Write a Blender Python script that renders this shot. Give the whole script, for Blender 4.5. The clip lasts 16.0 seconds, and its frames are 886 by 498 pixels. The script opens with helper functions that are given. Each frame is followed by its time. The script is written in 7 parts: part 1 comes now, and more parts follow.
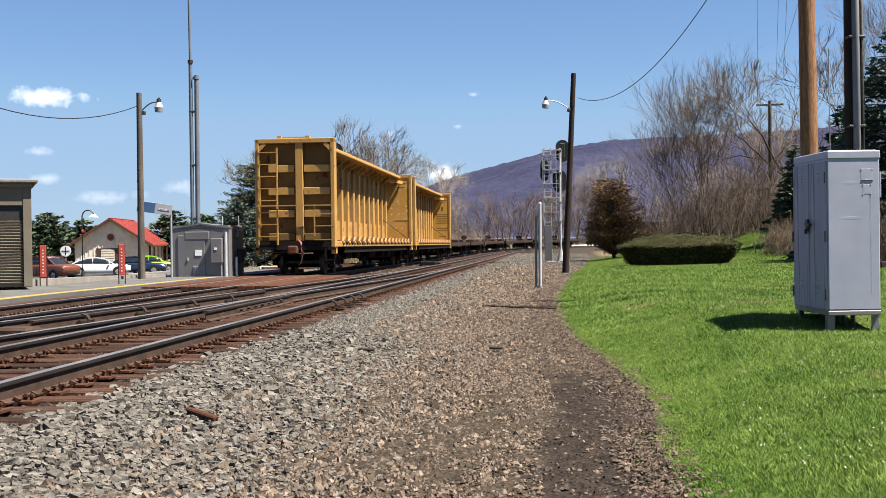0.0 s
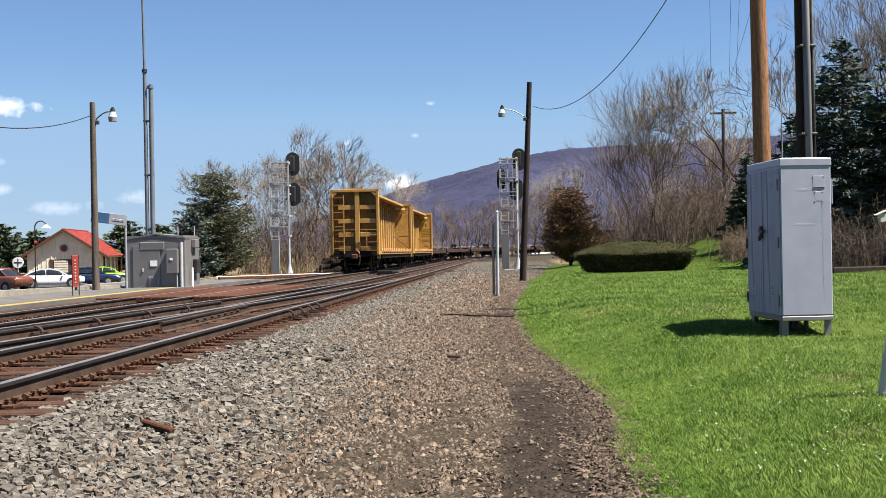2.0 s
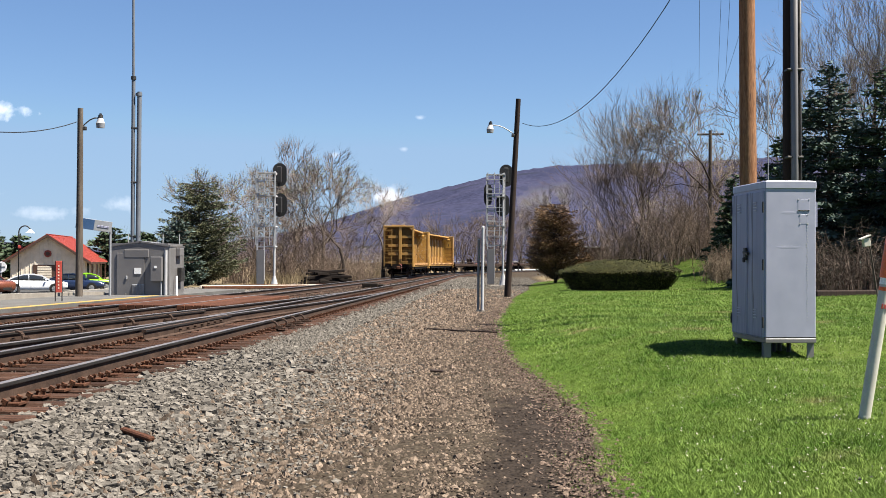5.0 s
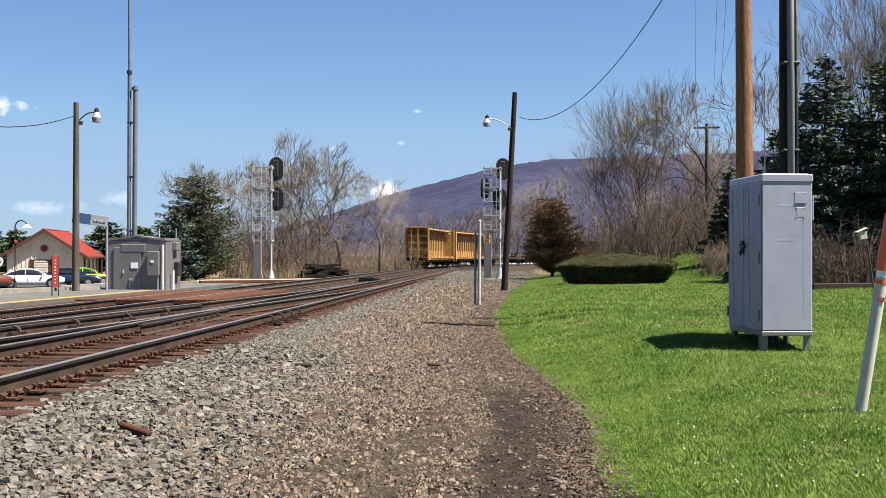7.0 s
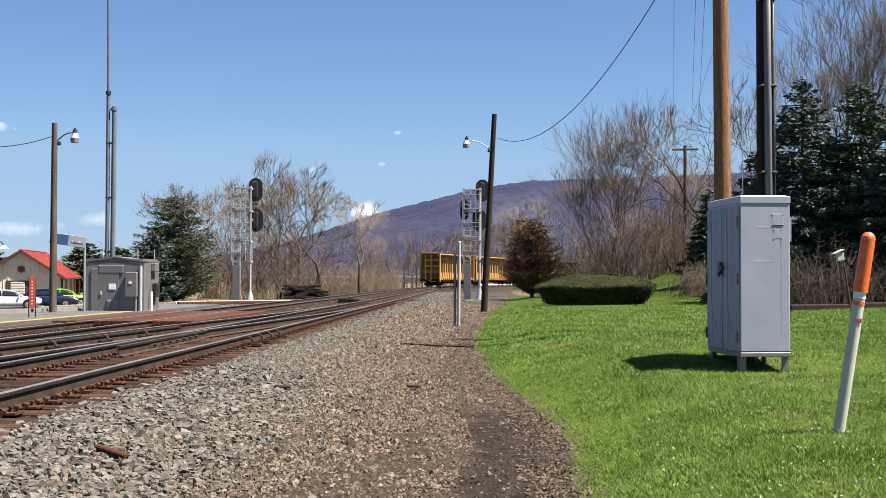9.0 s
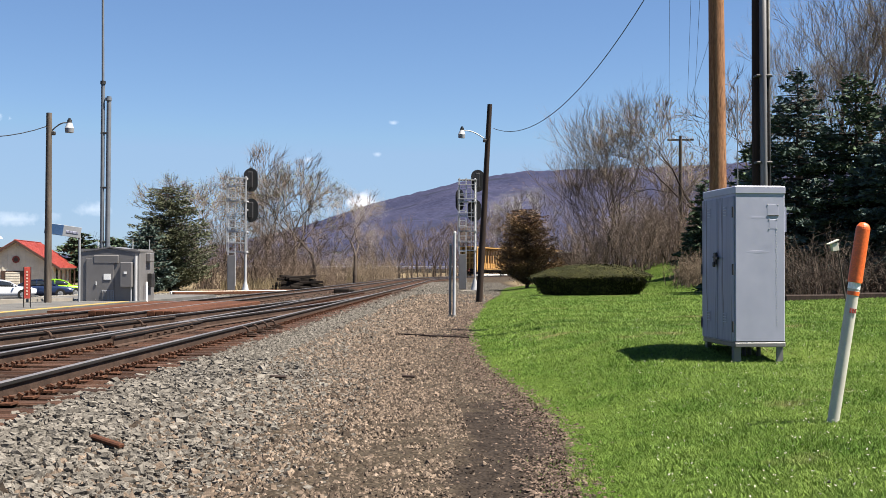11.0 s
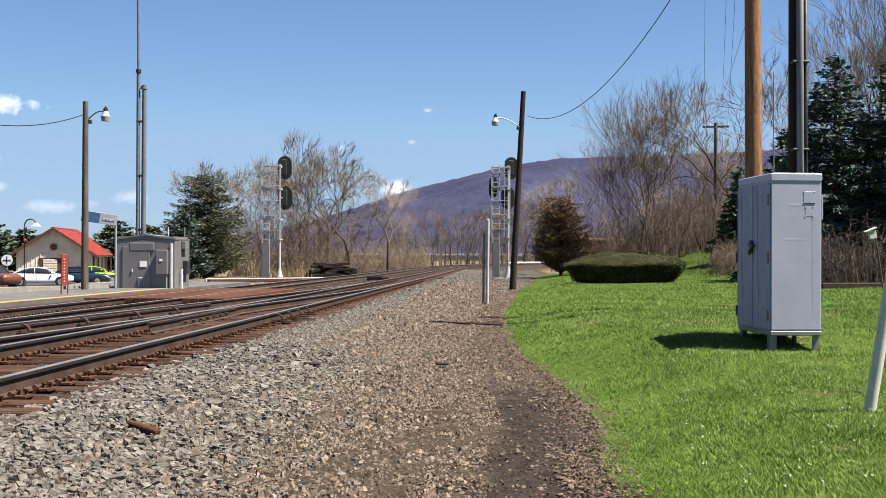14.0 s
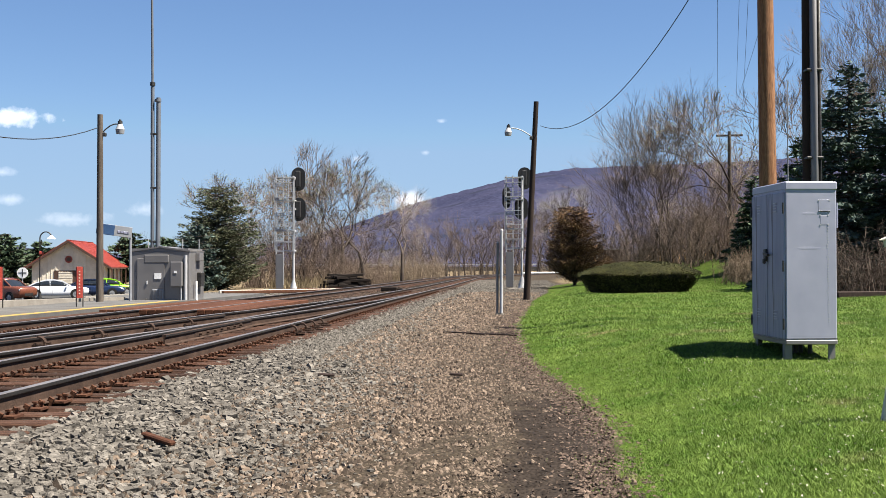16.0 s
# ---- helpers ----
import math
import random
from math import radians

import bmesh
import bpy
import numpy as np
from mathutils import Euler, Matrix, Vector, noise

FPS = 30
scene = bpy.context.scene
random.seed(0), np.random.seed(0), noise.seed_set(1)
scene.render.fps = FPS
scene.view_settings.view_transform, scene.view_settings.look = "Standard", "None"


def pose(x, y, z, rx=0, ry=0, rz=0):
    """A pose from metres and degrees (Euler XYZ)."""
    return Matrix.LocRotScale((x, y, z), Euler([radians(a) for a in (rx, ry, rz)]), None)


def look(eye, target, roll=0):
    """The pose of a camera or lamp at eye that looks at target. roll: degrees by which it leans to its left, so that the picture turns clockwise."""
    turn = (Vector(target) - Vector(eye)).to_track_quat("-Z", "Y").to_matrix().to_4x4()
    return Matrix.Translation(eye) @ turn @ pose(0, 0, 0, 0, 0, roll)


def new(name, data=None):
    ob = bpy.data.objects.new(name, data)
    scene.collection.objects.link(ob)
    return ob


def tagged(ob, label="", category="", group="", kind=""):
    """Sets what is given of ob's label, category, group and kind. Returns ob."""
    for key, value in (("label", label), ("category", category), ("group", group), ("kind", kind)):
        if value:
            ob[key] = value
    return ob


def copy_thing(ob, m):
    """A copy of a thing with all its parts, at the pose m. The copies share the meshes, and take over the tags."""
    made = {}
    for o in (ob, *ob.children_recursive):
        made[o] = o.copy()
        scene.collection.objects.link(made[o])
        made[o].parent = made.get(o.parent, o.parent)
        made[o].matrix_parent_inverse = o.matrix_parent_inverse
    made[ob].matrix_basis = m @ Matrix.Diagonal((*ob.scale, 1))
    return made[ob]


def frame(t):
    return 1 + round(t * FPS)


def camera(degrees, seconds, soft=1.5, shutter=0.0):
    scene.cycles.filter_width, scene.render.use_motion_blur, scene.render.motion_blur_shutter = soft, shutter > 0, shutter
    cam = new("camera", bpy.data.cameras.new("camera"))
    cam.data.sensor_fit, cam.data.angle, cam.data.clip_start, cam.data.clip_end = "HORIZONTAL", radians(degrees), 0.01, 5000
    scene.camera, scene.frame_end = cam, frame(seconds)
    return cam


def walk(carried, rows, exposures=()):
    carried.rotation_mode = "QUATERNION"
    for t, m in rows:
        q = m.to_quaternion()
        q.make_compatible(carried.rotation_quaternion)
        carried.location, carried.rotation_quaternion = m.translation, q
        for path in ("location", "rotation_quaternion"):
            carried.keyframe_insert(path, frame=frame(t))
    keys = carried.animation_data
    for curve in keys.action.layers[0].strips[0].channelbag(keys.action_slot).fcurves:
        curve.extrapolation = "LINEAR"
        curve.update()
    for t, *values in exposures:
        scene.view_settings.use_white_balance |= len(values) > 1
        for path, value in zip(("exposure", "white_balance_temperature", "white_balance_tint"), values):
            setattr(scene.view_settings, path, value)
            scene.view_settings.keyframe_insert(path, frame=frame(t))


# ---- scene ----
# ---- camera ----
EYE_Z = 1.5
# seconds, yaw, pitch, roll: a standing camera that is panned by hand
PATH = [
    (0.0, -0.11, -0.49, 0.74),
    (0.5, -0.18, -0.40, 0.53),
    (1.0, -0.50, -0.20, 0.51),
    (1.5, -1.65, -0.16, 0.48),
    (2.0, -2.22, -0.09, 1.10),
    (2.5, -2.49, 0.11, 0.21),
    (3.0, -2.43, 0.15, 0.30),
    (3.5, -2.53, 0.52, 0.33),
    (3.7, -2.98, 0.81, 0.18),
    (6.0, -2.81, 0.34, -0.40),
    (6.5, -2.90, 0.25, -0.26),
    (7.0, -3.10, 0.31, -0.10),
    (7.5, -3.78, 0.31, -0.26),
    (8.0, -4.02, 0.90, -0.28),
    (8.5, -4.01, 1.27, -0.15),
    (9.0, -4.11, 1.36, -0.12),
    (9.5, -4.33, 1.24, 0.03),
    (11.8, -4.33, 0.82, -0.17),
    (12.0, -4.04, 0.84, 0.14),
    (12.5, -3.13, 0.82, 0.62),
    (13.0, -2.70, 0.36, -0.11),
    (13.5, -2.66, 0.32, -0.35),
    (14.0, -2.69, 0.26, -0.17),
    (14.5, -2.69, 0.12, 0.09),
    (15.0, -2.59, 0.73, 0.54),
    (15.5, -2.38, 0.80, 0.42),
    (16.0, -2.01, 0.78, 0.13),
]
cam = camera(41.9, 16.0, 0.6)
walk(cam, [(t, pose(0, 0, EYE_Z, 90 + p, r, y)) for t, y, p, r in PATH])

# ---- sky, sun, exposure ----
SUN_EL, SUN_AZ = radians(61), radians(109)  # azimuth clockwise from +y: from the lawn side, a little behind the camera
world = bpy.data.worlds.new("world")
scene.world = world
world.use_nodes = True
wn = world.node_tree.nodes
sky = wn.new("ShaderNodeTexSky")
sky.sky_type, sky.sun_disc = "NISHITA", False
sky.sun_elevation, sky.sun_rotation = SUN_EL, SUN_AZ
sky.air_density, sky.dust_density, sky.ozone_density = 1.0, 0.0, 3.6
wn["Background"].inputs["Strength"].default_value = 0.05
clear = wn.new("ShaderNodeMix")          # the clear blue of the air
clear.data_type, clear.blend_type = "RGBA", "MULTIPLY"
clear.inputs[0].default_value, clear.inputs[7].default_value = 1.0, (0.55, 0.608, 0.714, 1)
world.node_tree.links.new(sky.outputs["Color"], clear.inputs[6])
pale = wn.new("ShaderNodeMix")           # no whitish haze along the horizon on this dry day
pale.data_type, pale.blend_type = "RGBA", "DARKEN"
pale.inputs[0].default_value, pale.inputs[7].default_value = 0.75, (2.04, 3.06, 4.55, 1)
world.node_tree.links.new(clear.outputs[2], pale.inputs[6])
world.node_tree.links.new(pale.outputs[2], wn["Background"].inputs["Color"])
sun = new("sun", bpy.data.lights.new("sun", "SUN"))
sun.data.energy, sun.data.angle, sun.data.color = 5.0, radians(0.53), (1.0, 0.93, 0.83)
sun_way = Vector((math.sin(SUN_AZ) * math.cos(SUN_EL), math.cos(SUN_AZ) * math.cos(SUN_EL), math.sin(SUN_EL)))
sun.matrix_basis = look(sun_way * 50, (0, 0, 0))
scene.view_settings.exposure = 1.85


# ---- materials ----
def mat(name, c1, c2, scale=6.0, rough=0.7, metal=0.0, bump=0.25, fine=60.0, rand=0.0, island=0.0, spot=None, stretch=(1, 1, 1), coords="Object", spec=0.5, rdev=0.1, grainy=0.26):
    """A surface of two colours mixed by a coarse noise, a fine grain, bump, and if wanted spots (colour, scale, threshold)."""
    m = bpy.data.materials.new(name)
    m.use_nodes = True
    nt = m.node_tree
    N, L = nt.nodes, nt.links
    b = N["Principled BSDF"]
    b.inputs["Metallic"].default_value, b.inputs["Specular IOR Level"].default_value = metal, spec if rough < 0.74 else min(spec, 0.15)
    tc = N.new("ShaderNodeTexCoord")
    mp = N.new("ShaderNodeMapping")
    mp.inputs["Scale"].default_value = stretch
    L.new(tc.outputs[coords], mp.inputs["Vector"])
    src = mp.outputs["Vector"]

    def noise_at(s, detail=5.0):
        n = N.new("ShaderNodeTexNoise")
        n.inputs["Scale"].default_value, n.inputs["Detail"].default_value = s, detail
        L.new(src, n.inputs["Vector"])
        return n.outputs["Fac"]

    def mixed(fac, a, bcol, kind="MIX"):
        x = N.new("ShaderNodeMix")
        x.data_type, x.blend_type = "RGBA", kind
        if isinstance(fac, float):
            x.inputs[0].default_value = fac
        else:
            L.new(fac, x.inputs[0])
        for i, v in ((6, a), (7, bcol)):
            if isinstance(v, tuple):
                x.inputs[i].default_value = (*v, 1)
            else:
                L.new(v, x.inputs[i])
        return x.outputs[2]

    def ranged(fac, lo, hi, a=0.0, z=1.0):
        r = N.new("ShaderNodeMapRange")
        for k, v in (("From Min", lo), ("From Max", hi), ("To Min", a), ("To Max", z)):
            r.inputs[k].default_value = v
        L.new(fac, r.inputs["Value"])
        return r.outputs["Result"]

    col = mixed(ranged(noise_at(scale), 0.32, 0.68), c1, c2)
    grain = noise_at(fine, 3.0)
    g = N.new("ShaderNodeCombineColor")
    gv = ranged(grain, 0.25, 0.75, 1 - grainy, 1 + grainy)
    for i in range(3):
        L.new(gv, g.inputs[i])
    col = mixed(1.0, col, g.outputs[0], "MULTIPLY")
    if spot:
        sc, ss, th = spot
        col = mixed(ranged(noise_at(ss), th, th + 0.08), col, sc)
    for amount, node, out in ((rand, "ShaderNodeObjectInfo", "Random"), (island, "ShaderNodeNewGeometry", "Random Per Island")):
        if amount:
            o = N.new(node)
            h = N.new("ShaderNodeHueSaturation")
            L.new(ranged(o.outputs[out], 0, 1, 1 - amount, 1 + amount), h.inputs["Value"])
            L.new(col, h.inputs["Color"])
            col = h.outputs["Color"]
    L.new(col, b.inputs["Base Color"])
    L.new(ranged(grain, 0.3, 0.7, max(0.02, rough - rdev), min(1, rough + rdev)), b.inputs["Roughness"])
    if bump:
        bp = N.new("ShaderNodeBump")
        bp.inputs["Strength"].default_value, bp.inputs["Distance"].default_value = bump, 0.02
        L.new(grain, bp.inputs["Height"])
        L.new(bp.outputs["Normal"], b.inputs["Normal"])
    return m


def leafy(m, amount=0.25):
    """Lets part of the light through thin leaves."""
    N, L = m.node_tree.nodes, m.node_tree.links
    b, out = N["Principled BSDF"], N["Material Output"]
    tr, mx = N.new("ShaderNodeBsdfTranslucent"), N.new("ShaderNodeMixShader")
    L.new(b.inputs["Base Color"].links[0].from_socket, tr.inputs["Color"])
    mx.inputs[0].default_value = amount
    L.new(b.outputs[0], mx.inputs[1])
    L.new(tr.outputs[0], mx.inputs[2])
    L.new(mx.outputs[0], out.inputs["Surface"])


M = {}
M["yellow"] = mat("yellow_car_paint", (0.326, 0.171, 0.0308), (0.381, 0.218, 0.0579), 1.2, 0.55, spot=((0.152, 0.0596, 0.029), 3.5, 0.62), bump=0.1, rand=0.06)
M["yellow_worn"] = mat("scuffed_yellow_paint", (0.25, 0.126, 0.0242), (0.334, 0.189, 0.0579), 2.5, 0.65, spot=((0.139, 0.0596, 0.029), 4.0, 0.60), bump=0.2)
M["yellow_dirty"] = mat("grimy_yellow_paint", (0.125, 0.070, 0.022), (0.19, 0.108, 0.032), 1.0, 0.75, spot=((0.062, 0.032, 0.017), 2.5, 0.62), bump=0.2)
M["yellow_scuffed"] = mat("chipped_yellow_paint", (0.37, 0.185, 0.0246), (0.437, 0.235, 0.047), 1.5, 0.6, spot=((0.515, 0.426, 0.269), 5.0, 0.585), bump=0.2, stretch=(1, 1, 1.6))
M["yellow_inner"] = mat("bright_yellow_paint", (0.392, 0.202, 0.0224), (0.448, 0.246, 0.0403), 1.5, 0.6, bump=0.1)
M["hose"] = mat("faded_red_hose", (0.16, 0.035, 0.032), (0.22, 0.055, 0.05), 6, 0.7)
M["rust"] = mat("rusty_steel", (0.0478, 0.0201, 0.012), (0.081, 0.0359, 0.0191), 5, 0.85, bump=0.4)
M["undergear"] = mat("dark_running_gear", (0.00583, 0.00453, 0.00388), (0.0162, 0.0107, 0.00776), 4, 0.8, bump=0.3)
M["wheel"] = mat("wheel_steel", (0.0504, 0.0378, 0.0336), (0.101, 0.0714, 0.0588), 6, 0.5, 0.6)
M["flatcar"] = mat("brown_flatcar", (0.0235, 0.0147, 0.0105), (0.0445, 0.0262, 0.0183), 2, 0.8, bump=0.3)
M["rail_side"] = mat("rail_rust", (0.030, 0.0185, 0.0135), (0.056, 0.035, 0.025), 3, 0.8, bump=0.3, fine=40)
# rail head sides and undersides: shade of the head put into a near-black colour
M["rail_head"] = mat("shade_dark_rail_head", (0.006, 0.0052, 0.005), (0.013, 0.011, 0.010), 3, 0.55, bump=0.1, fine=40)
M["rail_top"] = mat("polished_rail_head", (0.13, 0.118, 0.112), (0.21, 0.19, 0.18), 1.5, 0.42, 0.55, bump=0.03)
M["tie"] = mat("weathered_tie_wood", (0.026, 0.0135, 0.0095), (0.066, 0.034, 0.022), 6, 0.9, bump=0.6, stretch=(1, 8, 8), rand=0.4, spot=((0.075, 0.06, 0.05), 5, 0.66))
M["ballast_rust"] = mat("rust_stained_stone", (0.022, 0.015, 0.0115), (0.058, 0.042, 0.032), 10, 0.9, bump=0.4, island=0.5)
M["ballast"] = mat("grey_ballast_stone", (0.050, 0.0445, 0.0375), (0.118, 0.107, 0.092), 14, 0.9, bump=0.4, island=0.4, rand=0.3)
M["gravel_warm"] = mat("tan_path_gravel", (0.0609, 0.0444, 0.0316), (0.133, 0.102, 0.0772), 14, 0.9, bump=0.3, island=0.7)
M["plank"] = mat("brown_crossing_plank", (0.0467, 0.0181, 0.00986), (0.0814, 0.0333, 0.0171), 4, 0.85, bump=0.4, stretch=(6, 1, 1), rand=0.25)
M["concrete"] = mat("pale_concrete", (0.158, 0.143, 0.121), (0.214, 0.196, 0.171), 2, 0.85, bump=0.3, spot=((0.14, 0.123, 0.106), 1.5, 0.64))
M["platform"] = mat("platform_asphalt", (0.067, 0.0645, 0.062), (0.0978, 0.096, 0.0919), 1.5, 0.9, bump=0.3)
M["yellow_line"] = mat("yellow_edge_paint", (0.252, 0.153, 0.0164), (0.295, 0.202, 0.0438), 2, 0.7, bump=0.1, spot=((0.219, 0.181, 0.109), 6, 0.62))
M["asphalt"] = mat("parking_asphalt", (0.0328, 0.0328, 0.0328), (0.0547, 0.0536, 0.052), 1.5, 0.9)
M["cabinet"] = mat("grey_silver_enamel", (0.266, 0.274, 0.34), (0.303, 0.309, 0.379), 1.6, 0.42, 0.12, bump=0.03, fine=9, grainy=0.02)
# door enamel: weather streaks, and the doors' bluish shade put into the colour
M["cabinet_worn_shaded"] = mat("weathered_shaded_grey_enamel", (0.185, 0.191, 0.262), (0.267, 0.279, 0.364), 1.6, 0.5, 0.15, bump=0.04, fine=9, grainy=0.05, stretch=(6, 6, 0.3), spot=((0.0946, 0.0914, 0.122), 2.4, 0.545))
M["steel_dark"] = mat("dark_steel", (0.0252, 0.0252, 0.0252), (0.0588, 0.0546, 0.0504), 8, 0.5, 0.6)
M["galv"] = mat("galvanised_steel", (0.30, 0.305, 0.31), (0.38, 0.385, 0.39), 6, 0.68, 0.1, bump=0.05, grainy=0.06)
M["silver"] = mat("silver_signal_paint", (0.33, 0.334, 0.337), (0.39, 0.395, 0.4), 4, 0.66, 0.05, bump=0.03, grainy=0.05)
M["aluminium"] = mat("dull_aluminium", (0.18, 0.19, 0.205), (0.23, 0.24, 0.255), 3, 0.68, 0.1, bump=0.03, grainy=0.06)
M["mast_grey"] = mat("blue_grey_mast_paint", (0.085, 0.096, 0.112), (0.115, 0.127, 0.145), 3, 0.6, 0.1, bump=0.03, grainy=0.06)
M["bungalow"] = mat("bungalow_steel", (0.135, 0.130, 0.128), (0.165, 0.158, 0.156), 1.5, 0.40, 0.25, bump=0.03, grainy=0.05)
M["black"] = mat("matt_black_paint", (0.00336, 0.00336, 0.00378), (0.0067, 0.0067, 0.00715), 5, 0.6)
M["white"] = mat("white_paint", (0.684, 0.684, 0.665), (0.779, 0.779, 0.76), 5, 0.5, bump=0.05)
M["pole_new"] = mat("fresh_pole_wood", (0.139, 0.0635, 0.0305), (0.277, 0.146, 0.0788), 5, 0.8, bump=0.5, stretch=(6, 6, 0.5), fine=22, grainy=0.4, spot=((0.0766, 0.0402, 0.0269), 5, 0.60))
M["pole_old"] = mat("weathered_pole_wood", (0.050, 0.040, 0.033), (0.105, 0.088, 0.072), 3, 0.85, bump=0.4, stretch=(4, 4, 0.3), fine=30)
M["pole_dark"] = mat("creosoted_pole_wood", (0.0156, 0.0107, 0.00896), (0.0335, 0.0223, 0.0178), 3, 0.8, bump=0.4, stretch=(4, 4, 0.3), fine=30)
M["roof_red"] = mat("red_metal_roof", (0.206, 0.0302, 0.0185), (0.244, 0.0386, 0.0235), 0.6, 0.5, 0.1, bump=0.03, grainy=0.06)
M["siding"] = mat("cream_board_siding", (0.524, 0.48, 0.391), (0.649, 0.598, 0.504), 1.5, 0.8, bump=0.1)
M["trim"] = mat("brown_trim_paint", (0.0447, 0.0223, 0.014), (0.0638, 0.0319, 0.0192), 3, 0.6)
M["khaki"] = mat("khaki_shelter_paint", (0.0958, 0.0798, 0.0543), (0.121, 0.102, 0.0702), 2, 0.6, bump=0.08)
M["red"] = mat("red_sign_paint", (0.319, 0.0383, 0.0255), (0.37, 0.0575, 0.0383), 3, 0.5)
M["blue"] = mat("blue_sign_paint", (0.0151, 0.0504, 0.121), (0.0252, 0.0654, 0.151), 3, 0.5)
M["orange"] = mat("orange_plastic", (0.605, 0.0924, 0.0126), (0.672, 0.126, 0.0252), 4, 0.45, bump=0.05)
M["ivory"] = mat("weathered_white_plastic", (0.399, 0.379, 0.317), (0.468, 0.448, 0.385), 4, 0.7, bump=0.05, grainy=0.06, spot=((0.276, 0.241, 0.186), 3, 0.66))
M["bark"] = mat("grey_brown_bark", (0.0431, 0.0316, 0.0241), (0.0801, 0.0632, 0.0506), 4, 0.9, bump=0.6, rand=0.25)
M["twig"] = mat("bare_twigs", (0.0889, 0.0669, 0.0537), (0.152, 0.118, 0.0936), 2, 0.9, bump=0.0, rand=0.3)
M["brush"] = mat("dry_brush_stems", (0.125, 0.092, 0.062), (0.215, 0.165, 0.115), 1.5, 0.9, bump=0.0, island=0.35)
M["brush_dark"] = mat("dark_brush_stems", (0.0875, 0.0625, 0.0475), (0.175, 0.13, 0.095), 1.5, 0.9, bump=0.0, island=0.35)
M["bud_green"] = mat("yellow_green_buds", (0.150, 0.155, 0.055), (0.220, 0.220, 0.095), 3, 0.8, bump=0.0, island=0.3)
M["blossom"] = mat("white_blossom", (0.36, 0.335, 0.28), (0.46, 0.43, 0.37), 3, 0.8, bump=0.0, island=0.25)
M["needle"] = mat("dark_spruce_needles", (0.0278, 0.0448, 0.0262), (0.0634, 0.0927, 0.0511), 2, 0.75, bump=0.0, island=0.4)
M["needle_pine"] = mat("grey_green_pine_needles", (0.052, 0.064, 0.036), (0.098, 0.102, 0.058), 0.8, 0.8, bump=0.0, island=0.25)
M["needle_blue"] = mat("blue_green_spruce_needles", (0.0336, 0.0521, 0.0436), (0.0797, 0.109, 0.0882), 2, 0.75, bump=0.0, island=0.4)
M["needle_brown"] = mat("bronze_juniper_foliage", (0.126, 0.0753, 0.0373), (0.21, 0.129, 0.0638), 2, 0.85, bump=0.0, island=0.4)
M["hedge"] = mat("clipped_yew_leaves", (0.0172, 0.0195, 0.00517), (0.0459, 0.0437, 0.0138), 2.5, 0.8, bump=0.0, island=0.4)
M["hedge_core"] = mat("hedge_inner_shade", (0.00766, 0.00766, 0.00383), (0.016, 0.014, 0.00766), 3, 0.9)
M["blade"] = mat("spring_grass_blades", (0.062, 0.122, 0.0161), (0.14, 0.203, 0.0413), 1.1, 0.75, bump=0.0, island=0.24, spot=((0.192, 0.181, 0.0757), 0.7, 0.62), fine=15, grainy=0.22)
M["straw"] = mat("dead_field_grass", (0.164, 0.126, 0.0711), (0.23, 0.181, 0.109), 1.5, 0.9, bump=0.0, island=0.3)
M["dandelion"] = mat("pale_lawn_flowers", (0.219, 0.23, 0.164), (0.284, 0.284, 0.23), 4, 0.8, bump=0.0)
M["glass"] = mat("dark_window_glass", (0.0126, 0.0151, 0.0168), (0.0168, 0.0202, 0.0235), 2, 0.06, 0.0, bump=0.0, spec=0.8, rdev=0.02)
M["tyre"] = mat("tyre_rubber", (0.0126, 0.0126, 0.0126), (0.021, 0.021, 0.021), 8, 0.85)
M["debris"] = mat("brown_leaf_and_bark_chips", (0.034, 0.024, 0.018), (0.118, 0.086, 0.066), 12, 0.95, bump=0.3, island=0.6)

for k in ("blade", "straw", "bud_green", "blossom"):
    leafy(M[k], 0.08 if k == "blade" else 0.25)


# ---- building helpers ----
def part(name, bm, material, parent=None, label=""):
    """Links a bmesh as one mesh object, under a thing or a part."""
    me = bpy.data.meshes.new(name)
    bm.to_mesh(me)
    bm.free()
    me.materials.append(material)
    ob = new(name, me)
    if parent:
        ob.parent = parent
    return tagged(ob, label)


def raw(name, verts, faces, material, parent=None, label="", smooth=False):
    me = bpy.data.meshes.new(name)
    me.from_pydata(verts, [], faces)
    me.update()
    me.materials.append(material)
    if smooth:
        me.polygons.foreach_set("use_smooth", [True] * len(me.polygons))
    ob = new(name, me)
    if parent:
        ob.parent = parent
    return tagged(ob, label)


def thing(name, m, label, category, group="", kind=""):
    ob = new(name)
    ob.matrix_basis = m
    return tagged(ob, label, category, group, kind)


def box(bm, c, s, m=None, bevel=0.0):
    r = bmesh.ops.create_cube(bm, size=1.0)
    vs = r["verts"]
    t = Matrix.Translation(c) @ (m or Matrix()) @ Matrix.Diagonal((*s, 1))
    bmesh.ops.transform(bm, matrix=t, verts=vs)
    if bevel:
        es = list({e for v in vs for e in v.link_edges})
        bmesh.ops.bevel(bm, geom=es, offset=bevel, segments=1, affect="EDGES")
    return bm


def cbox(c, s, bevel=0.0, m=None):
    return box(bmesh.new(), c, s, m, bevel)


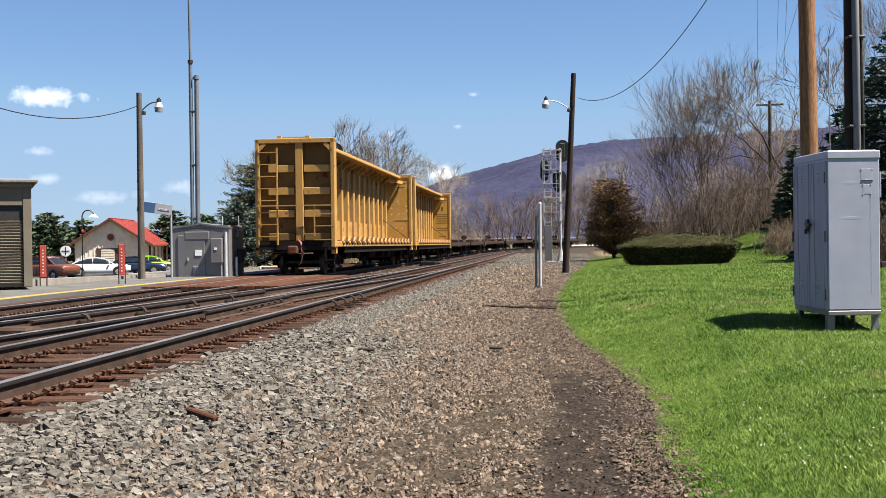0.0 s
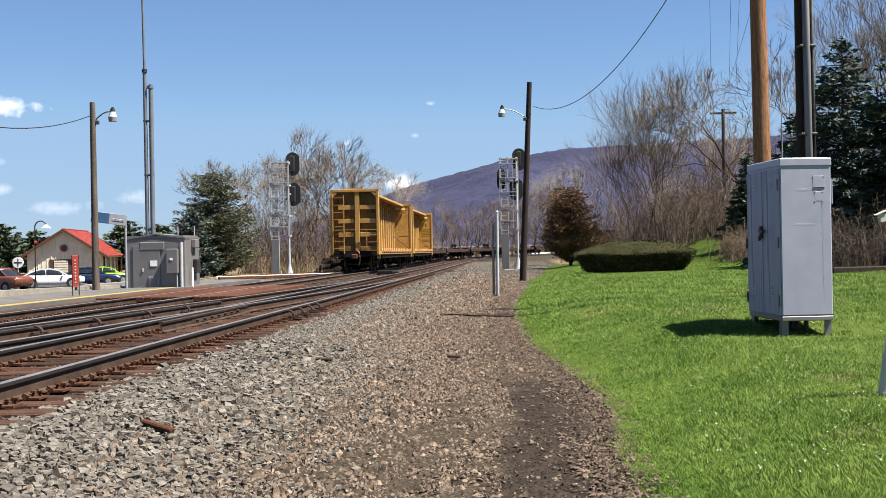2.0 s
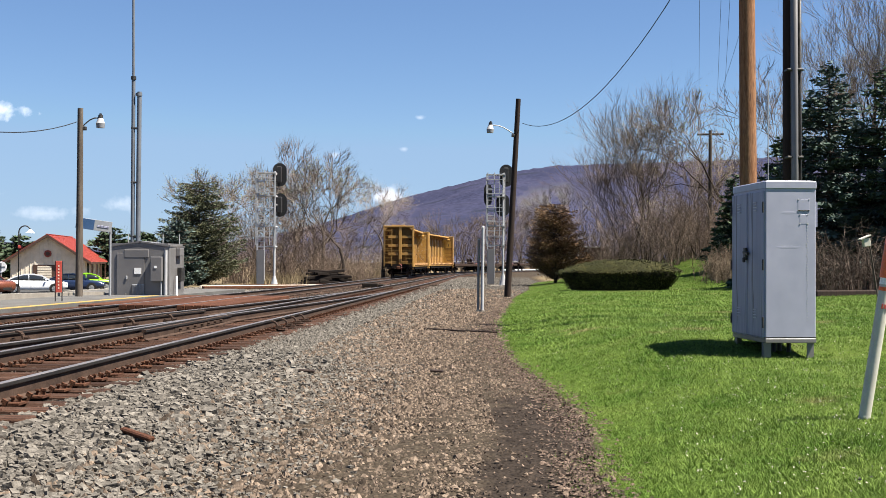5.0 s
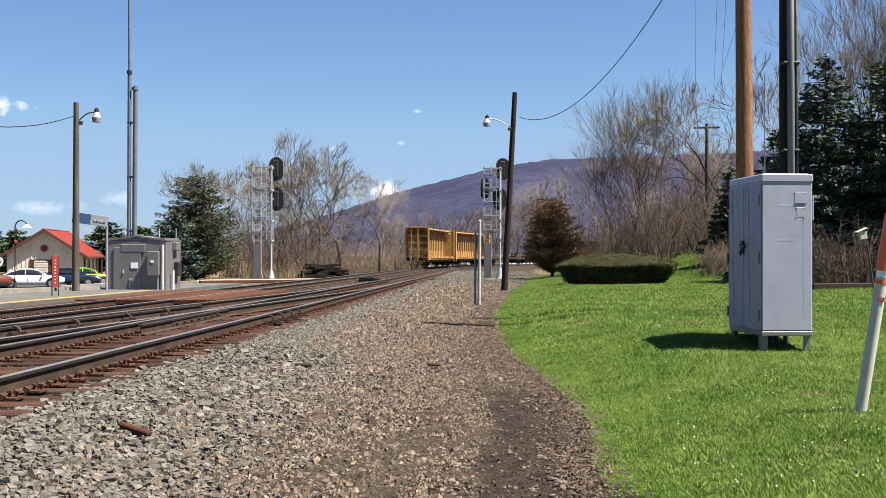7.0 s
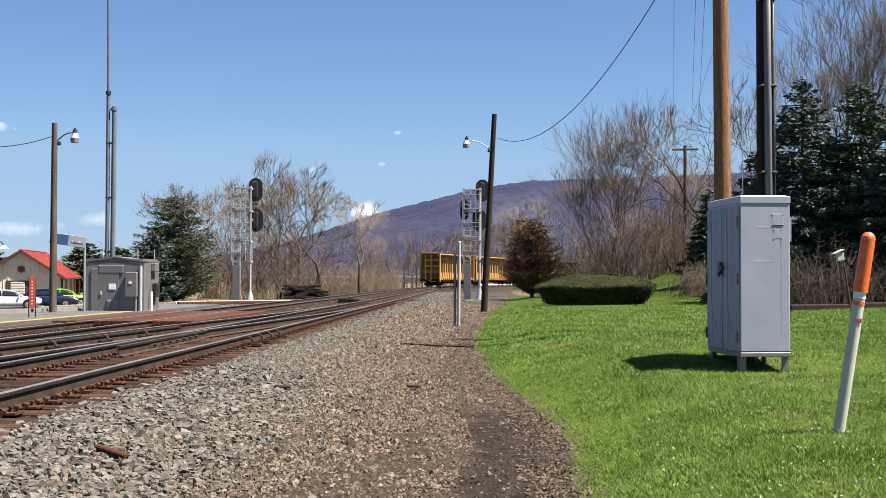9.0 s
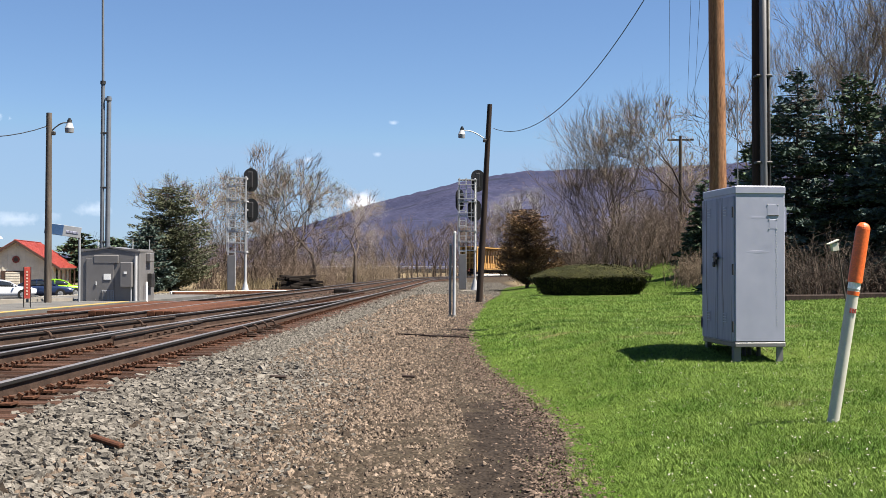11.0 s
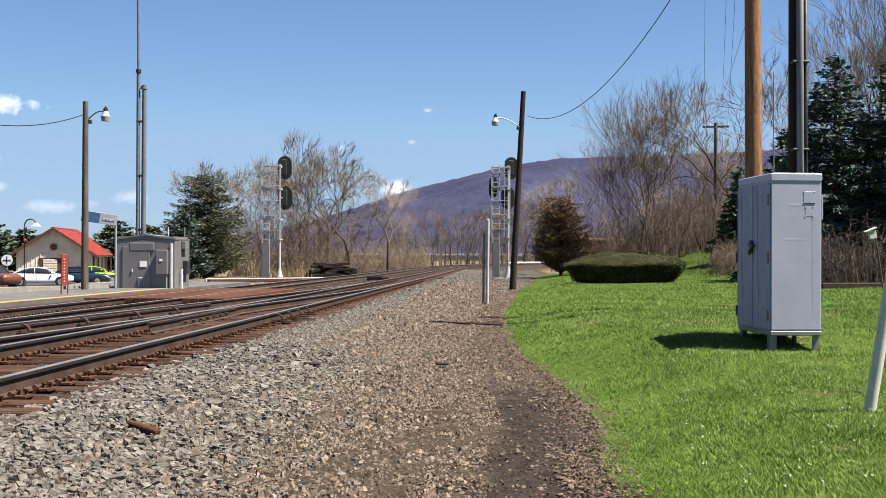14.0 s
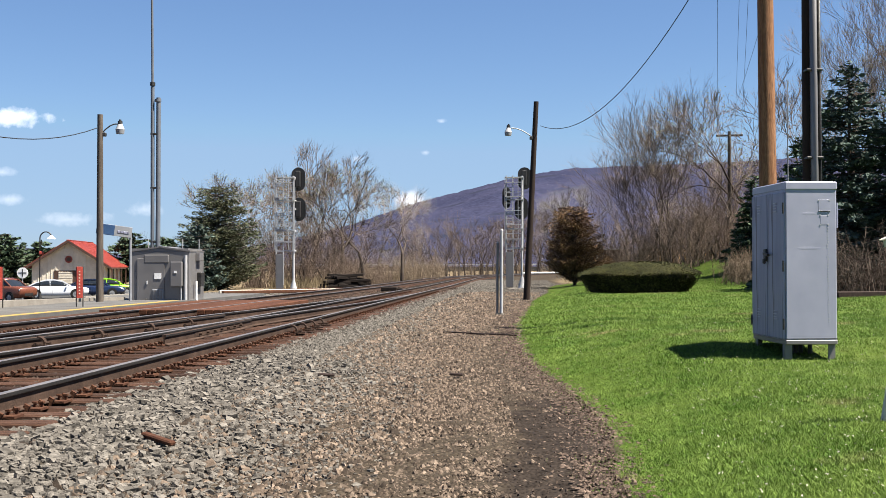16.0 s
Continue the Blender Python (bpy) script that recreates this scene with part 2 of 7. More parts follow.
def tube(bm, p, q, r0, r1=None, seg=10):
    p, q = Vector(p), Vector(q)
    d = q - p
    r = bmesh.ops.create_cone(bm, cap_ends=True, segments=seg, radius1=r0, radius2=r0 if r1 is None else r1, depth=d.length)
    bmesh.ops.transform(bm, matrix=Matrix.Translation((p + q) / 2) @ d.to_track_quat("Z", "Y").to_matrix().to_4x4(), verts=r["verts"])
    for f in {f for v in r["verts"] for f in v.link_faces}:
        f.smooth = len(f.verts) == 4
        if not f.smooth:
            for e in f.edges:
                e.smooth = False
    return bm


def bar(bm, p, q, w, h):
    p, q = Vector(p), Vector(q)
    d = q - p
    return box(bm, (p + q) / 2, (w, h, d.length), d.to_track_quat("Z", "Y").to_matrix().to_4x4())


def pipe(name, pts, r, material, parent=None, label="", seg=6):
    """A bent pipe or wire through points."""
    pts = [Vector(p) for p in pts]
    verts, faces = [], []
    for i, p in enumerate(pts):
        d = (pts[min(i + 1, len(pts) - 1)] - pts[max(i - 1, 0)]).normalized()
        q = d.to_track_quat("Z", "Y")
        for k in range(seg):
            a = 2 * math.pi * k / seg
            verts.append(p + q @ Vector((r * math.cos(a), r * math.sin(a), 0)))
    for i in range(len(pts) - 1):
        for k in range(seg):
            faces.append((i * seg + k, i * seg + (k + 1) % seg, (i + 1) * seg + (k + 1) % seg, (i + 1) * seg + k))
    faces += [tuple(reversed(range(seg))), tuple(range((len(pts) - 1) * seg, len(pts) * seg))]
    return raw(name, verts, faces, material, parent, label, True)


def ss(x):
    x = np.clip(x, 0, 1)
    return x * x * (3 - 2 * x)


# ---- plan: tracks and ground heights ----
TA = radians(5.54)                       # heading of the straight track, right of +y
CT, ST = math.cos(TA), math.sin(TA)
S1, RAD, ARC = 122.5, 230.0, radians(62)  # where the bend begins, its radius on the far track, its turn
GAP = 3.98                               # between track centres
P0 = Vector((-9.0, 0.0))                 # far track's centre at s = 0


def rail_z(s):
    return np.interp(s, [-80, 12, 20, 40, 75, 115, 700], [0.50, 0.45, 0.41, 0.32, 0.15, 0.02, 0.0])


def on_track(s, u):
    """The place and heading at s along the far track, u to its right."""
    if s <= S1:
        a, x, y = TA, P0.x + ST * s, P0.y + CT * s
    else:
        x1, y1 = P0.x + ST * S1, P0.y + CT * S1
        b = min((s - S1) / RAD, ARC)
        a = TA + b
        cx, cy = x1 + CT * RAD, y1 - ST * RAD
        x, y = cx - math.cos(a) * RAD, cy + math.sin(a) * RAD
        rest = s - S1 - RAD * ARC
        if rest > 0:
            x, y = x + math.sin(a) * rest, y + math.cos(a) * rest
    return x + math.cos(a) * u, y - math.sin(a) * u, a


def track_coords(x, y):
    """s along and u to the right of the far track, for arrays."""
    dx, dy = x - P0.x, y - P0.y
    s, u = dx * ST + dy * CT, dx * CT - dy * ST
    x1, y1 = P0.x + ST * S1, P0.y + CT * S1
    cx, cy = x1 + CT * RAD, y1 - ST * RAD
    ex, ey = x - cx, y - cy
    ang = np.arctan2(ey, -ex) - TA
    r = np.hypot(ex, ey)
    bend = (s > S1) & (ang > 0)
    aa = np.clip(ang, 0, ARC)
    s2, u2 = S1 + RAD * aa, RAD - r
    a = TA + ARC
    px, py = cx - math.cos(a) * RAD, cy + math.sin(a) * RAD
    fx, fy = x - px, y - py
    s3 = S1 + RAD * ARC + fx * math.sin(a) + fy * math.cos(a)
    u3 = fx * math.cos(a) - fy * math.sin(a)
    s = np.where(bend, np.where(ang > ARC, s3, s2), s)
    u = np.where(bend, np.where(ang > ARC, u3, u2), u)
    return s, u


EDGE_Y = [-30, 2, 6.7, 8.3, 9.9, 11.7, 13.6, 16.8, 21, 27, 35, 46, 60, 75, 90, 130]
EDGE_X = [0.9, 1.2, 1.42, 1.55, 1.83, 1.93, 1.92, 1.86, 2.08, 2.6, 3.7, 5.3, 7.6, 9.5, 12, 22]


def lawn_edge(y):
    return np.interp(y, EDGE_Y, EDGE_X)


def ground_z(x, y):
    x, y = np.asarray(x, float), np.asarray(y, float)
    s, u = track_coords(x, y)
    zr = rail_z(s)
    bed = zr - 0.235
    path = np.interp(s, [-80, 6, 14, 32, 45, 75, 110, 700], [0.0, 0.0, 0.05, 0.10, 0.12, -0.02, -0.25, -0.3])
    ur = u - GAP
    z = bed + (path - bed) * ss((ur - 1.75) / 1.7)
    lw = x - lawn_edge(y)
    near = ss((140 - y) / 40)
    z = z + near * (0.22 * ss(lw / 2.2) + 0.022 * np.clip(lw - 4, 0, 14))
    z = z + 0.13 * ss((y - 14.3) / 1.7) * ss((x - 3.0) / 1.5) * ss((26 - y) / 9)
    z = z + 1.5 * ss((lw - 2.5) / 7) * ss((y - 47) / 22) * ss((ur - 9) / 9) * ss((150 - y) / 50)
    z = z + 3.5 * ss((lw - 16) / 30) * ss((y - 20) / 25) * ss((ur - 14) / 20) * ss((190 - y) / 60)
    left = -u
    z = np.where(left > 2.2, z + (np.interp(s, [-80, 60, 90, 140, 700], [-1.25, -1.25, -0.8, -0.5, -0.4]) - 0.1) * ss((left - 9) / 18) - 0.1 * ss((left - 2.2) / 1.5), z)
    return z


# ---- ground ----
def graded(lo, hi, step, far, grow=1.22):
    a = list(np.arange(lo, hi + 1e-6, step))
    d = step
    while a[-1] < far:
        d *= grow
        a.append(a[-1] + d)
    d = step
    while a[0] > -far:
        d *= grow
        a.insert(0, a[0] - d)
    return np.array(a)


def ground_material():
    m = bpy.data.materials.new("ground_gravel_soil_grass")
    m.use_nodes = True
    N, L = m.node_tree.nodes, m.node_tree.links
    b = N["Principled BSDF"]
    b.inputs["Roughness"].default_value, b.inputs["Specular IOR Level"].default_value = 0.95, 0.06
    tc = N.new("ShaderNodeTexCoord")

    def nz(scale, detail=6.0):
        n = N.new("ShaderNodeTexNoise")
        n.inputs["Scale"].default_value, n.inputs["Detail"].default_value = scale, detail
        L.new(tc.outputs["Object"], n.inputs["Vector"])
        return n.outputs["Fac"]

    def rng(v, lo, hi, a=0.0, z=1.0):
        r = N.new("ShaderNodeMapRange")
        for k, x in (("From Min", lo), ("From Max", hi), ("To Min", a), ("To Max", z)):
            r.inputs[k].default_value = x
        L.new(v, r.inputs["Value"])
        return r.outputs["Result"]

    def mx(f, a, c):
        x = N.new("ShaderNodeMix")
        x.data_type = "RGBA"
        L.new(f, x.inputs[0])
        for i, v in ((6, a), (7, c)):
            if isinstance(v, tuple):
                x.inputs[i].default_value = (*v, 1)
            else:
                L.new(v, x.inputs[i])
        return x.outputs[2]

    def zone(name, scale, spread):
        at = N.new("ShaderNodeAttribute")
        at.attribute_name = name
        ad = N.new("ShaderNodeMath")
        L.new(at.outputs["Fac"], ad.inputs[0])
        L.new(rng(nz(scale), 0, 1, -spread, spread), ad.inputs[1])
        return rng(ad.outputs[0], 0.38, 0.62)

    vor = N.new("ShaderNodeTexVoronoi")
    vor.inputs["Scale"].default_value = 26
    L.new(tc.outputs["Object"], vor.inputs["Vector"])
    pebble = mx(rng(vor.outputs["Color"], 0.1, 0.9), (0.0278, 0.0204, 0.0134), (0.072, 0.0577, 0.0417))
    gravel = mx(rng(nz(1.3), 0.35, 0.65, 0.0, 0.4), pebble, (0.0438, 0.0341, 0.0243))
    gravel = mx(rng(vor.outputs["Distance"], 0.32, 0.55, 0.0, 0.5), gravel, (0.0231, 0.0185, 0.0143))
    dirt = mx(rng(nz(7), 0.3, 0.7), (0.016, 0.0122, 0.00958), (0.033, 0.0256, 0.0202))
    soil = mx(rng(nz(9), 0.3, 0.7), (0.0255, 0.0447, 0.00593), (0.051, 0.0805, 0.0111))
    soil = mx(rng(nz(0.5), 0.5, 0.75, 0.0, 0.5), soil, (0.0852, 0.102, 0.0255))
    field = mx(rng(nz(0.8), 0.3, 0.7), (0.0992, 0.0755, 0.0448), (0.156, 0.123, 0.0755))
    litter = mx(rng(nz(1.5), 0.3, 0.7), (0.0472, 0.0307, 0.0198), (0.0895, 0.0614, 0.0402))
    # under and bed: shade between the stones is put into a darker ground colour
    gravel = mx(zone("under", 1.2, 0.3), gravel, mx(rng(nz(5), 0.3, 0.7), (0.022, 0.018, 0.014), (0.050, 0.042, 0.033)))
    col = mx(zone("bed", 1.0, 0.3), gravel, (0.0212, 0.017, 0.0132))
    col = mx(zone("dirt", 1.6, 0.7), col, dirt)
    col = mx(zone("field", 0.4, 0.3), col, field)
    col = mx(zone("lawn", 2.2, 0.28), col, soil)
    col = mx(zone("litter", 0.5, 0.4), col, litter)
    L.new(col, b.inputs["Base Color"])
    bp = N.new("ShaderNodeBump")
    bp.inputs["Strength"].default_value, bp.inputs["Distance"].default_value = 0.7, 0.03
    L.new(rng(vor.outputs["Distance"], 0, 0.6, 1, 0), bp.inputs["Height"])
    L.new(bp.outputs["Normal"], b.inputs["Normal"])
    return m


def build_ground():
    xs, ys = graded(-14, 12, 0.28, 4200), graded(4, 62, 0.32, 4200)
    X, Y = np.meshgrid(xs, ys)
    Z = ground_z(X, Y)
    rng = np.random.default_rng(3)
    near = (np.abs(X) < 16) & (Y > 2) & (Y < 64)
    Z = Z + near * (rng.random(Z.shape) - 0.5) * np.where(X > lawn_edge(Y), 0.010, 0.035)
    nx, ny = len(xs), len(ys)
    verts = np.stack([X.ravel(), Y.ravel(), Z.ravel()], 1)
    i = (np.arange(ny - 1)[:, None] * nx + np.arange(nx - 1)[None]).ravel()
    faces = np.stack([i, i + 1, i + nx + 1, i + nx], 1)
    ob = raw("ground", verts.tolist(), faces.tolist(), ground_material(), None, "", True)
    tagged(ob, "grey gravel path, trodden dirt and grassy ground beside the railway", "ground", kind="structure")
    s, u = track_coords(X, Y)
    ur = u - GAP
    lw = X - lawn_edge(Y)
    zones = {
        "bed": np.clip((ur + 6) / 0.5, 0, 1) * np.clip((2.1 - ur) / 0.7, 0, 1) * (Y < 140),
        "under": np.clip((3.4 - ur) / 1.4, 0, 1) * np.clip((ur - 0.5) / 0.5, 0, 1) * (Y < 130),
        "lawn": np.clip(0.5 + lw / 0.5, 0, 1) * (Y < 120) * np.clip((ur - 4.2) / 1.5, 0, 1) * np.clip((30 - X) / 4, 0, 1) + ((lw > 0) & (Y < 5)) * 1.0,
        "dirt": np.clip(1.2 - np.abs(lw + 0.5) / 0.6, 0, 0.9) * np.clip((12.6 - Y) / 1.4, 0, 1) + 0.32 * np.clip(1 - np.abs(lw + 0.5) / 0.6, 0, 1) * np.clip((24 - Y) / 8, 0, 1) * (Y > 12),
        "field": np.clip((-u - 7) / 4, 0, 1) * np.clip((s - 66) / 8, 0, 1) + (np.clip((ur - 7) / 5, 0, 1) * (Y > 86)) + np.clip((-u - 30) / 20, 0, 1),
        "litter": np.clip((Y - 64) / 5, 0, 1) * np.clip((lw - 13 - (80 - Y) * 0.1) / 3, 0, 1) * (Y < 150) + np.clip((X - 13) / 3, 0, 1) * np.clip((X - 0.325 * Y) / 0.8, 0, 1) * np.clip((Y - 35.5) / 1.5, 0, 1) * (Y < 60),
    }
    for k, v in zones.items():
        at = ob.data.attributes.new(k, "FLOAT", "POINT")
        at.data.foreach_set("value", np.clip(v, 0, 1).astype(np.float32).ravel())


build_ground()


def wedges(name, px, py, size, material, label, seed=1, lift=0.2, flat=0.6):
    """Many small chips, each a sunk four-sided base under a slanting ridge."""
    g = np.random.default_rng(seed)
    n = len(px)
    form = np.array([[-1, -1, -0.5], [1, -1, -0.5], [1, 1, -0.5], [-1, 1, -0.5], [-0.5, 0.1, 0.7], [0.45, -0.1, 0.6]]) * 0.5
    v = form[None] + g.uniform(-0.2, 0.2, (n, 6, 3))
    v *= g.uniform(0.7, 1.3, (n, 1, 3)) * np.asarray(size)[:, None, None]
    v[:, :, 2] *= flat
    yaw = g.uniform(0, 6.283, n)
    c, s = np.cos(yaw)[:, None], np.sin(yaw)[:, None]
    vx, vy = v[:, :, 0] * c - v[:, :, 1] * s, v[:, :, 0] * s + v[:, :, 1] * c
    v[:, :, 0], v[:, :, 1] = vx, vy
    v += np.stack([px, py, ground_z(px, py) + np.asarray(size) * lift], 1)[:, None]
    flat_v = v.reshape(-1, 3)
    tri = np.array([[0, 1, 5], [0, 5, 4], [2, 3, 4], [2, 4, 5], [1, 2, 5], [3, 0, 4]])
    f = (tri[None] + 6 * np.arange(n)[:, None, None]).reshape(-1, 3)
    return tagged(raw(name, flat_v.tolist(), f.tolist(), material), label, "gravel", kind="stuff")


def rocks(name, px, py, size, material, label, seed=1, lift=0.3, parent=None):
    """Many angular stones in one mesh."""
    g = np.random.default_rng(seed)
    n = len(px)
    cube = np.array([[-1, -1, -1], [1, -1, -1], [1, 1, -1], [-1, 1, -1], [-1, -1, 1], [1, -1, 1], [1, 1, 1], [-1, 1, 1]]) * 0.5
    fc = np.array([[4, 5, 6, 7], [0, 1, 5, 4], [1, 2, 6, 5], [2, 3, 7, 6], [3, 0, 4, 7]])
    v = cube[None] + g.uniform(-0.21, 0.21, (n, 8, 3))
    v *= g.uniform(0.72, 1.15, (n, 1, 3)) * np.asarray(size)[:, None, None]
    v[:, :, 2] *= 0.75
    ax = g.normal(size=(n, 3))
    ax /= np.linalg.norm(ax, axis=1)[:, None]
    an = g.uniform(-0.8, 0.8, n)
    K = np.zeros((n, 3, 3))
    K[:, 0, 1], K[:, 0, 2], K[:, 1, 0] = -ax[:, 2], ax[:, 1], ax[:, 2]
    K[:, 1, 2], K[:, 2, 0], K[:, 2, 1] = -ax[:, 0], -ax[:, 1], ax[:, 0]
    R = np.eye(3)[None] + np.sin(an)[:, None, None] * K + (1 - np.cos(an))[:, None, None] * (K @ K)
    yaw = g.uniform(0, 6.28, n)
    Rz = np.zeros((n, 3, 3))
    Rz[:, 0, 0], Rz[:, 0, 1], Rz[:, 1, 0], Rz[:, 1, 1], Rz[:, 2, 2] = np.cos(yaw), -np.sin(yaw), np.sin(yaw), np.cos(yaw), 1
    v = np.einsum("nij,nkj->nki", R @ Rz, v)
    pz = ground_z(px, py) + np.asarray(size) * lift
    v += np.stack([px, py, pz], 1)[:, None]
    f = (fc[None] + 8 * np.arange(n)[:, None, None]).reshape(-1, 4)
    ob = raw(name, v.reshape(-1, 3).tolist(), f.tolist(), material, parent, "")
    return tagged(ob, label, "gravel", kind="stuff")


# ---- railway tracks ----
def diverge(s):
    """How far the crossover lies to the left of the near track."""
    d = max(0.0, 54.0 - s)
    k = 0.075 / 44
    return k * d * d if d < 22 else k * 22 * 22 + 0.075 * (d - 22)


RAIL = [(-0.07, 0), (0.07, 0), (0.07, 0.012), (0.012, 0.03), (0.012, 0.125), (0.036, 0.138), (0.036, 0.168), (0.028, 0.173), (-0.028, 0.173), (-0.036, 0.168), (-0.036, 0.138), (-0.012, 0.125), (-0.012, 0.03), (-0.07, 0.012)]


def rail(name, parent, s_list, offset, drop=0.0, label="rusty steel rail with a polished running surface"):
    """A rail swept along the track; offset(s) to the right of the far track."""
    verts, faces, n = [], [], len(RAIL)
    for s in s_list:
        x, y, a = on_track(s, offset(s))
        z = rail_z(s) - 0.173 - drop
        for px, pz in RAIL:
            verts.append((x + math.cos(a) * px, y - math.sin(a) * px, z + pz))
    for i in range(len(s_list) - 1):
        for k in range(n):
            faces.append((i * n + k, i * n + (k + 1) % n, (i + 1) * n + (k + 1) % n, (i + 1) * n + k))
    faces += [tuple(reversed(range(n))), tuple(range((len(s_list) - 1) * n, len(s_list) * n))]
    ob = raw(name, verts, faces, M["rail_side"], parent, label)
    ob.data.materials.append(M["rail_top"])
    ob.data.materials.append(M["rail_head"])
    # sides and undersides of the head take the near-black shade colour
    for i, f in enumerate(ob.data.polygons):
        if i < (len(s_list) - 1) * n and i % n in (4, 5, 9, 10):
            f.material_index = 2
    if drop < 0.01:
        for i, f in enumerate(ob.data.polygons):
            if i < (len(s_list) - 1) * n and i % n in (6, 7, 8):
                f.material_index = 1
    return ob


def box_mesh(name, sx, sy, sz, material, bevel=0.012):
    bm = cbox((0, 0, 0), (sx, sy, sz), bevel)
    me = bpy.data.meshes.new(name)
    bm.to_mesh(me)
    bm.free()
    me.materials.append(material)
    return me


S_RAIL = [*np.arange(-30, 122, 4.0), *np.arange(122, 330, 3.0), 360, 420, 520]
half = 0.7525
near_track = tagged(thing("track_1", Matrix(), "rusty railway track on wooden ties in grey ballast", "railway track", kind="structure"))
far_track = tagged(thing("track_2", Matrix(), "rusty railway track on wooden ties, shiny rail heads", "railway track", kind="structure"))
cross_track = tagged(thing("track_crossover", Matrix(), "crossover rails with frog and guard rails between the tracks", "railway track", kind="structure"))
for tr, u0 in ((near_track, GAP), (far_track, 0.0)):
    for sd in (-1, 1):
        rail("rail", tr, S_RAIL, lambda s, u0=u0, sd=sd: u0 + sd * half)
S_X = [*np.arange(-20, 54.1, 2.0)]
for sd in (-1, 1):
    rail("crossover_rail", cross_track, S_X, lambda s, sd=sd: GAP - diverge(s) + sd * half - (0.05 if s > 52 else 0.0), 0.002)
# guard rails beside the frog
rail("guard_rail", cross_track, list(np.arange(17.0, 28.1, 1.5)), lambda s: GAP - diverge(s) - half + 0.13, 0.03, "brown guard rail")
rail("guard_rail", cross_track, list(np.arange(18.5, 27.6, 1.5)), lambda s: GAP + half - 0.12, 0.03, "brown guard rail")
rail("guard_rail", cross_track, list(np.arange(19.0, 25.1, 1.5)), lambda s: GAP - half + 0.16, 0.02, "brown guard rail")


def frog():
    x, y, a = on_track(22.5, GAP - half + 0.03)
    bm = cbox((0, 0, 0.07), (0.30, 3.6, 0.13), 0.02)
    for k in range(7):
        tube(bm, (0.13, -1.5 + 0.5 * k, 0.07), (0.20, -1.5 + 0.5 * k, 0.07), 0.025, None, 6)
    part("frog_casting", bm, M["rail_side"], cross_track, "rusty cast frog block").matrix_basis = Matrix.Translation((x, y, rail_z(22.5) - 0.173)) @ Matrix.Rotation(-a, 4, "Z")


frog()


def rail_braces():
    """Cast braces outside the stock rail and along the guard rail."""
    bm = bmesh.new()
    box(bm, (0, 0, 0.012), (0.36, 0.17, 0.024))
    arc = [(-0.11 + 0.13 * math.sin(f), 0.035 + 0.11 * math.cos(f)) for f in np.linspace(0.1, 2.0, 7)]
    for (xa, za), (xb, zb) in zip(arc, arc[1:]):
        bar(bm, (xa, 0, za), (xb, 0, zb), 0.10, 0.028)
    box(bm, (0.05, 0, 0.04), (0.12, 0.05, 0.05), None, 0.012)
    tube(bm, (0.1, 0, 0.02), (0.1, 0, 0.065), 0.022, None, 6)
    me = bpy.data.meshes.new("rail_brace")
    bm.to_mesh(me)
    bm.free()
    me.materials.append(M["rail_side"])
    spots = [(s, GAP + half + 0.17, 0) for s in (22.2, 23.2, 24.2, 25.2)] + [(s, GAP - diverge(s) - half - 0.15, math.pi) for s in (17.4, 19.3, 21.6, 23.9, 26)]
    spots += [(s, GAP - diverge(s) - half + 0.30, 0) for s in (18.4, 20.5, 22.8, 24.9)]
    for s, u, flip in spots:
        x, y, a = on_track(s, u)
        ob = new("rail_brace", me)
        ob.parent = cross_track
        ob.matrix_basis = Matrix.Translation((x, y, rail_z(s) - 0.165)) @ Matrix.Rotation(-a + flip, 4, "Z")
    x, y, a = on_track(15.2, 2.05)
    bm = cbox((0, 0, 0.11), (0.5, 0.42, 0.2), 0.03)
    box(bm, (0.32, 0, 0.12), (0.22, 0.16, 0.14), None, 0.02)
    part("switch_block", bm, M["rail_side"], cross_track, "rusty switch fitting").matrix_basis = Matrix.Translation((x, y, rail_z(15.2) - 0.21)) @ Matrix.Rotation(-a, 4, "Z")


rail_braces()


# ---- the train ----
TRAIN_S, TRAIN_V = 40.6, 13.4   # rear end along the far track at the start, metres a second
WHEEL_R = 0.42


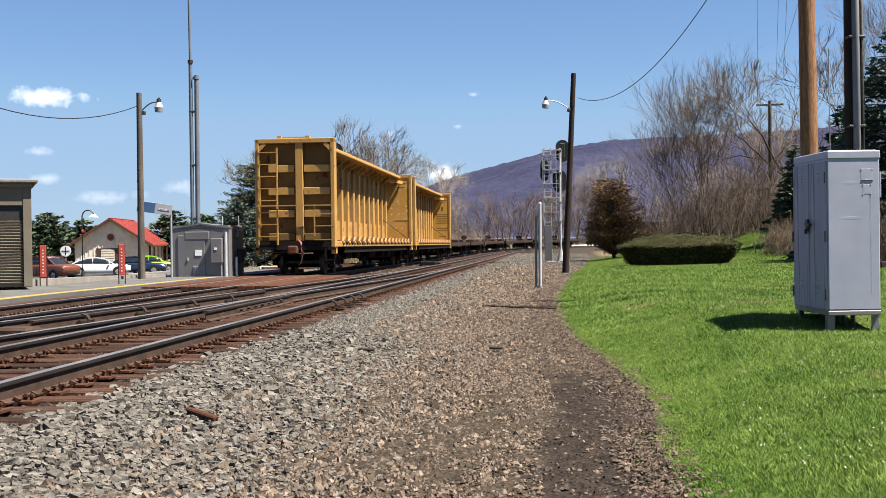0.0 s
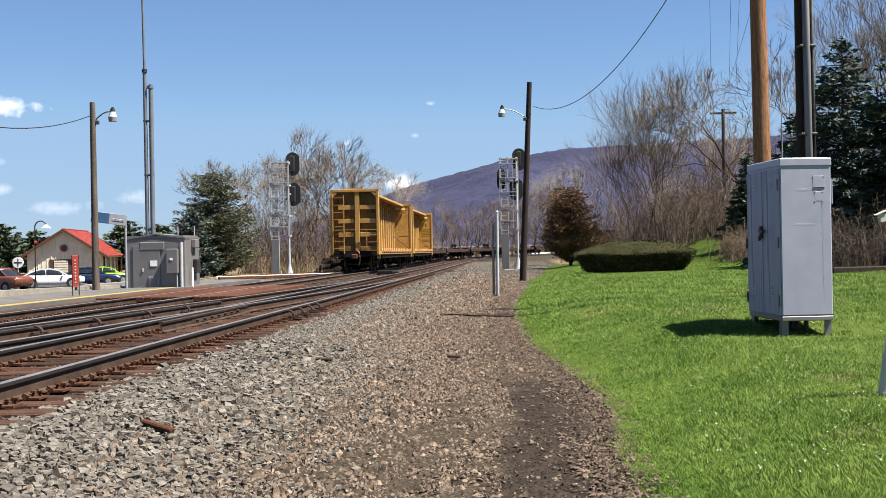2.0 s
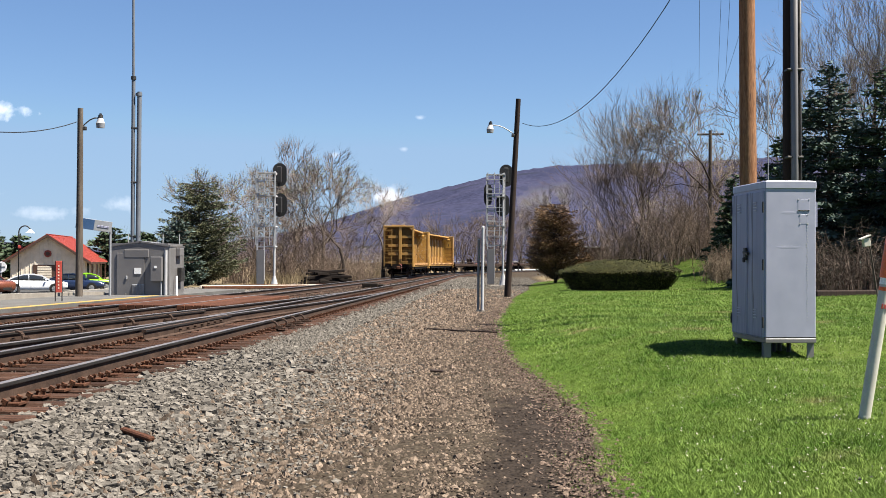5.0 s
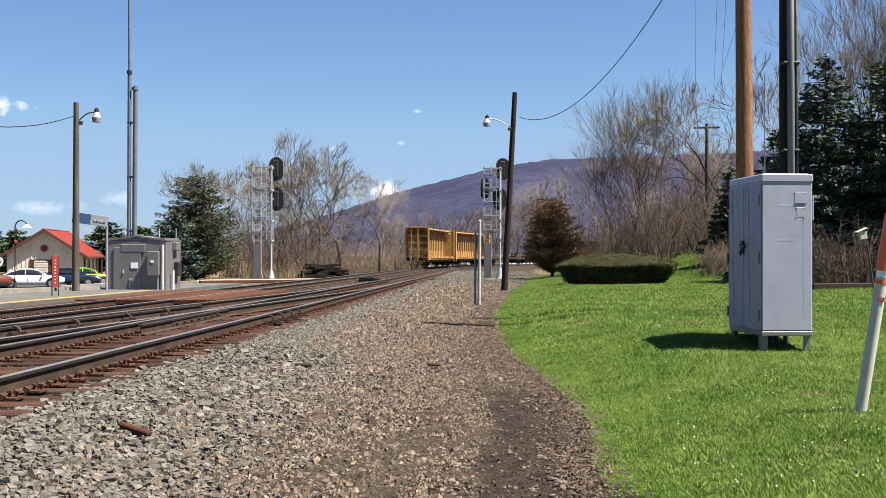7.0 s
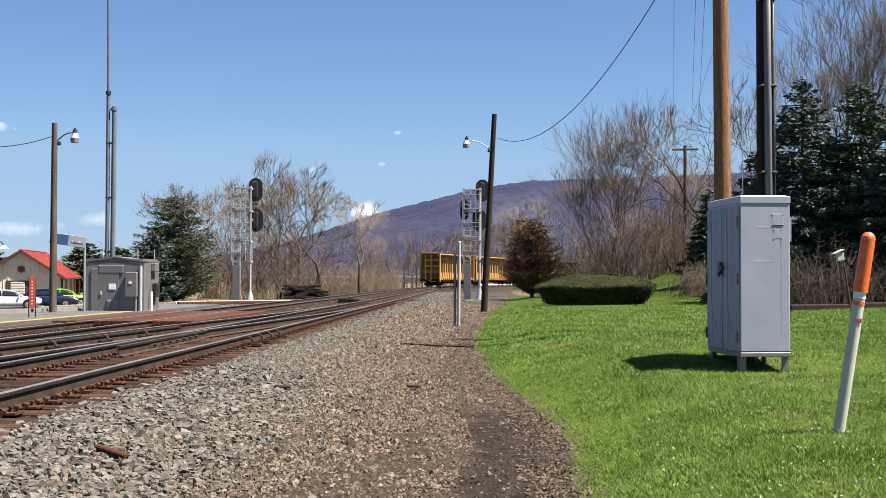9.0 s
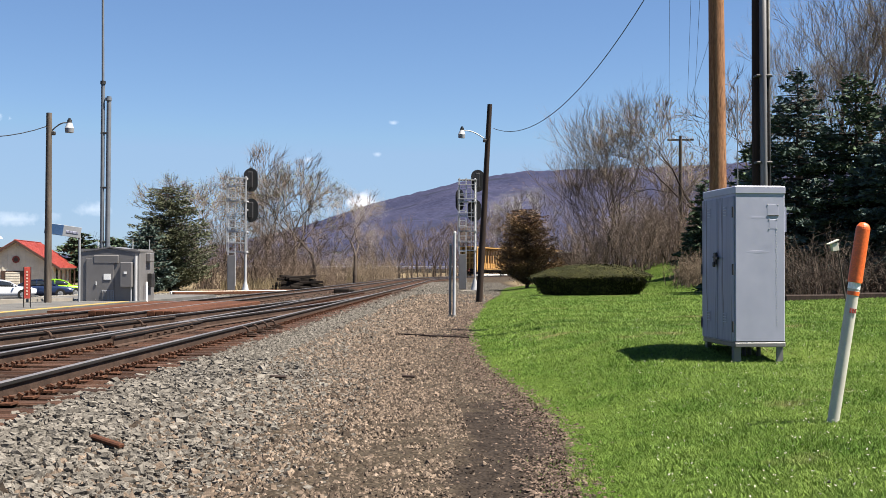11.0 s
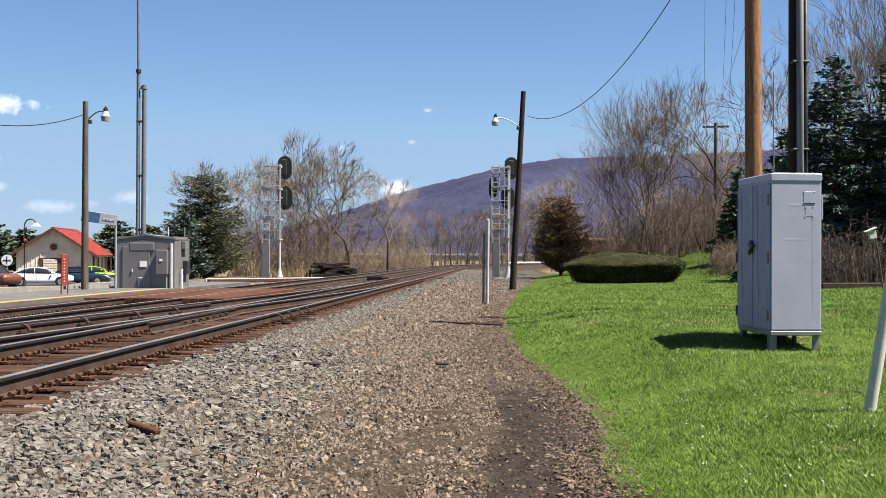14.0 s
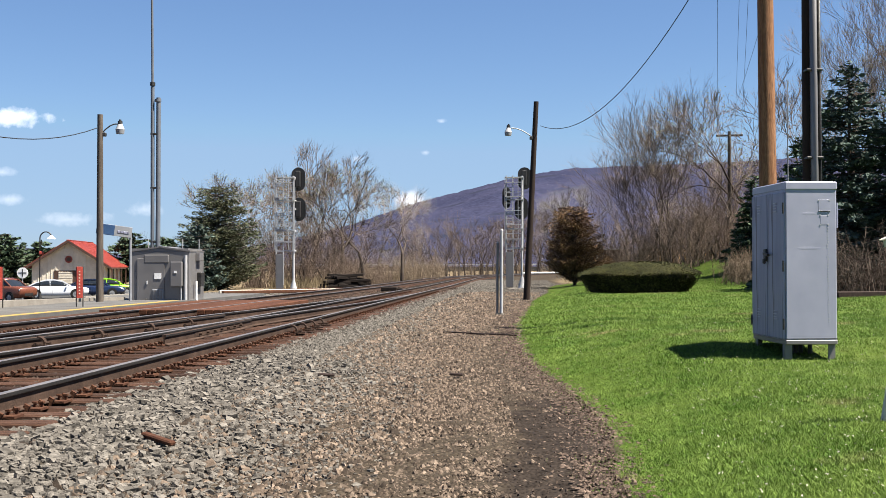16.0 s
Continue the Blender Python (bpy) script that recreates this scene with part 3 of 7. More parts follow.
def truck(parent, y0):
    """A freight truck: side frames, bolster, springs and wheelsets."""
    t = new("bogie")
    t.parent = parent
    t.matrix_basis = Matrix.Translation((0, y0, 0))
    for sd in (-1, 1):
        bm = bmesh.new()
        bar(bm, (sd * 1.0, -0.95, 0.47), (sd * 1.0, -0.35, 0.62), 0.13, 0.14)
        bar(bm, (sd * 1.0, 0.95, 0.47), (sd * 1.0, 0.35, 0.62), 0.13, 0.14)
        box(bm, (sd * 1.0, 0, 0.64), (0.14, 0.9, 0.12))
        box(bm, (sd * 1.0, 0, 0.27), (0.14, 0.8, 0.12))
        bar(bm, (sd * 1.0, -0.85, 0.42), (sd * 1.0, -0.3, 0.27), 0.11, 0.1)
        bar(bm, (sd * 1.0, 0.85, 0.42), (sd * 1.0, 0.3, 0.27), 0.11, 0.1)
        for k in (-0.16, 0, 0.16):
            tube(bm, (sd * 1.02, k, 0.3), (sd * 1.02, k, 0.6), 0.065, None, 8)
        for k in (-0.865, 0.865):
            tube(bm, (sd * 0.95, k, 0.44), (sd * 1.13, k, 0.44), 0.13, 0.11, 10)
        part("side_frame", bm, M["undergear"], t)
    part("bolster", cbox((0, 0, 0.62), (2.0, 0.36, 0.2), 0.03), M["undergear"], t)
    part("spring_plank", cbox((0, 0, 0.33), (1.7, 0.55, 0.22), 0.03), M["undergear"], t)
    for k in (-0.4, 0.4):
        part("brake_beam", cbox((0, k, 0.46), (1.35, 0.12, 0.24), 0.03), M["undergear"], t)
    made = []
    for k in (-0.865, 0.865):
        bm = bmesh.new()
        tube(bm, (-0.95, 0, 0), (0.95, 0, 0), 0.075, None, 10)
        for sd in (-1, 1):
            tube(bm, (sd * 0.68, 0, 0), (sd * 0.80, 0, 0), WHEEL_R, WHEEL_R - 0.012, 24)
            tube(bm, (sd * 0.66, 0, 0), (sd * 0.69, 0, 0), WHEEL_R + 0.028, None, 24)
            for h in range(4):
                an = h * math.pi / 2
                box(bm, (sd * 0.81, 0.24 * math.cos(an), 0.24 * math.sin(an)), (0.03, 0.10, 0.10))
        w = part("wheelset", bm, M["wheel"], t)
        w.matrix_basis = Matrix.Translation((0, k, WHEEL_R))
        made.append(w)
    return made


def coupler(car, y, d):
    bm = bmesh.new()
    box(bm, (0, y + d * 0.25, 0.87), (0.22, 0.6, 0.22), None, 0.03)
    box(bm, (0.04, y + d * 0.62, 0.87), (0.36, 0.24, 0.30), None, 0.05)
    part("coupler", bm, M["rust"], car, "rusty knuckle coupler")
    pipe("release_lever", [(-1.25, y + d * 0.12, 0.80), (-1.2, y + d * 0.30, 0.78), (-0.2, y + d * 0.34, 0.80), (-0.1, y + d * 0.45, 0.92)], 0.018, M["undergear"], car, "bent uncoupling lever")
    pipe("lead_hose", [(0.12, y + d * 0.12, 1.22), (0.30, y + d * 0.42, 1.12), (0.34, y + d * 0.46, 0.80), (0.30, y + d * 0.40, 0.62)], 0.035, M["hose"], car, "faded red hanging hose")
    pipe("air_hose", [(0.28, y + d * 0.1, 0.8), (0.33, y + d * 0.35, 0.66), (0.3, y + d * 0.5, 0.42), (0.24, y + d * 0.6, 0.33)], 0.025, M["undergear"], car, "hanging black air hose")


CAR_L = 22.4


def centerbeam(printed):
    """A yellow centre-beam lumber flat: two bulkheads, the middle truss, a deck between."""
    car = thing("lumber_car", Matrix(), "empty yellow centre-beam lumber railcar with rusty bulkheads", "railcar", "yellow lumber cars of the train")
    H, W, e = 4.76, 2.82, CAR_L / 2
    bm = cbox((0, 0, 0.98), (0.5, CAR_L - 0.5, 0.42), 0.02)
    for k in range(9):
        box(bm, (0, -8.8 + 2.2 * k, 1.0), (2.6, 0.14, 0.26))
    part("underframe", bm, M["undergear"], car)
    part("deck", cbox((0, 0, 1.17), (2.74, CAR_L - 0.6, 0.07), 0.01), M["rust"], car, "rusty steel deck")
    for sd in (-1, 1):
        bm = cbox((sd * 1.385, 0, 1.06), (0.07, CAR_L - 0.1, 0.19), 0.01)
        part("side_sill", bm, M["yellow"], car)
        for k in range(34):
            yy = -e + 1.5 + k * (CAR_L - 3) / 33
            bm = bmesh.new()
            bar(bm, (sd * 1.43, yy - 0.17, 1.14), (sd * 1.43, yy + 0.17, 1.31), 0.06, 0.05)
            tube(bm, (sd * 1.40, yy, 1.10), (sd * 1.49, yy, 1.10), 0.07, None, 8)
            part("winch", bm, M["rust" if k % 2 else "yellow_worn"], car, "worn tie-down winch")
    for d in (-1, 1):
        y = d * (e - 0.22)
        bh = new("bulkhead")
        bh.parent = car
        bh.matrix_basis = Matrix.Translation((0, y, 0))
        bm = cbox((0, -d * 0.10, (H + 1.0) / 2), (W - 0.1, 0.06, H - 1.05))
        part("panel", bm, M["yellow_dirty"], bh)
        bm = cbox((0, -d * 0.16, (H + 1.0) / 2), (W - 0.04, 0.05, H - 1.0))
        part("inner_sheet", bm, M["yellow_inner" if printed else "yellow_scuffed"], bh, "scuffed yellow inner wall")
        bm = bmesh.new()
        for sx in (-1, 1):
            box(bm, (sx * (W / 2 - 0.07), 0.0, (H + 0.72) / 2), (0.14, 0.42, H - 0.72), None, 0.012)
            box(bm, (sx * (W / 2 - 0.20), d * 0.17, H - 0.30), (0.42, 0.06, 0.14), Matrix.Rotation(sx * radians(45), 4, "Y"))
        box(bm, (0, 0.0, H - 0.07), (W, 0.42, 0.16), None, 0.012)
        box(bm, (0.15, d * 0.10, (H + 1) / 2), (0.26, 0.16, H - 1.1), None, 0.01)
        part("corner_frame", bm, M["yellow"], bh)
        for k, zz in enumerate((3.72, 2.93, 2.14, 1.33)):
            for sx in (-1, 1):
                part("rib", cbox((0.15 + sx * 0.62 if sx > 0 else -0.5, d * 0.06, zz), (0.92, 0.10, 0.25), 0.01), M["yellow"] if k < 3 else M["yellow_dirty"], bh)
        bm = bmesh.new()
        for sx in (-0.62, -1.28):
            box(bm, (d * -1 * sx if d > 0 else sx, d * 0.24, 2.75), (0.05, 0.05, 3.4))
        for k in range(8):
            xx = -0.95 if d < 0 else 0.95
            box(bm, (xx, d * 0.26, 1.35 + k * 0.42), (0.68, 0.035, 0.035))
        part("ladder", bm, M["yellow"], bh, "yellow end ladder")
        bm = bmesh.new()
        box(bm, (0, d * 0.30, 2.42), (W - 0.1, 0.035, 0.04))
        for zz in (1.52, 2.0, 2.42):
            box(bm, (1.0, d * 0.28, zz - 0.3), (0.62, 0.035, 0.035))
        box(bm, (0.70, d * 0.28, 1.9), (0.04, 0.04, 1.1))
        part("grab_irons", bm, M["yellow"], bh)
        bm = bmesh.new()
        box(bm, (0, d * 0.05, 0.92), (W, 0.36, 0.10))
        box(bm, (0, d * 0.1, 1.08), (W - 0.2, 0.2, 0.22))
        part("end_sill", bm, M["undergear"], bh, "dark rusty end sill")
        for sx in (-1, 1):
            bm = cbox((sx * 1.25, d * 0.28, 0.52), (0.36, 0.05, 0.05))
            box(bm, (sx * 1.08, d * 0.28, 0.72), (0.04, 0.04, 0.42))
            box(bm, (sx * 1.42, d * 0.28, 0.72), (0.04, 0.04, 0.42))
            part("step", bm, M["undergear"], bh)
        bm = bmesh.new()
        for sx in (-0.55, 0.45):
            box(bm, (sx, 0, H + 0.05), (0.16, 0.3, 0.10))
        box(bm, (-0.05, 0, H + 0.05), (1.1, 0.06, 0.05))
        part("top_fittings", bm, M["yellow"], bh)
        coupler(car, d * e, d)
    beam = new("centre_beam")
    beam.parent = car
    n = 15
    for k in range(n):
        yy = -e + 1.2 + k * (CAR_L - 2.4) / (n - 1)
        bm = cbox((0, yy, 2.85), (0.34, 0.34, 3.3), 0.015)
        for sd in (-1, 1):
            box(bm, (sd * 0.34, yy, 4.36), (0.50, 0.16, 0.10), Matrix.Rotation(sd * radians(-38), 4, "Y"))
        part("post", bm, M["yellow_worn" if k % 3 == 1 else "yellow"], beam)
    part("top_chord", cbox((0, 0, 4.62), (1.68, CAR_L - 0.9, 0.14), 0.02), M["yellow"], beam)
    part("top_flange", cbox((0, 0, 4.72), (0.6, CAR_L - 0.9, 0.06)), M["yellow_dirty"], beam)
    part("web", cbox((0, 0, 1.62), (0.14, CAR_L - 1.4, 0.85)), M["yellow_worn"], beam)
    part("upper_web", cbox((0, 0, 3.95), (0.12, CAR_L - 1.4, 0.95)), M["yellow_worn"], beam)
    for d in (-1, 1):
        for sd in (-1, 1):
            bm = bmesh.new()
            bar(bm, (sd * 0.9, d * (e - 0.45), 4.35), (sd * 0.25, d * (e - 1.9), 4.45), 0.12, 0.16)
            part("corner_brace", bm, M["yellow"], beam)
            bm = bmesh.new()
            bar(bm, (sd * 1.25, d * (e - 0.45), 1.3), (sd * 0.2, d * (e - 2.6), 2.3), 0.03, 0.03)
            part("cable", bm, M["rust"], beam)
    # worn print as bars on the far inner wall
    rows = ((4.25, 0.7, 0.05), (4.12, 0.5, 0.03), (3.62, 0.16, 0.30), (3.2, 0.95, 0.06), (3.06, 0.85, 0.05), (2.9, 0.9, 0.05), (2.74, 0.8, 0.05), (2.58, 0.9, 0.05), (2.2, 0.8, 0.06), (2.05, 0.7, 0.05), (1.6, 0.5, 0.06)) if printed else ((4.3, 0.7, 0.05), (4.1, 0.5, 0.04), (2.3, 0.8, 0.05))
    for zz, w, h in rows:
        part("print_bar", cbox((0.80, e - 0.4065, zz), (w, 0.004, h)), M["yellow_dirty"], car, "faded dark stencil bar")
    # brake gear and the deep middle sill between the trucks
    part("centre_sill", cbox((0, 0, 0.70), (0.62, 13.5, 0.34), 0.03), M["undergear"], car)
    for yy, l in ((-5.6, 1.4), (-3.4, 1.0), (0.4, 1.8), (3.6, 1.1), (5.8, 1.2)):
        part("brake_gear", cbox((0.55, yy, 0.66), (0.7, l, 0.36), 0.05), M["undergear"], car, "dark brake cylinder and reservoir box")
    for sd in (-1, 1):
        part("side_girder", cbox((sd * 1.30, 0, 0.86), (0.08, CAR_L - 4.5, 0.26), 0.02), M["undergear"], car, "dark lower side girder")
    wheels = []
    for y in (-9.0, 9.0):
        wheels += truck(car, y)
    return car, wheels


def flatcar(length):
    car = thing("flat_car", Matrix(), "empty low dark brown railway flat car", "railcar", "low flat cars of the train")
    e = length / 2
    bm = cbox((0, 0, 0.93), (0.7, length - 0.4, 0.34), 0.02)
    for sd in (-1, 1):
        box(bm, (sd * 1.3, 0, 1.0), (0.10, length - 0.3, 0.26))
    for k in range(int(length / 1.6)):
        box(bm, (0, -e + 0.8 + k * 1.6, 0.98), (2.6, 0.12, 0.2))
    part("underframe", bm, M["flatcar"], car)
    for k in range(5):
        part("deck", cbox((0, -e + (k + 0.5) * (length - 0.3) / 5 + 0.1, 1.13), (2.7, (length - 0.3) / 5 - 0.05, 0.06)), M["flatcar"], car)
    for d in (-1, 1):
        bm = bmesh.new()
        box(bm, (-0.9, d * (e - 0.3), 1.45), (0.05, 0.05, 0.6))
        tube(bm, (-0.9, d * (e - 0.25), 1.62), (-0.9, d * (e - 0.2), 1.62), 0.24, None, 14)
        part("brake_wheel", bm, M["flatcar"], car)
        bm = cbox((0.0, d * (e - 2.4), 1.27), (0.9, 0.7, 0.22), 0.04)
        part("hitch", bm, M["flatcar"], car)
        coupler(car, d * e, d)
        for sd in (-1, 1):
            part("corner_post", cbox((sd * 1.25, d * (e - 0.2), 1.25), (0.10, 0.10, 0.3), 0.01), M["flatcar"], car)
    for y in (-e + 2.1, e - 2.1):
        truck(car, y)
    return car


def place_on_track(s_mid, reach):
    xa, ya, _ = on_track(s_mid - reach, 0)
    xb, yb, _ = on_track(s_mid + reach, 0)
    za, zb = rail_z(s_mid - reach), rail_z(s_mid + reach)
    a = math.atan2(xb - xa, yb - ya)
    return Matrix.Translation(((xa + xb) / 2, (ya + yb) / 2, (za + zb) / 2)) @ Matrix.Rotation(-a, 4, "Z") @ Matrix.Rotation(math.atan2(zb - za, 2 * reach), 4, "X")


TRAIN = []     # car, middle along the train, half the distance between trucks
WHEELS = []


def build_train():
    car, wh = centerbeam(False)
    TRAIN.append((car, CAR_L / 2, 9.0))
    WHEELS.extend(wh)
    second, wh = centerbeam(True)
    WHEELS.extend(wh)
    at = CAR_L + 1.3
    TRAIN.append((second, at + CAR_L / 2, 9.0))
    at += CAR_L + 1.3
    L = 19.5
    flat = flatcar(L)
    for k in range(9):
        c = flat if k == 0 else copy_thing(flat, Matrix())
        TRAIN.append((c, at + L / 2, L / 2 - 2.1))
        at += L + 1.2


build_train()


def motions():
    times = [k * 0.5 for k in range(33)]
    for car, mid, reach in TRAIN:
        walk(car, [(t, place_on_track(TRAIN_S + TRAIN_V * t + mid, reach)) for t in times])
    drift()
    walk(far_car, [(t, Matrix.Translation((-11.4 + 26.0 * (t - 6.5), ROAD_Y + 1.5, ROAD_Z)) @ Matrix.Rotation(math.pi, 4, "Z")) for t in (0.0, 4.0, 8.0, 12.0, 16.0)])
    low_p, a_p, b_p = Vector((2.6, 6.2, 0.32)), Vector(BUG_A), Vector(BUG_B)
    fly = [(0.0, low_p), (11.9, low_p), (12.2, a_p + (a_p - b_p) * 1.6), (12.4, a_p), (12.5, b_p), (12.7, b_p + (b_p - a_p) * 2.0), (16.0, b_p + (b_p - a_p) * 10)]
    walk(bug, [(t, Matrix.Translation(p) @ Matrix.Rotation(math.pi * 0.9, 4, "Z")) for t, p in fly])
    steps = [k / 30 for k in range(0, 481)]
    for w in WHEELS:
        y = w.matrix_basis.translation.y
        walk(w, [(t, Matrix.Translation((0, y, WHEEL_R)) @ Matrix.Rotation(-TRAIN_V * t / WHEEL_R, 4, "X")) for t in steps])


# ---- lawn side: cabinet, posts, poles ----
def gz(x, y):
    return float(ground_z(x, y))


def equipment_cabinet():
    """A two-door grey steel case on four legs."""
    x, y = 5.165, 15.12
    z = gz(x, y) - 0.06
    c = thing("equipment_cabinet", pose(x, y, z, 0, 0, 1.5), "grey steel two-door trackside equipment cabinet on short legs", "cabinet")
    W, D, B, T = 0.66, 1.25, 0.21, 2.18        # across the side wall, along the doors, underside, top
    bm = cbox((0, 0, (B + T) / 2), (W, D, T - B), 0.012)
    part("body", bm, M["cabinet"], c)
    bm = cbox((0, 0, T + 0.035), (W + 0.014, D + 0.02, 0.10), 0.01)
    box(bm, (0, 0, T + 0.078), (W - 0.05, D - 0.05, 0.03), None, 0.012)
    part("lid", bm, M["cabinet"], c, "overhanging steel lid")
    part("base_rim", cbox((0, 0, B + 0.02), (W + 0.012, D + 0.012, 0.06), 0.008), M["bungalow"], c)
    for sx in (-1, 1):
        for sy in (-1, 1):
            bm = cbox((sx * (W / 2 - 0.05), sy * (D / 2 - 0.06), B / 2 - 0.03), (0.09, 0.012, B + 0.08))
            box(bm, (sx * (W / 2 - 0.01), sy * (D / 2 - 0.10), B / 2 - 0.03), (0.012, 0.09, B + 0.08))
            part("leg", bm, M["bungalow"], c)
    for k in range(4):
        bm = bmesh.new()
        tube(bm, (-0.1 + 0.09 * k, -0.12 + 0.05 * (k % 3), -0.04), (-0.1 + 0.09 * k, -0.12 + 0.05 * (k % 3), B + 0.02), 0.03, None, 8)
        part("cable_conduit", bm, M["steel_dark"], c, "dark cable conduit under the case")
    part("bottom_seam", cbox((0, 0, B + 0.062), (W + 0.006, D + 0.006, 0.012)), M["steel_dark"], c)
    for zz, ww in ((1.42, 0.16), (1.86, 0.10)):
        bm = bmesh.new()
        r = bmesh.ops.create_uvsphere(bm, u_segments=16, v_segments=8, radius=1.0)
        bmesh.ops.transform(bm, matrix=Matrix.Translation((-0.03, -D / 2, zz)) @ Matrix.Diagonal((ww, 0.0009, 0.02, 1)), verts=r["verts"])
        part("dent", bm, M["cabinet"], c, "shallow crease in the steel")
    for k, sy in enumerate((-1, 1)):
        d = new("door")
        d.parent = c
        d.matrix_basis = Matrix.Translation((-W / 2, sy * D / 4, 0))
        part("leaf", cbox((-0.012, 0, (B + T) / 2 + 0.01), (0.022, D / 2 - 0.025, T - B - 0.10), 0.006), M["cabinet_worn_shaded"], d)
        for zz in (B + 0.30, T - 0.28):
            for j in range(4):
                part("louvre", cbox((-0.028, 0, zz + j * 0.035), (0.012, 0.12, 0.014), 0.004), M["cabinet"], d)
        for zz in (B + 0.25, (B + T) / 2, T - 0.25):
            bm = bmesh.new()
            tube(bm, (-0.03, sy * (D / 4 - 0.012), zz - 0.07), (-0.03, sy * (D / 4 - 0.012), zz + 0.07), 0.013, None, 8)
            part("hinge", bm, M["steel_dark"], d)
    bm = cbox((-W / 2 - 0.04, 0.02, 1.34), (0.03, 0.09, 0.16), 0.008)
    bar(bm, (-W / 2 - 0.07, 0.0, 1.36), (-W / 2 - 0.07, -0.17, 1.34), 0.03, 0.03)
    box(bm, (-W / 2 - 0.06, 0.02, 1.26), (0.03, 0.06, 0.07), None, 0.01)
    part("latch", bm, M["steel_dark"], c, "dark padlocked latch handle")
    part("cover_plate", cbox((0.17, -D / 2 - 0.0012, T - 0.22), (0.15, 0.003, 0.15), 0.001), M["cabinet"], c, "bolted square cover plate")
    part("plate_lip", cbox((0.17, -D / 2 - 0.004, T - 0.29), (0.15, 0.008, 0.012), 0.002), M["steel_dark"], c)
    part("small_plate", cbox((0.17, -D / 2 - 0.001, T - 0.40), (0.10, 0.0025, 0.12), 0.001), M["cabinet"], c, "bolted round-cornered plate")
    for px, pz in ((0.10, -0.15), (0.24, -0.15), (0.10, -0.29), (0.24, -0.29), (0.12, -0.34), (0.22, -0.34), (0.12, -0.46), (0.22, -0.46)):
        part("bolt", tube(bmesh.new(), (px, -D / 2 - 0.006, T + pz), (px, -D / 2 + 0.002, T + pz), 0.009, None, 8), M["galv"], c)
    g = random.Random(17)
    bm = bmesh.new()
    for k in range(34):
        zz = T - 0.50 - k * 0.036
        xx = 0.215 + g.uniform(-0.008, 0.008)
        tube(bm, (xx, -D / 2 - g.uniform(0.001, 0.004), zz), (xx, -D / 2 + 0.002, zz), g.uniform(0.004, 0.008), None, 6)
    tagged(part("sealant_seam", bm, M["galv"], c), "beaded line of pale sealant", kind="stuff")
    bm = bmesh.new()
    tube(bm, (W / 2 + 0.015, -D / 2 + 0.04, T - 0.18), (W / 2 + 0.015, -D / 2 + 0.04, T - 0.5), 0.02, None, 8)
    part("side_hinge", bm, M["cabinet_worn_shaded"], c)


equipment_cabinet()


def marker_post():
    x, y = 3.87, 9.16
    lean = Matrix.Rotation(radians(8.2), 4, "Y") @ Matrix.Rotation(radians(2.5), 4, "X")
    p = thing("cable_marker_post", Matrix.Translation((x, y, gz(x, y) - 0.05)) @ lean @ Matrix.Scale(1.04, 4), "leaning off-white plastic marker post with orange top", "marker post")
    bm = tube(bmesh.new(), (0, 0, 0), (0, 0, 1.16), 0.045, None, 20)
    part("tube", bm, M["ivory"], p)
    bm = tube(bmesh.new(), (0, 0, 1.15), (0, 0, 1.57), 0.056, 0.054, 20)
    r = bmesh.ops.create_uvsphere(bm, u_segments=20, v_segments=10, radius=0.054)
    bmesh.ops.transform(bm, matrix=Matrix.Translation((0, 0, 1.57)), verts=r["verts"])
    part("cap", bm, M["orange"], p, "orange dome cap")
    for z, h, mm, nm in ((1.10, 0.05, "white", "reflective_band"), (1.05, 0.03, "orange", "label_band")):
        part(nm, tube(bmesh.new(), (0, 0, z), (0, 0, z + h), 0.0475, None, 20), M[mm], p)
    bm = bmesh.new()
    for k in range(3):
        box(bm, (-0.02 + 0.02 * k, -0.046, 0.93), (0.012, 0.006, 0.035))
    part("label_print", bm, M["red"], p, "small red print bars")


marker_post()


def steel_posts():
    x, y = 2.72, 32.16
    for dx, h, r, mm in ((0.03, 2.38, 0.042, "galv"), (-0.08, 2.03, 0.034, "bungalow")):
        p = thing("steel_post", pose(x + dx, y - dx * 0.4, gz(x, y) - 0.03, 0, 0.4, 0), "slim pale steel trackside post", "post", "pair of trackside posts")
        part("tube", tube(bmesh.new(), (0, 0, 0), (0, 0, h), r, None, 12), M[mm], p)
        part("cap", tube(bmesh.new(), (0, 0, h), (0, 0, h + 0.04), r + 0.008, r * 0.6, 12), M["galv"], p)
        part("foot", tube(bmesh.new(), (0, 0, 0), (0, 0, 0.09), r + 0.03, r + 0.015, 12), M["concrete"], p)


steel_posts()


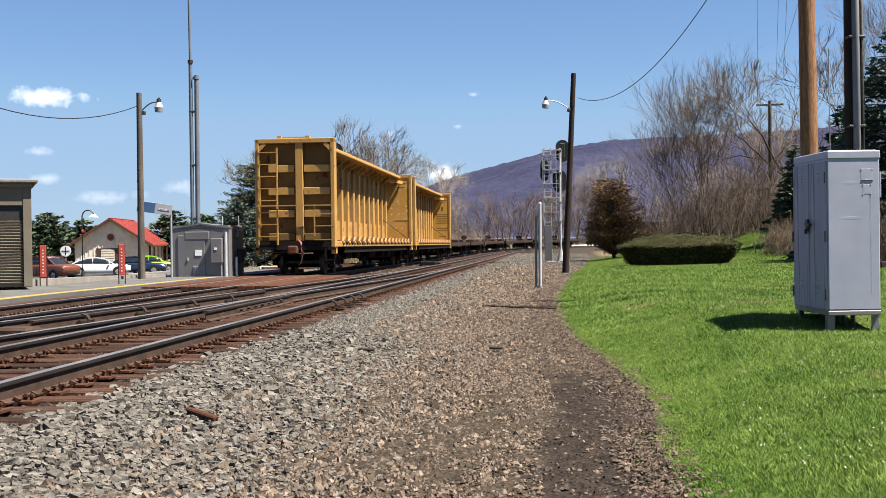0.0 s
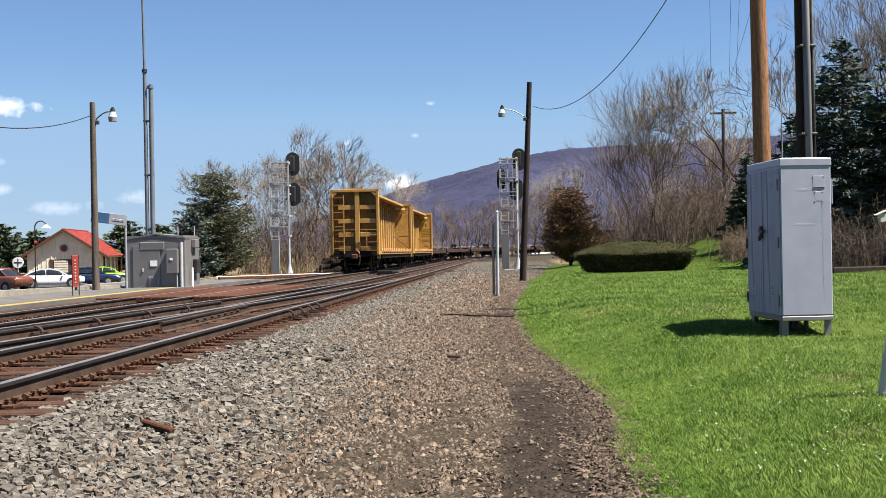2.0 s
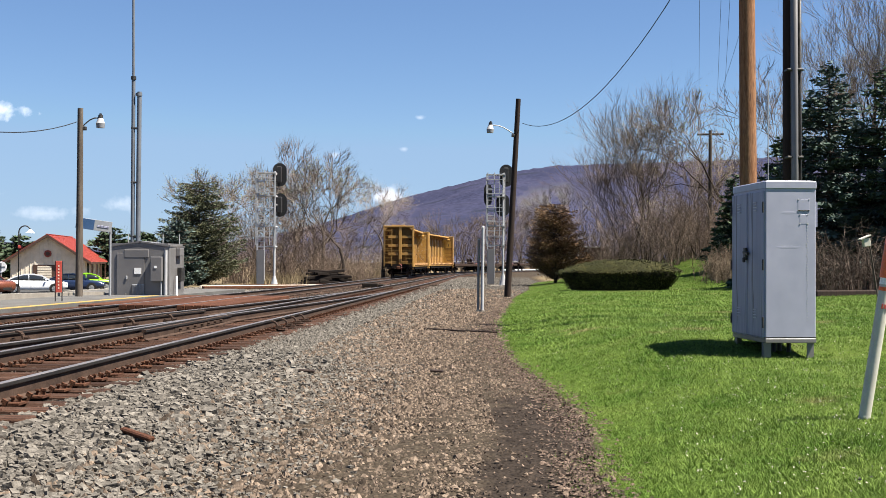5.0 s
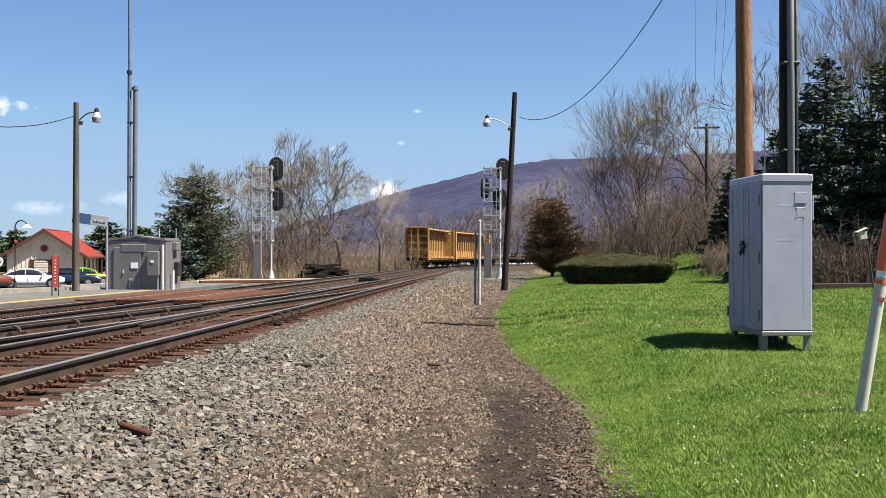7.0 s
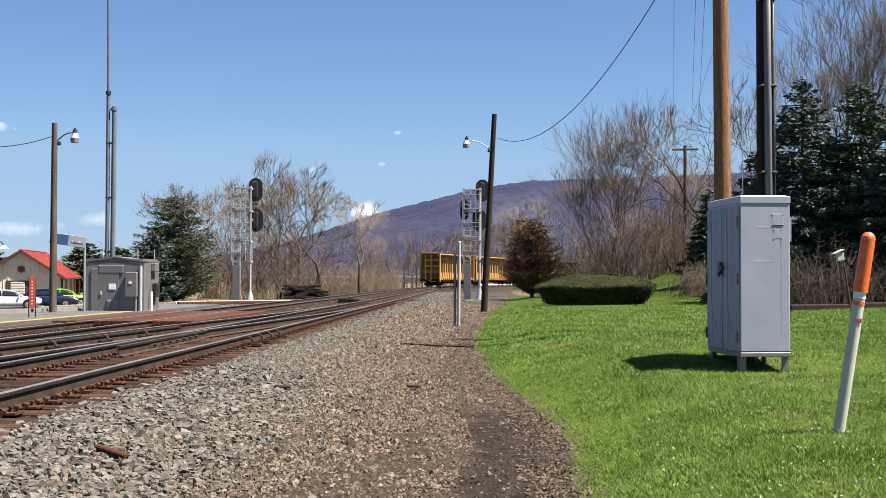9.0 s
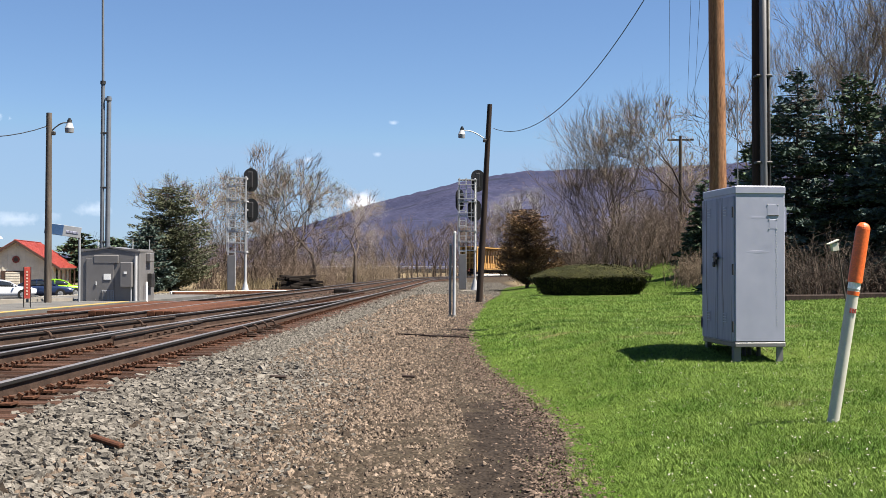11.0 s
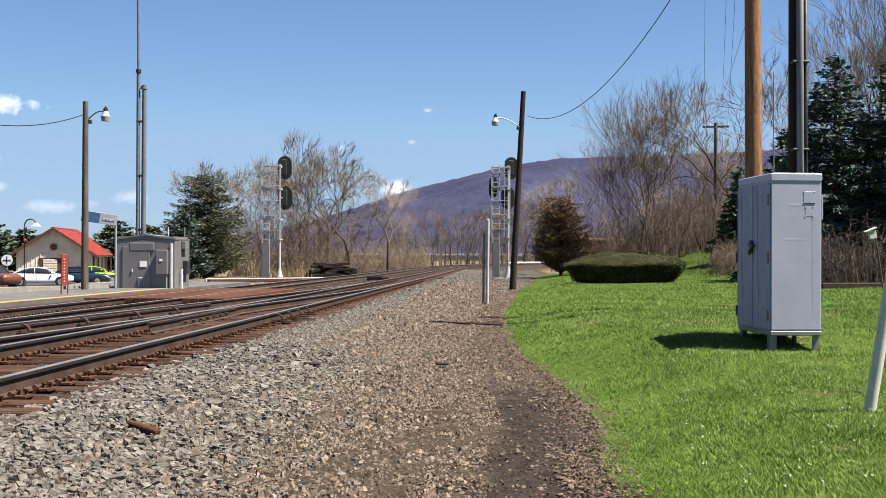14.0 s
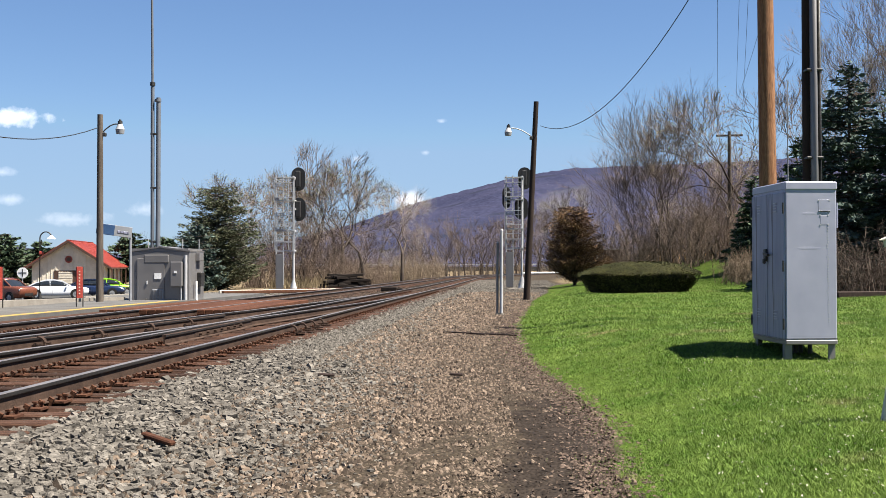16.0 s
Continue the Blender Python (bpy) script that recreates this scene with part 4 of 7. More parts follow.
def lamp_pole(x, y, height, lean, heading, arm_z, reach, label, material, radius):
    """A wooden pole with a bracket arm and a barn-type street lamp; heading: degrees of the arm from +x."""
    z = gz(x, y) - 0.1
    p = thing("street_lamp", Matrix.Translation((x, y, z)) @ Matrix.Rotation(radians(lean), 4, "Y"), label, "street lamp")
    bm = tube(bmesh.new(), (0, 0, 0), (0, 0, height), radius * 1.15, radius * 0.82, 12)
    part("pole", bm, M[material], p)
    a = radians(heading)
    dx, dy = math.cos(a), math.sin(a)
    pts = [(dx * f * reach, dy * f * reach, arm_z + 0.36 * math.sin(f * math.pi * 0.62)) for f in (0, 0.15, 0.3, 0.5, 0.7, 0.85, 1.0)]
    pipe("arm", pts, 0.022, M["galv" if material == "pole_dark" else "steel_dark"], p, "curved steel bracket arm")
    ex, ey, ez = pts[-1]
    bm = tube(bmesh.new(), (ex, ey, ez - 0.14), (ex, ey, ez + 0.02), 0.14, 0.075, 16)
    part("lamp_housing", bm, M["silver"], p)
    bm = tube(bmesh.new(), (ex, ey, ez + 0.02), (ex, ey, ez + 0.12), 0.075, 0.07, 14)
    tube(bm, (ex, ey, ez + 0.12), (ex, ey, ez + 0.17), 0.04, 0.035, 10)
    part("ballast_cap", bm, M["steel_dark"], p, "dark cap over the lamp")
    bm = tube(bmesh.new(), (ex, ey, ez - 0.28), (ex, ey, ez - 0.14), 0.125, 0.142, 16)
    part("refractor", bm, M["aluminium"], p, "ribbed lamp refractor")
    bm = cbox((dx * 0.12, dy * 0.12, arm_z + 0.02), (0.14, 0.14, 0.12), 0.02)
    part("bracket", bm, M["steel_dark"], p)
    return p


lamp_pole(4.78, 44.54, 7.8, 3.0, 188, 6.35, 1.05, "leaning dark wooden pole with a small street lamp", "pole_dark", 0.115)
lamp_pole(-9.40, 36.33, 6.3, 0.0, 14, 5.66, 0.60, "weathered wooden platform pole with a small street lamp", "pole_old", 0.105)


def utility_pole(x, y, height, material, radius, label, lean=0.0):
    p = thing("utility_pole", Matrix.Translation((x, y, gz(x, y) - 0.1)) @ Matrix.Rotation(radians(lean), 4, "Y"), label, "utility pole")
    part("pole", tube(bmesh.new(), (0, 0, 0), (0, 0, height), radius, radius * 0.75, 18), M[material], p)
    return p


pole_a = utility_pole(7.02, 21.9, 11.0, "pole_new", 0.175, "thick tan wooden utility pole behind the cabinet", -0.5)
pole_b = utility_pole(8.42, 23.56, 12.0, "pole_dark", 0.165, "dark wooden utility pole with steel conduits", -0.2)
for dx, dy, r, top in ((0.02, -0.20, 0.075, 12.0), (0.16, -0.14, 0.035, 9.5)):
    c = pipe("conduit", [(dx, dy, 0.2), (dx, dy, 3.0), (dx - 0.01, dy, top)], r, M["bungalow"] if r > 0.05 else M["steel_dark"], pole_b, "steel riser conduit", 10)
for z in (2.6, 3.4, 5.2, 7.0, 9.0):
    part("strap", cbox((0.03, -0.10, z), (0.34, 0.30, 0.05), 0.01), M["steel_dark"], pole_b)
guy = thing("guy_rod", pose(7.62, 22.6, gz(7.62, 22.6)), "thin grey steel rod beside the poles", "rod")
part("rod", tube(bmesh.new(), (0, 0, 0), (0.0, 0, 4.75), 0.011, None, 8), M["aluminium"], guy)


def crossarm_pole():
    x, y = 20.6, 72.1
    z = gz(x, y)
    p = thing("crossarm_pole", pose(x, y, z, 0, 0, -12), "distant weathered utility pole with a crossarm", "utility pole")
    h = 9.75 - z
    part("pole", tube(bmesh.new(), (0, 0, -0.2), (0, 0, h + 0.1), 0.16, 0.11, 10), M["pole_old"], p)
    bm = cbox((0, 0, h - 0.15), (1.65, 0.10, 0.12), 0.01)
    part("crossarm", bm, M["pole_old"], p)
    for dx in (-0.75, -0.35, 0.35, 0.75):
        part("insulator", tube(bmesh.new(), (dx, 0, h - 0.08), (dx, 0, h + 0.06), 0.045, 0.03, 8), M["galv"], p)


crossarm_pole()


def wire(a, b, sag, r=0.012, label="thin black overhead wire", n=22):
    a, b = Vector(a), Vector(b)
    pts = []
    for i in range(n + 1):
        f = i / n
        p = a.lerp(b, f)
        p.z -= sag * 4 * f * (1 - f)
        pts.append(p - a)
    w = pipe("overhead_wire", pts, r, M["black"], None, "", 5)
    w.matrix_basis = Matrix.Translation(a)
    return tagged(w, label, "wire", "overhead wires")


wire((5.33, 44.48, 6.86), (7.0, 21.9, 9.25), 1.7, 0.012, "slack black service wire to the leaning lamp pole")
for dx, ex, ez in ((-0.75, 3.2, 10.4), (0.35, 3.6, 10.4), (0.75, 3.8, 10.4)):
    wire((20.6 + dx, 72.1, 9.8), (ex, 11.5, ez), 0.5, 0.0065)
wire((17.0, 60, 8.5), (5.6, 13.0, 9.5), 0.4, 0.006)
wire((-9.45, 36.2, 5.77), (-13.0, 20.0, 7.5), 1.63, 0.014, "slack black wire to the platform lamp pole")


# ---- railway signals ----
def signal_mast(x, y, z, top, heading, label, heads):
    """A silver mast with caged ladder, platforms, and black oval targets seen from behind."""
    s = thing("railway_signal", pose(x, y, z, 0, 0, heading), label, "railway signal", "railway signals by the tracks")
    h = top - z
    part("mast", tube(bmesh.new(), (0.25, 0, 0), (0.25, 0, h), 0.07, 0.06, 12), M["silver"], s)
    part("base", tube(bmesh.new(), (0.25, 0, -0.1), (0.25, 0, 0.75), 0.30, 0.08, 12), M["galv"], s, "flared mast base")
    part("concrete_footing", cbox((0.1, 0, -0.15), (1.4, 1.0, 0.4), 0.03), M["concrete"], s)
    part("ladder_guard", cbox((-0.51, -0.37, 1.2), (0.44, 0.05, 2.2), 0.01), M["bungalow"], s, "dark grey plate locked over the lower rungs")
    for sx in (-0.72, -0.30):
        part("ladder_stile", cbox((sx, -0.32, h / 2 + 0.25), (0.06, 0.06, h - 0.5)), M["silver"], s)
    for k in range(int(h / 0.32) - 1):
        part("rung", cbox((-0.51, -0.32, 0.55 + k * 0.32), (0.42, 0.04, 0.04)), M["silver"], s)
    for zz in (h * 0.36, h * 0.53, h * 0.79, h * 0.985):
        pl = part("platform", cbox((-0.22, 0.05, zz), (1.16, 0.7, 0.06)), M["silver"], s, "grated maintenance platform")
        if zz < h * 0.9:
            for sx in (-0.78, 0.32):
                for sy in (-0.28, 0.38):
                    part("guard_post", cbox((sx, sy, zz + 0.45), (0.02, 0.02, 0.9)), M["silver"], s)
            for z2 in (0.5, 0.9):
                part("guard_rail", cbox((-0.23, -0.28, zz + z2), (1.1, 0.03, 0.03)), M["silver"], s)
                part("guard_rail", cbox((-0.78, 0.05, zz + z2), (0.03, 0.66, 0.03)), M["silver"], s)
    for sx in (-0.80, 0.02, 0.36):
        part("cage_bar", cbox((sx, -0.36, h * 0.68), (0.034, 0.034, h * 0.62)), M["silver"], s)
    for k in range(5):
        part("cage_hoop", cbox((-0.22, -0.37, h * 0.44 + k * h * 0.125), (1.16, 0.035, 0.04)), M["silver"], s)
    for hx, hz in heads:
        hd = new("signal_head")
        hd.parent = s
        hd.matrix_basis = Matrix.Translation((hx, 0.55, hz - z)) @ Matrix.Diagonal((0.62 if hx < -0.5 else 1, 1, 1, 1))
        bm = bmesh.new()
        ring = []
        for k in range(28):
            a = 2 * math.pi * k / 28
            ring.append(((0.42 * math.cos(a)), 0.28 * (1 if math.sin(a) > 0 else -1) + 0.42 * math.sin(a)))
        lo = [bm.verts.new((px, 0.0, pz)) for px, pz in ring]
        hi = [bm.verts.new((px, 0.03, pz)) for px, pz in ring]
        bm.faces.new(lo)
        bm.faces.new(hi[::-1])
        for k in range(28):
            bm.faces.new((lo[k], hi[k], hi[(k + 1) % 28], lo[(k + 1) % 28]))
        bmesh.ops.recalc_face_normals(bm, faces=bm.faces)
        part("target", bm, M["black"], hd, "black oval signal backplate")
        part("lamp_case", cbox((0, -0.18, 0), (0.30, 0.30, 0.95), 0.04), M["black"], hd)
        for zz in (-0.35, 0.0, 0.35):
            part("hood", tube(bmesh.new(), (0, 0.03, zz), (0, 0.36, zz), 0.13, 0.12, 12), M["black"], hd)
        part("bracket", cbox((-0.15, -0.4, 0), (0.10, 0.4, 0.08)), M["galv"], hd)
    return s


signal_mast(-6.68, 68.7, gz(-6.68, 68.7), 6.78, -4, "silver caged-ladder railway signal with two black oval heads", ((0.45, 6.62), (0.47, 4.82)))
signal_mast(7.22, 72.1, gz(7.22, 72.1), 7.05, -6, "silver railway signal with black oval heads beside the lawn", ((0.42, 6.93), (0.22, 5.05), (-0.72, 5.72)))

# mound of stone at the far signal's foot
g = np.random.default_rng(8)
rr, aa = np.sqrt(g.random(500)) * 1.9, g.random(500) * 6.283
rocks("ballast_mound", -6.9 + rr * np.cos(aa), 68.4 + 0.7 * rr * np.sin(aa), np.full(500, 0.2), M["ballast"], "low mound of grey ballast round the signal", 9, 0.6)


def timber_pile():
    x, y = -4.0, 85.5
    p = thing("tie_pile", pose(x, y, gz(x, y), 0, 0, 20), "untidy pile of old dark railway ties", "tie pile")
    g = random.Random(4)
    for row, n in enumerate((7, 6, 5, 3, 2)):
        for k in range(n):
            m = Matrix.Translation(((k - n / 2) * 0.34 + g.uniform(-0.1, 0.1), g.uniform(-0.3, 0.3), 0.12 + row * 0.2)) @ Matrix.Rotation(radians(90 + g.uniform(-14, 14)), 4, "Z") @ Matrix.Rotation(radians(g.uniform(-5, 5)), 4, "X")
            part("old_tie", cbox((0, 0, 0), (0.24, 2.3, 0.19), 0.02), M["undergear"], p).matrix_basis = m


timber_pile()
for k, (x, y, l, mm) in enumerate(((-6.5, 63.5, 7.0, "rust"), (-6.7, 65.0, 7.5, "siding"), (-5.8, 66.8, 6.5, "rust"), (-7.2, 62.2, 5.5, "rust"))):
    r = thing("spare_rail", pose(x, y, gz(x, y) + 0.1, 0, 0, -62 + 4 * k), "rusty spare rail lying on timbers beside the track", "rail", "spare rails by the track")
    part("rail", cbox((0, 0, 0.1), (0.12, l, 0.16), 0.02), M[mm], r)
    for yy in (-l * 0.35, l * 0.35):
        part("support_block", cbox((0, yy, -0.04), (0.5, 0.2, 0.16), 0.02), M["tie"], r)
x, y = -0.73, 65.6
b = thing("switch_machine", pose(x, y, gz(x, y), 0, 0, -5), "low black electric switch machine between the tracks", "switch machine")
part("case", cbox((0, 0, 0.17), (0.9, 0.55, 0.26), 0.05), M["undergear"], b)
part("motor_cover", cbox((0.55, 0, 0.15), (0.4, 0.4, 0.2), 0.05), M["undergear"], b)
part("tie", cbox((0.0, 0, 0.03), (1.8, 0.25, 0.12), 0.02), M["tie"], b)


# ---- hedge ----
def leaf_cloud(name, pts, size, material, parent, label="", seed=1, normals=None, loose=0.6):
    """Small leaf cards, one quad each, round points."""
    g = np.random.default_rng(seed)
    n = len(pts)
    a = g.normal(size=(n, 3))
    if normals is not None:
        a = a * loose + normals
    a /= np.linalg.norm(a, axis=1)[:, None]
    b = np.cross(a, g.normal(size=(n, 3)))
    b /= np.linalg.norm(b, axis=1)[:, None] + 1e-9
    c = np.cross(a, b)
    sz = size * g.uniform(0.6, 1.4, (n, 1))
    v = np.stack([pts - b * sz, pts - c * sz * 0.5, pts + b * sz, pts + c * sz * 0.5], 1).reshape(-1, 3)
    f = np.arange(4 * n).reshape(-1, 4)
    return raw(name, v.tolist(), f.tolist(), material, parent, label)


def hedge():
    x, y = 9.68, 47.2
    z = gz(x, y)
    h = thing("hedge", pose(x, y, z, 0, 0, 6), "low clipped oval hedge on the lawn, dark shaded side", "hedge")
    A, B, H = 2.54, 1.35, 1.20
    g = np.random.default_rng(5)
    seg, rows = 40, 9
    verts, faces = [], []
    for j in range(rows):
        f = j / (rows - 1)
        k = 1.0 if f < 0.75 else 1 - 0.10 * ((f - 0.75) / 0.25) ** 2
        for i in range(seg):
            a = 2 * math.pi * i / seg
            ca, sa = math.cos(a), math.sin(a)
            q = (abs(ca) ** 3 + abs(sa) ** 3) ** (-1 / 3)
            w = (0.78 + 0.20 * f) * k * (1 + 0.03 * math.sin(3 * a + 5 * f))
            verts.append((A * w * q * ca * 0.97, B * w * q * sa * 0.97, 0.04 + f * H * 0.60))
    verts.append((0, 0, H * 0.93))
    for j in range(rows - 1):
        for i in range(seg):
            faces.append((j * seg + i, j * seg + (i + 1) % seg, (j + 1) * seg + (i + 1) % seg, (j + 1) * seg + i))
    faces += [((rows - 1) * seg + i, (rows - 1) * seg + (i + 1) % seg, len(verts) - 1) for i in range(seg)]
    raw("core", verts, faces, M["hedge_core"], h, "dense inner branches, the hedge's shade put into their colour", True)
    n = 26000
    a = g.random(n) * 6.283
    # few leaves on the sides, so the near-black core stands in for shade
    top = g.random(n) < 0.84
    ca, sa = np.cos(a), np.sin(a)
    q = (np.abs(ca) ** 3 + np.abs(sa) ** 3) ** (-1 / 3)
    f = g.random(n)
    rad = np.where(top, np.sqrt(g.random(n)) * 1.0, 0.80 + 0.20 * f + g.normal(size=n) * 0.012) * (1 + 0.03 * np.sin(3 * a + 5 * f))
    bump = 0.06 * np.sin(2.1 * a) + 0.05 * np.sin(5 * a + rad * 7)
    dome = 0.66 + 0.05 * (rad * ca) + 0.36 * (1 - rad ** 2.6)
    zz = np.where(top, H * dome + bump * 0.5 + g.normal(size=n) * 0.025, 0.06 + f * H * (0.62 + 0.05 * ca))
    pts = np.stack([A * rad * q * ca, B * rad * q * sa, zz], 1)
    nor = np.where(top[:, None], np.stack([0.5 * rad * ca, 0.5 * rad * sa, 1.0 + 0 * a], 1), np.stack([ca, sa, -0.35 + 0 * a], 1))
    leaf_cloud("leaves", pts, 0.045, M["hedge"], h, "fine clipped evergreen leaves", 6, nor, 0.22)


hedge()


# ---- platform side ----
def strip(name, s0, s1, u0, u1, top, bottom, material, label, category, n=12):
    """A slab along the track between two offsets; top(s) is its height."""
    verts, faces = [], []
    for i in range(n + 1):
        s = s0 + (s1 - s0) * i / n
        for u in (u0, u1):
            x, y, _ = on_track(s, u)
            verts += [(x, y, bottom), (x, y, top(s))]
    for i in range(n):
        k = 4 * i
        faces += [(k + 1, k + 3, k + 7, k + 5), (k, k + 4, k + 6, k + 2), (k, k + 1, k + 5, k + 4), (k + 2, k + 6, k + 7, k + 3)]
    faces += [(0, 2, 3, 1), (4 * n, 4 * n + 1, 4 * n + 3, 4 * n + 2)]
    ob = raw(name, verts, faces, material)
    bm = bmesh.new()
    bm.from_mesh(ob.data)
    bmesh.ops.recalc_face_normals(bm, faces=bm.faces)
    bm.to_mesh(ob.data)
    bm.free()
    return tagged(ob, label, category, kind="structure")


plat_z = lambda s: float(np.interp(s, [-40, 24, 36, 60], [0.46, 0.43, 0.37, 0.33]))
strip("platform", -40, 37.5, -4.6, -1.75, plat_z, -0.6, M["platform"], "low grey asphalt station platform", "platform")
strip("platform_edge", -40, 37.5, -2.06, -1.80, lambda s: plat_z(s) + 0.006, -0.2, M["yellow_line"], "worn yellow warning stripe along the platform edge", "edge stripe")
strip("platform_apron", 37.5, 52.0, -7.5, -2.2, lambda s: float(rail_z(s)) - 0.02, -0.6, M["platform"], "grey paved apron under the metal equipment hut", "pavement")
# dark strip added along the platform foot, in place of the edge's shade
strip("platform_kerb", -40, 37.5, -1.745, -1.40, lambda s: plat_z(s) - 0.09, -0.4, M["tie"], "added dark strip standing in for the shaded platform edge", "kerb")
strip("low_wall", -40, 40.5, -5.05, -4.6, lambda s: float(np.interp(s, [0, 29, 37, 41], [0.68, 0.63, 0.45, 0.40])), -0.9, M["concrete"], "low stained concrete wall behind the platform", "wall")
strip("low_wall_far", 49.0, 64.0, -9.6, -9.2, lambda s: float(rail_z(s)) - 0.10, -0.9, M["concrete"], "low pale concrete kerb wall by the car park", "wall")


def signal_hut():
    x, y = -8.35, 41.6
    hut = thing("signal_hut", pose(x, y, gz(x, y) + 0.06, 0, 0, -3), "dark grey sheet-metal railway equipment hut with a shallow roof", "equipment hut")
    W, D, H = 2.05, 2.2, 1.95
    bm = cbox((0, 0, H / 2), (W, D, H), 0.02)
    part("wall", bm, M["bungalow"], hut)
    bm = bmesh.new()
    for sx in (-1, 1):
        box(bm, (sx * W / 4, 0, H + 0.07), (W / 2 + 0.05, D + 0.05, 0.05), Matrix.Rotation(radians(sx * 8), 4, "Y"))
    box(bm, (0, 0, H + 0.04), (W - 0.1, D, 0.1))
    part("roof", bm, M["bungalow"], hut, "shallow grey metal roof")
    part("vent", cbox((-0.12, -D / 2 - 0.02, 1.68), (0.85, 0.05, 0.28), 0.02), M["bungalow"], hut)
    d = part("door", cbox((-0.32, -D / 2 - 0.02, 0.9), (0.95, 0.03, 1.6), 0.01), M["bungalow"], hut)
    part("door_louvre", cbox((-0.05, -D / 2 - 0.04, 0.36), (0.42, 0.03, 0.52), 0.01), M["aluminium"], d)
    for k in range(8):
        part("slat", cbox((-0.23 + k * 0.05, -D / 2 - 0.06, 0.36), (0.015, 0.02, 0.48)), M["bungalow"], d)
    part("notice", cbox((-0.07, -D / 2 - 0.045, 1.08), (0.24, 0.012, 0.2)), M["white"], d, "white notice plate")
    part("handle", cbox((-0.45, -D / 2 - 0.05, 0.85), (0.05, 0.03, 0.12), 0.01), M["galv"], d)
    part("meter_box", cbox((0.62, -D / 2 - 0.14, 1.15), (0.40, 0.26, 0.85), 0.02), M["bungalow"], hut)
    part("notice", cbox((0.60, -D / 2 - 0.28, 1.22), (0.10, 0.01, 0.08)), M["white"], hut)
    bm = bmesh.new()
    tube(bm, (0.9, -D / 2 - 0.06, 0), (0.9, -D / 2 - 0.06, 1.8), 0.06, None, 10)
    tube(bm, (0.75, -D / 2 - 0.06, 0), (0.75, -D / 2 - 0.06, 0.75), 0.035, None, 8)
    part("conduit", bm, M["galv"], hut, "galvanised riser conduit")
    part("box", cbox((W / 2 + 0.08, 0.1, 1.75), (0.16, 0.6, 0.3), 0.02), M["bungalow"], hut)
    part("box", cbox((W / 2 + 0.08, 0.3, 0.95), (0.16, 0.5, 0.5), 0.02), M["steel_dark"], hut)
    bm = bmesh.new()
    tube(bm, (W / 2 + 0.1, -0.5, 0), (W / 2 + 0.1, -0.5, 0.9), 0.04, None, 8)
    part("pipe", bm, M["white"], hut)
    pipe("bent_pipe", [(-0.6, -D / 2 - 0.1, 0.05), (-0.45, -D / 2 - 0.1, 0.3)], 0.03, M["steel_dark"], hut)
    for xx in (-0.95, 0.3, 0.9):
        bm = tube(bmesh.new(), (xx, 0.9, H + 0.0), (xx, 0.9, H + 0.45), 0.015, None, 6)
        part("aerial", bm, M["galv"], hut)


signal_hut()


def radio_mast():
    x, y = -9.25, 43.2
    m = thing("radio_mast", pose(x, y, gz(x, y)), "tall slender grey steel radio mast in two tubes", "mast")
    bm = tube(bmesh.new(), (0, 0, 0), (0.0, 0, 8.25), 0.075, 0.07, 12)
    part("lower_tube", bm, M["mast_grey"], m)
    part("joint", tube(bmesh.new(), (0, 0, 8.2), (0, 0, 8.32), 0.10, None, 12), M["steel_dark"], m)
    part("upper_tube", tube(bmesh.new(), (0, 0, 8.3), (-0.05, 0, 14.5), 0.05, 0.04, 10), M["mast_grey"], m)
    bm = tube(bmesh.new(), (0.19, 0.0, 0), (0.22, 0.0, 7.75), 0.095, 0.085, 12)
    part("side_tube", bm, M["mast_grey"], m)
    part("cap", tube(bmesh.new(), (0.20, 0, 7.6), (0.20, 0, 7.7), 0.12, None, 12), M["mast_grey"], m)
    for z in (2.4, 4.4, 6.4):
        part("clamp", cbox((0.1, 0, z), (0.34, 0.14, 0.07), 0.01), M["steel_dark"], m)


radio_mast()


def kiosk():
    """The corner of a khaki shelter with a louvred shutter."""
    k = thing("platform_shelter", Matrix.Translation((-10.80, 27.75, 0.48)) @ Matrix.Rotation(radians(22), 4, "Z"), "khaki painted platform shelter with a louvred door and flat roof", "shelter")
    W, D, H = 1.9, 2.4, 2.4
    bm = cbox((0, D / 2 - 0.05, H / 2), (W - 0.1, D, H), 0.01)
    part("wall", bm, M["khaki"], k)
    for sx in (-1, 1):
        part("corner_post", cbox((sx * (W / 2 - 0.11), -0.10, H / 2), (0.20, 0.14, H), 0.01), M["khaki"], k)
    part("lintel", cbox((0, -0.10, H - 0.22), (W - 0.4, 0.10, 0.44), 0.01), M["khaki"], k)
    # black sheet on the wall: the opening's shade is put into its colour
    part("recess", cbox((0, -0.075, 1.78), (W - 0.44, 0.04, 0.34)), M["black"], k)
    for j in range(22):
        part("louvre", cbox((0, -0.085, 0.1 + j * 0.07), (W - 0.46, 0.05, 0.05), 0, Matrix.Rotation(radians(24), 4, "X")), M["khaki"], k)
    bm = cbox((0, D / 2 - 0.1, H + 0.05), (W + 0.1, D + 0.24, 0.12), 0.02)
    part("fascia", bm, M["khaki"], k)
    bm = cbox((0, D / 2 - 0.1, H + 0.15), (W + 0.3, D + 0.44, 0.09), 0.02)
    part("roof", bm, M["concrete"], k, "flat pale roof edge")


kiosk()


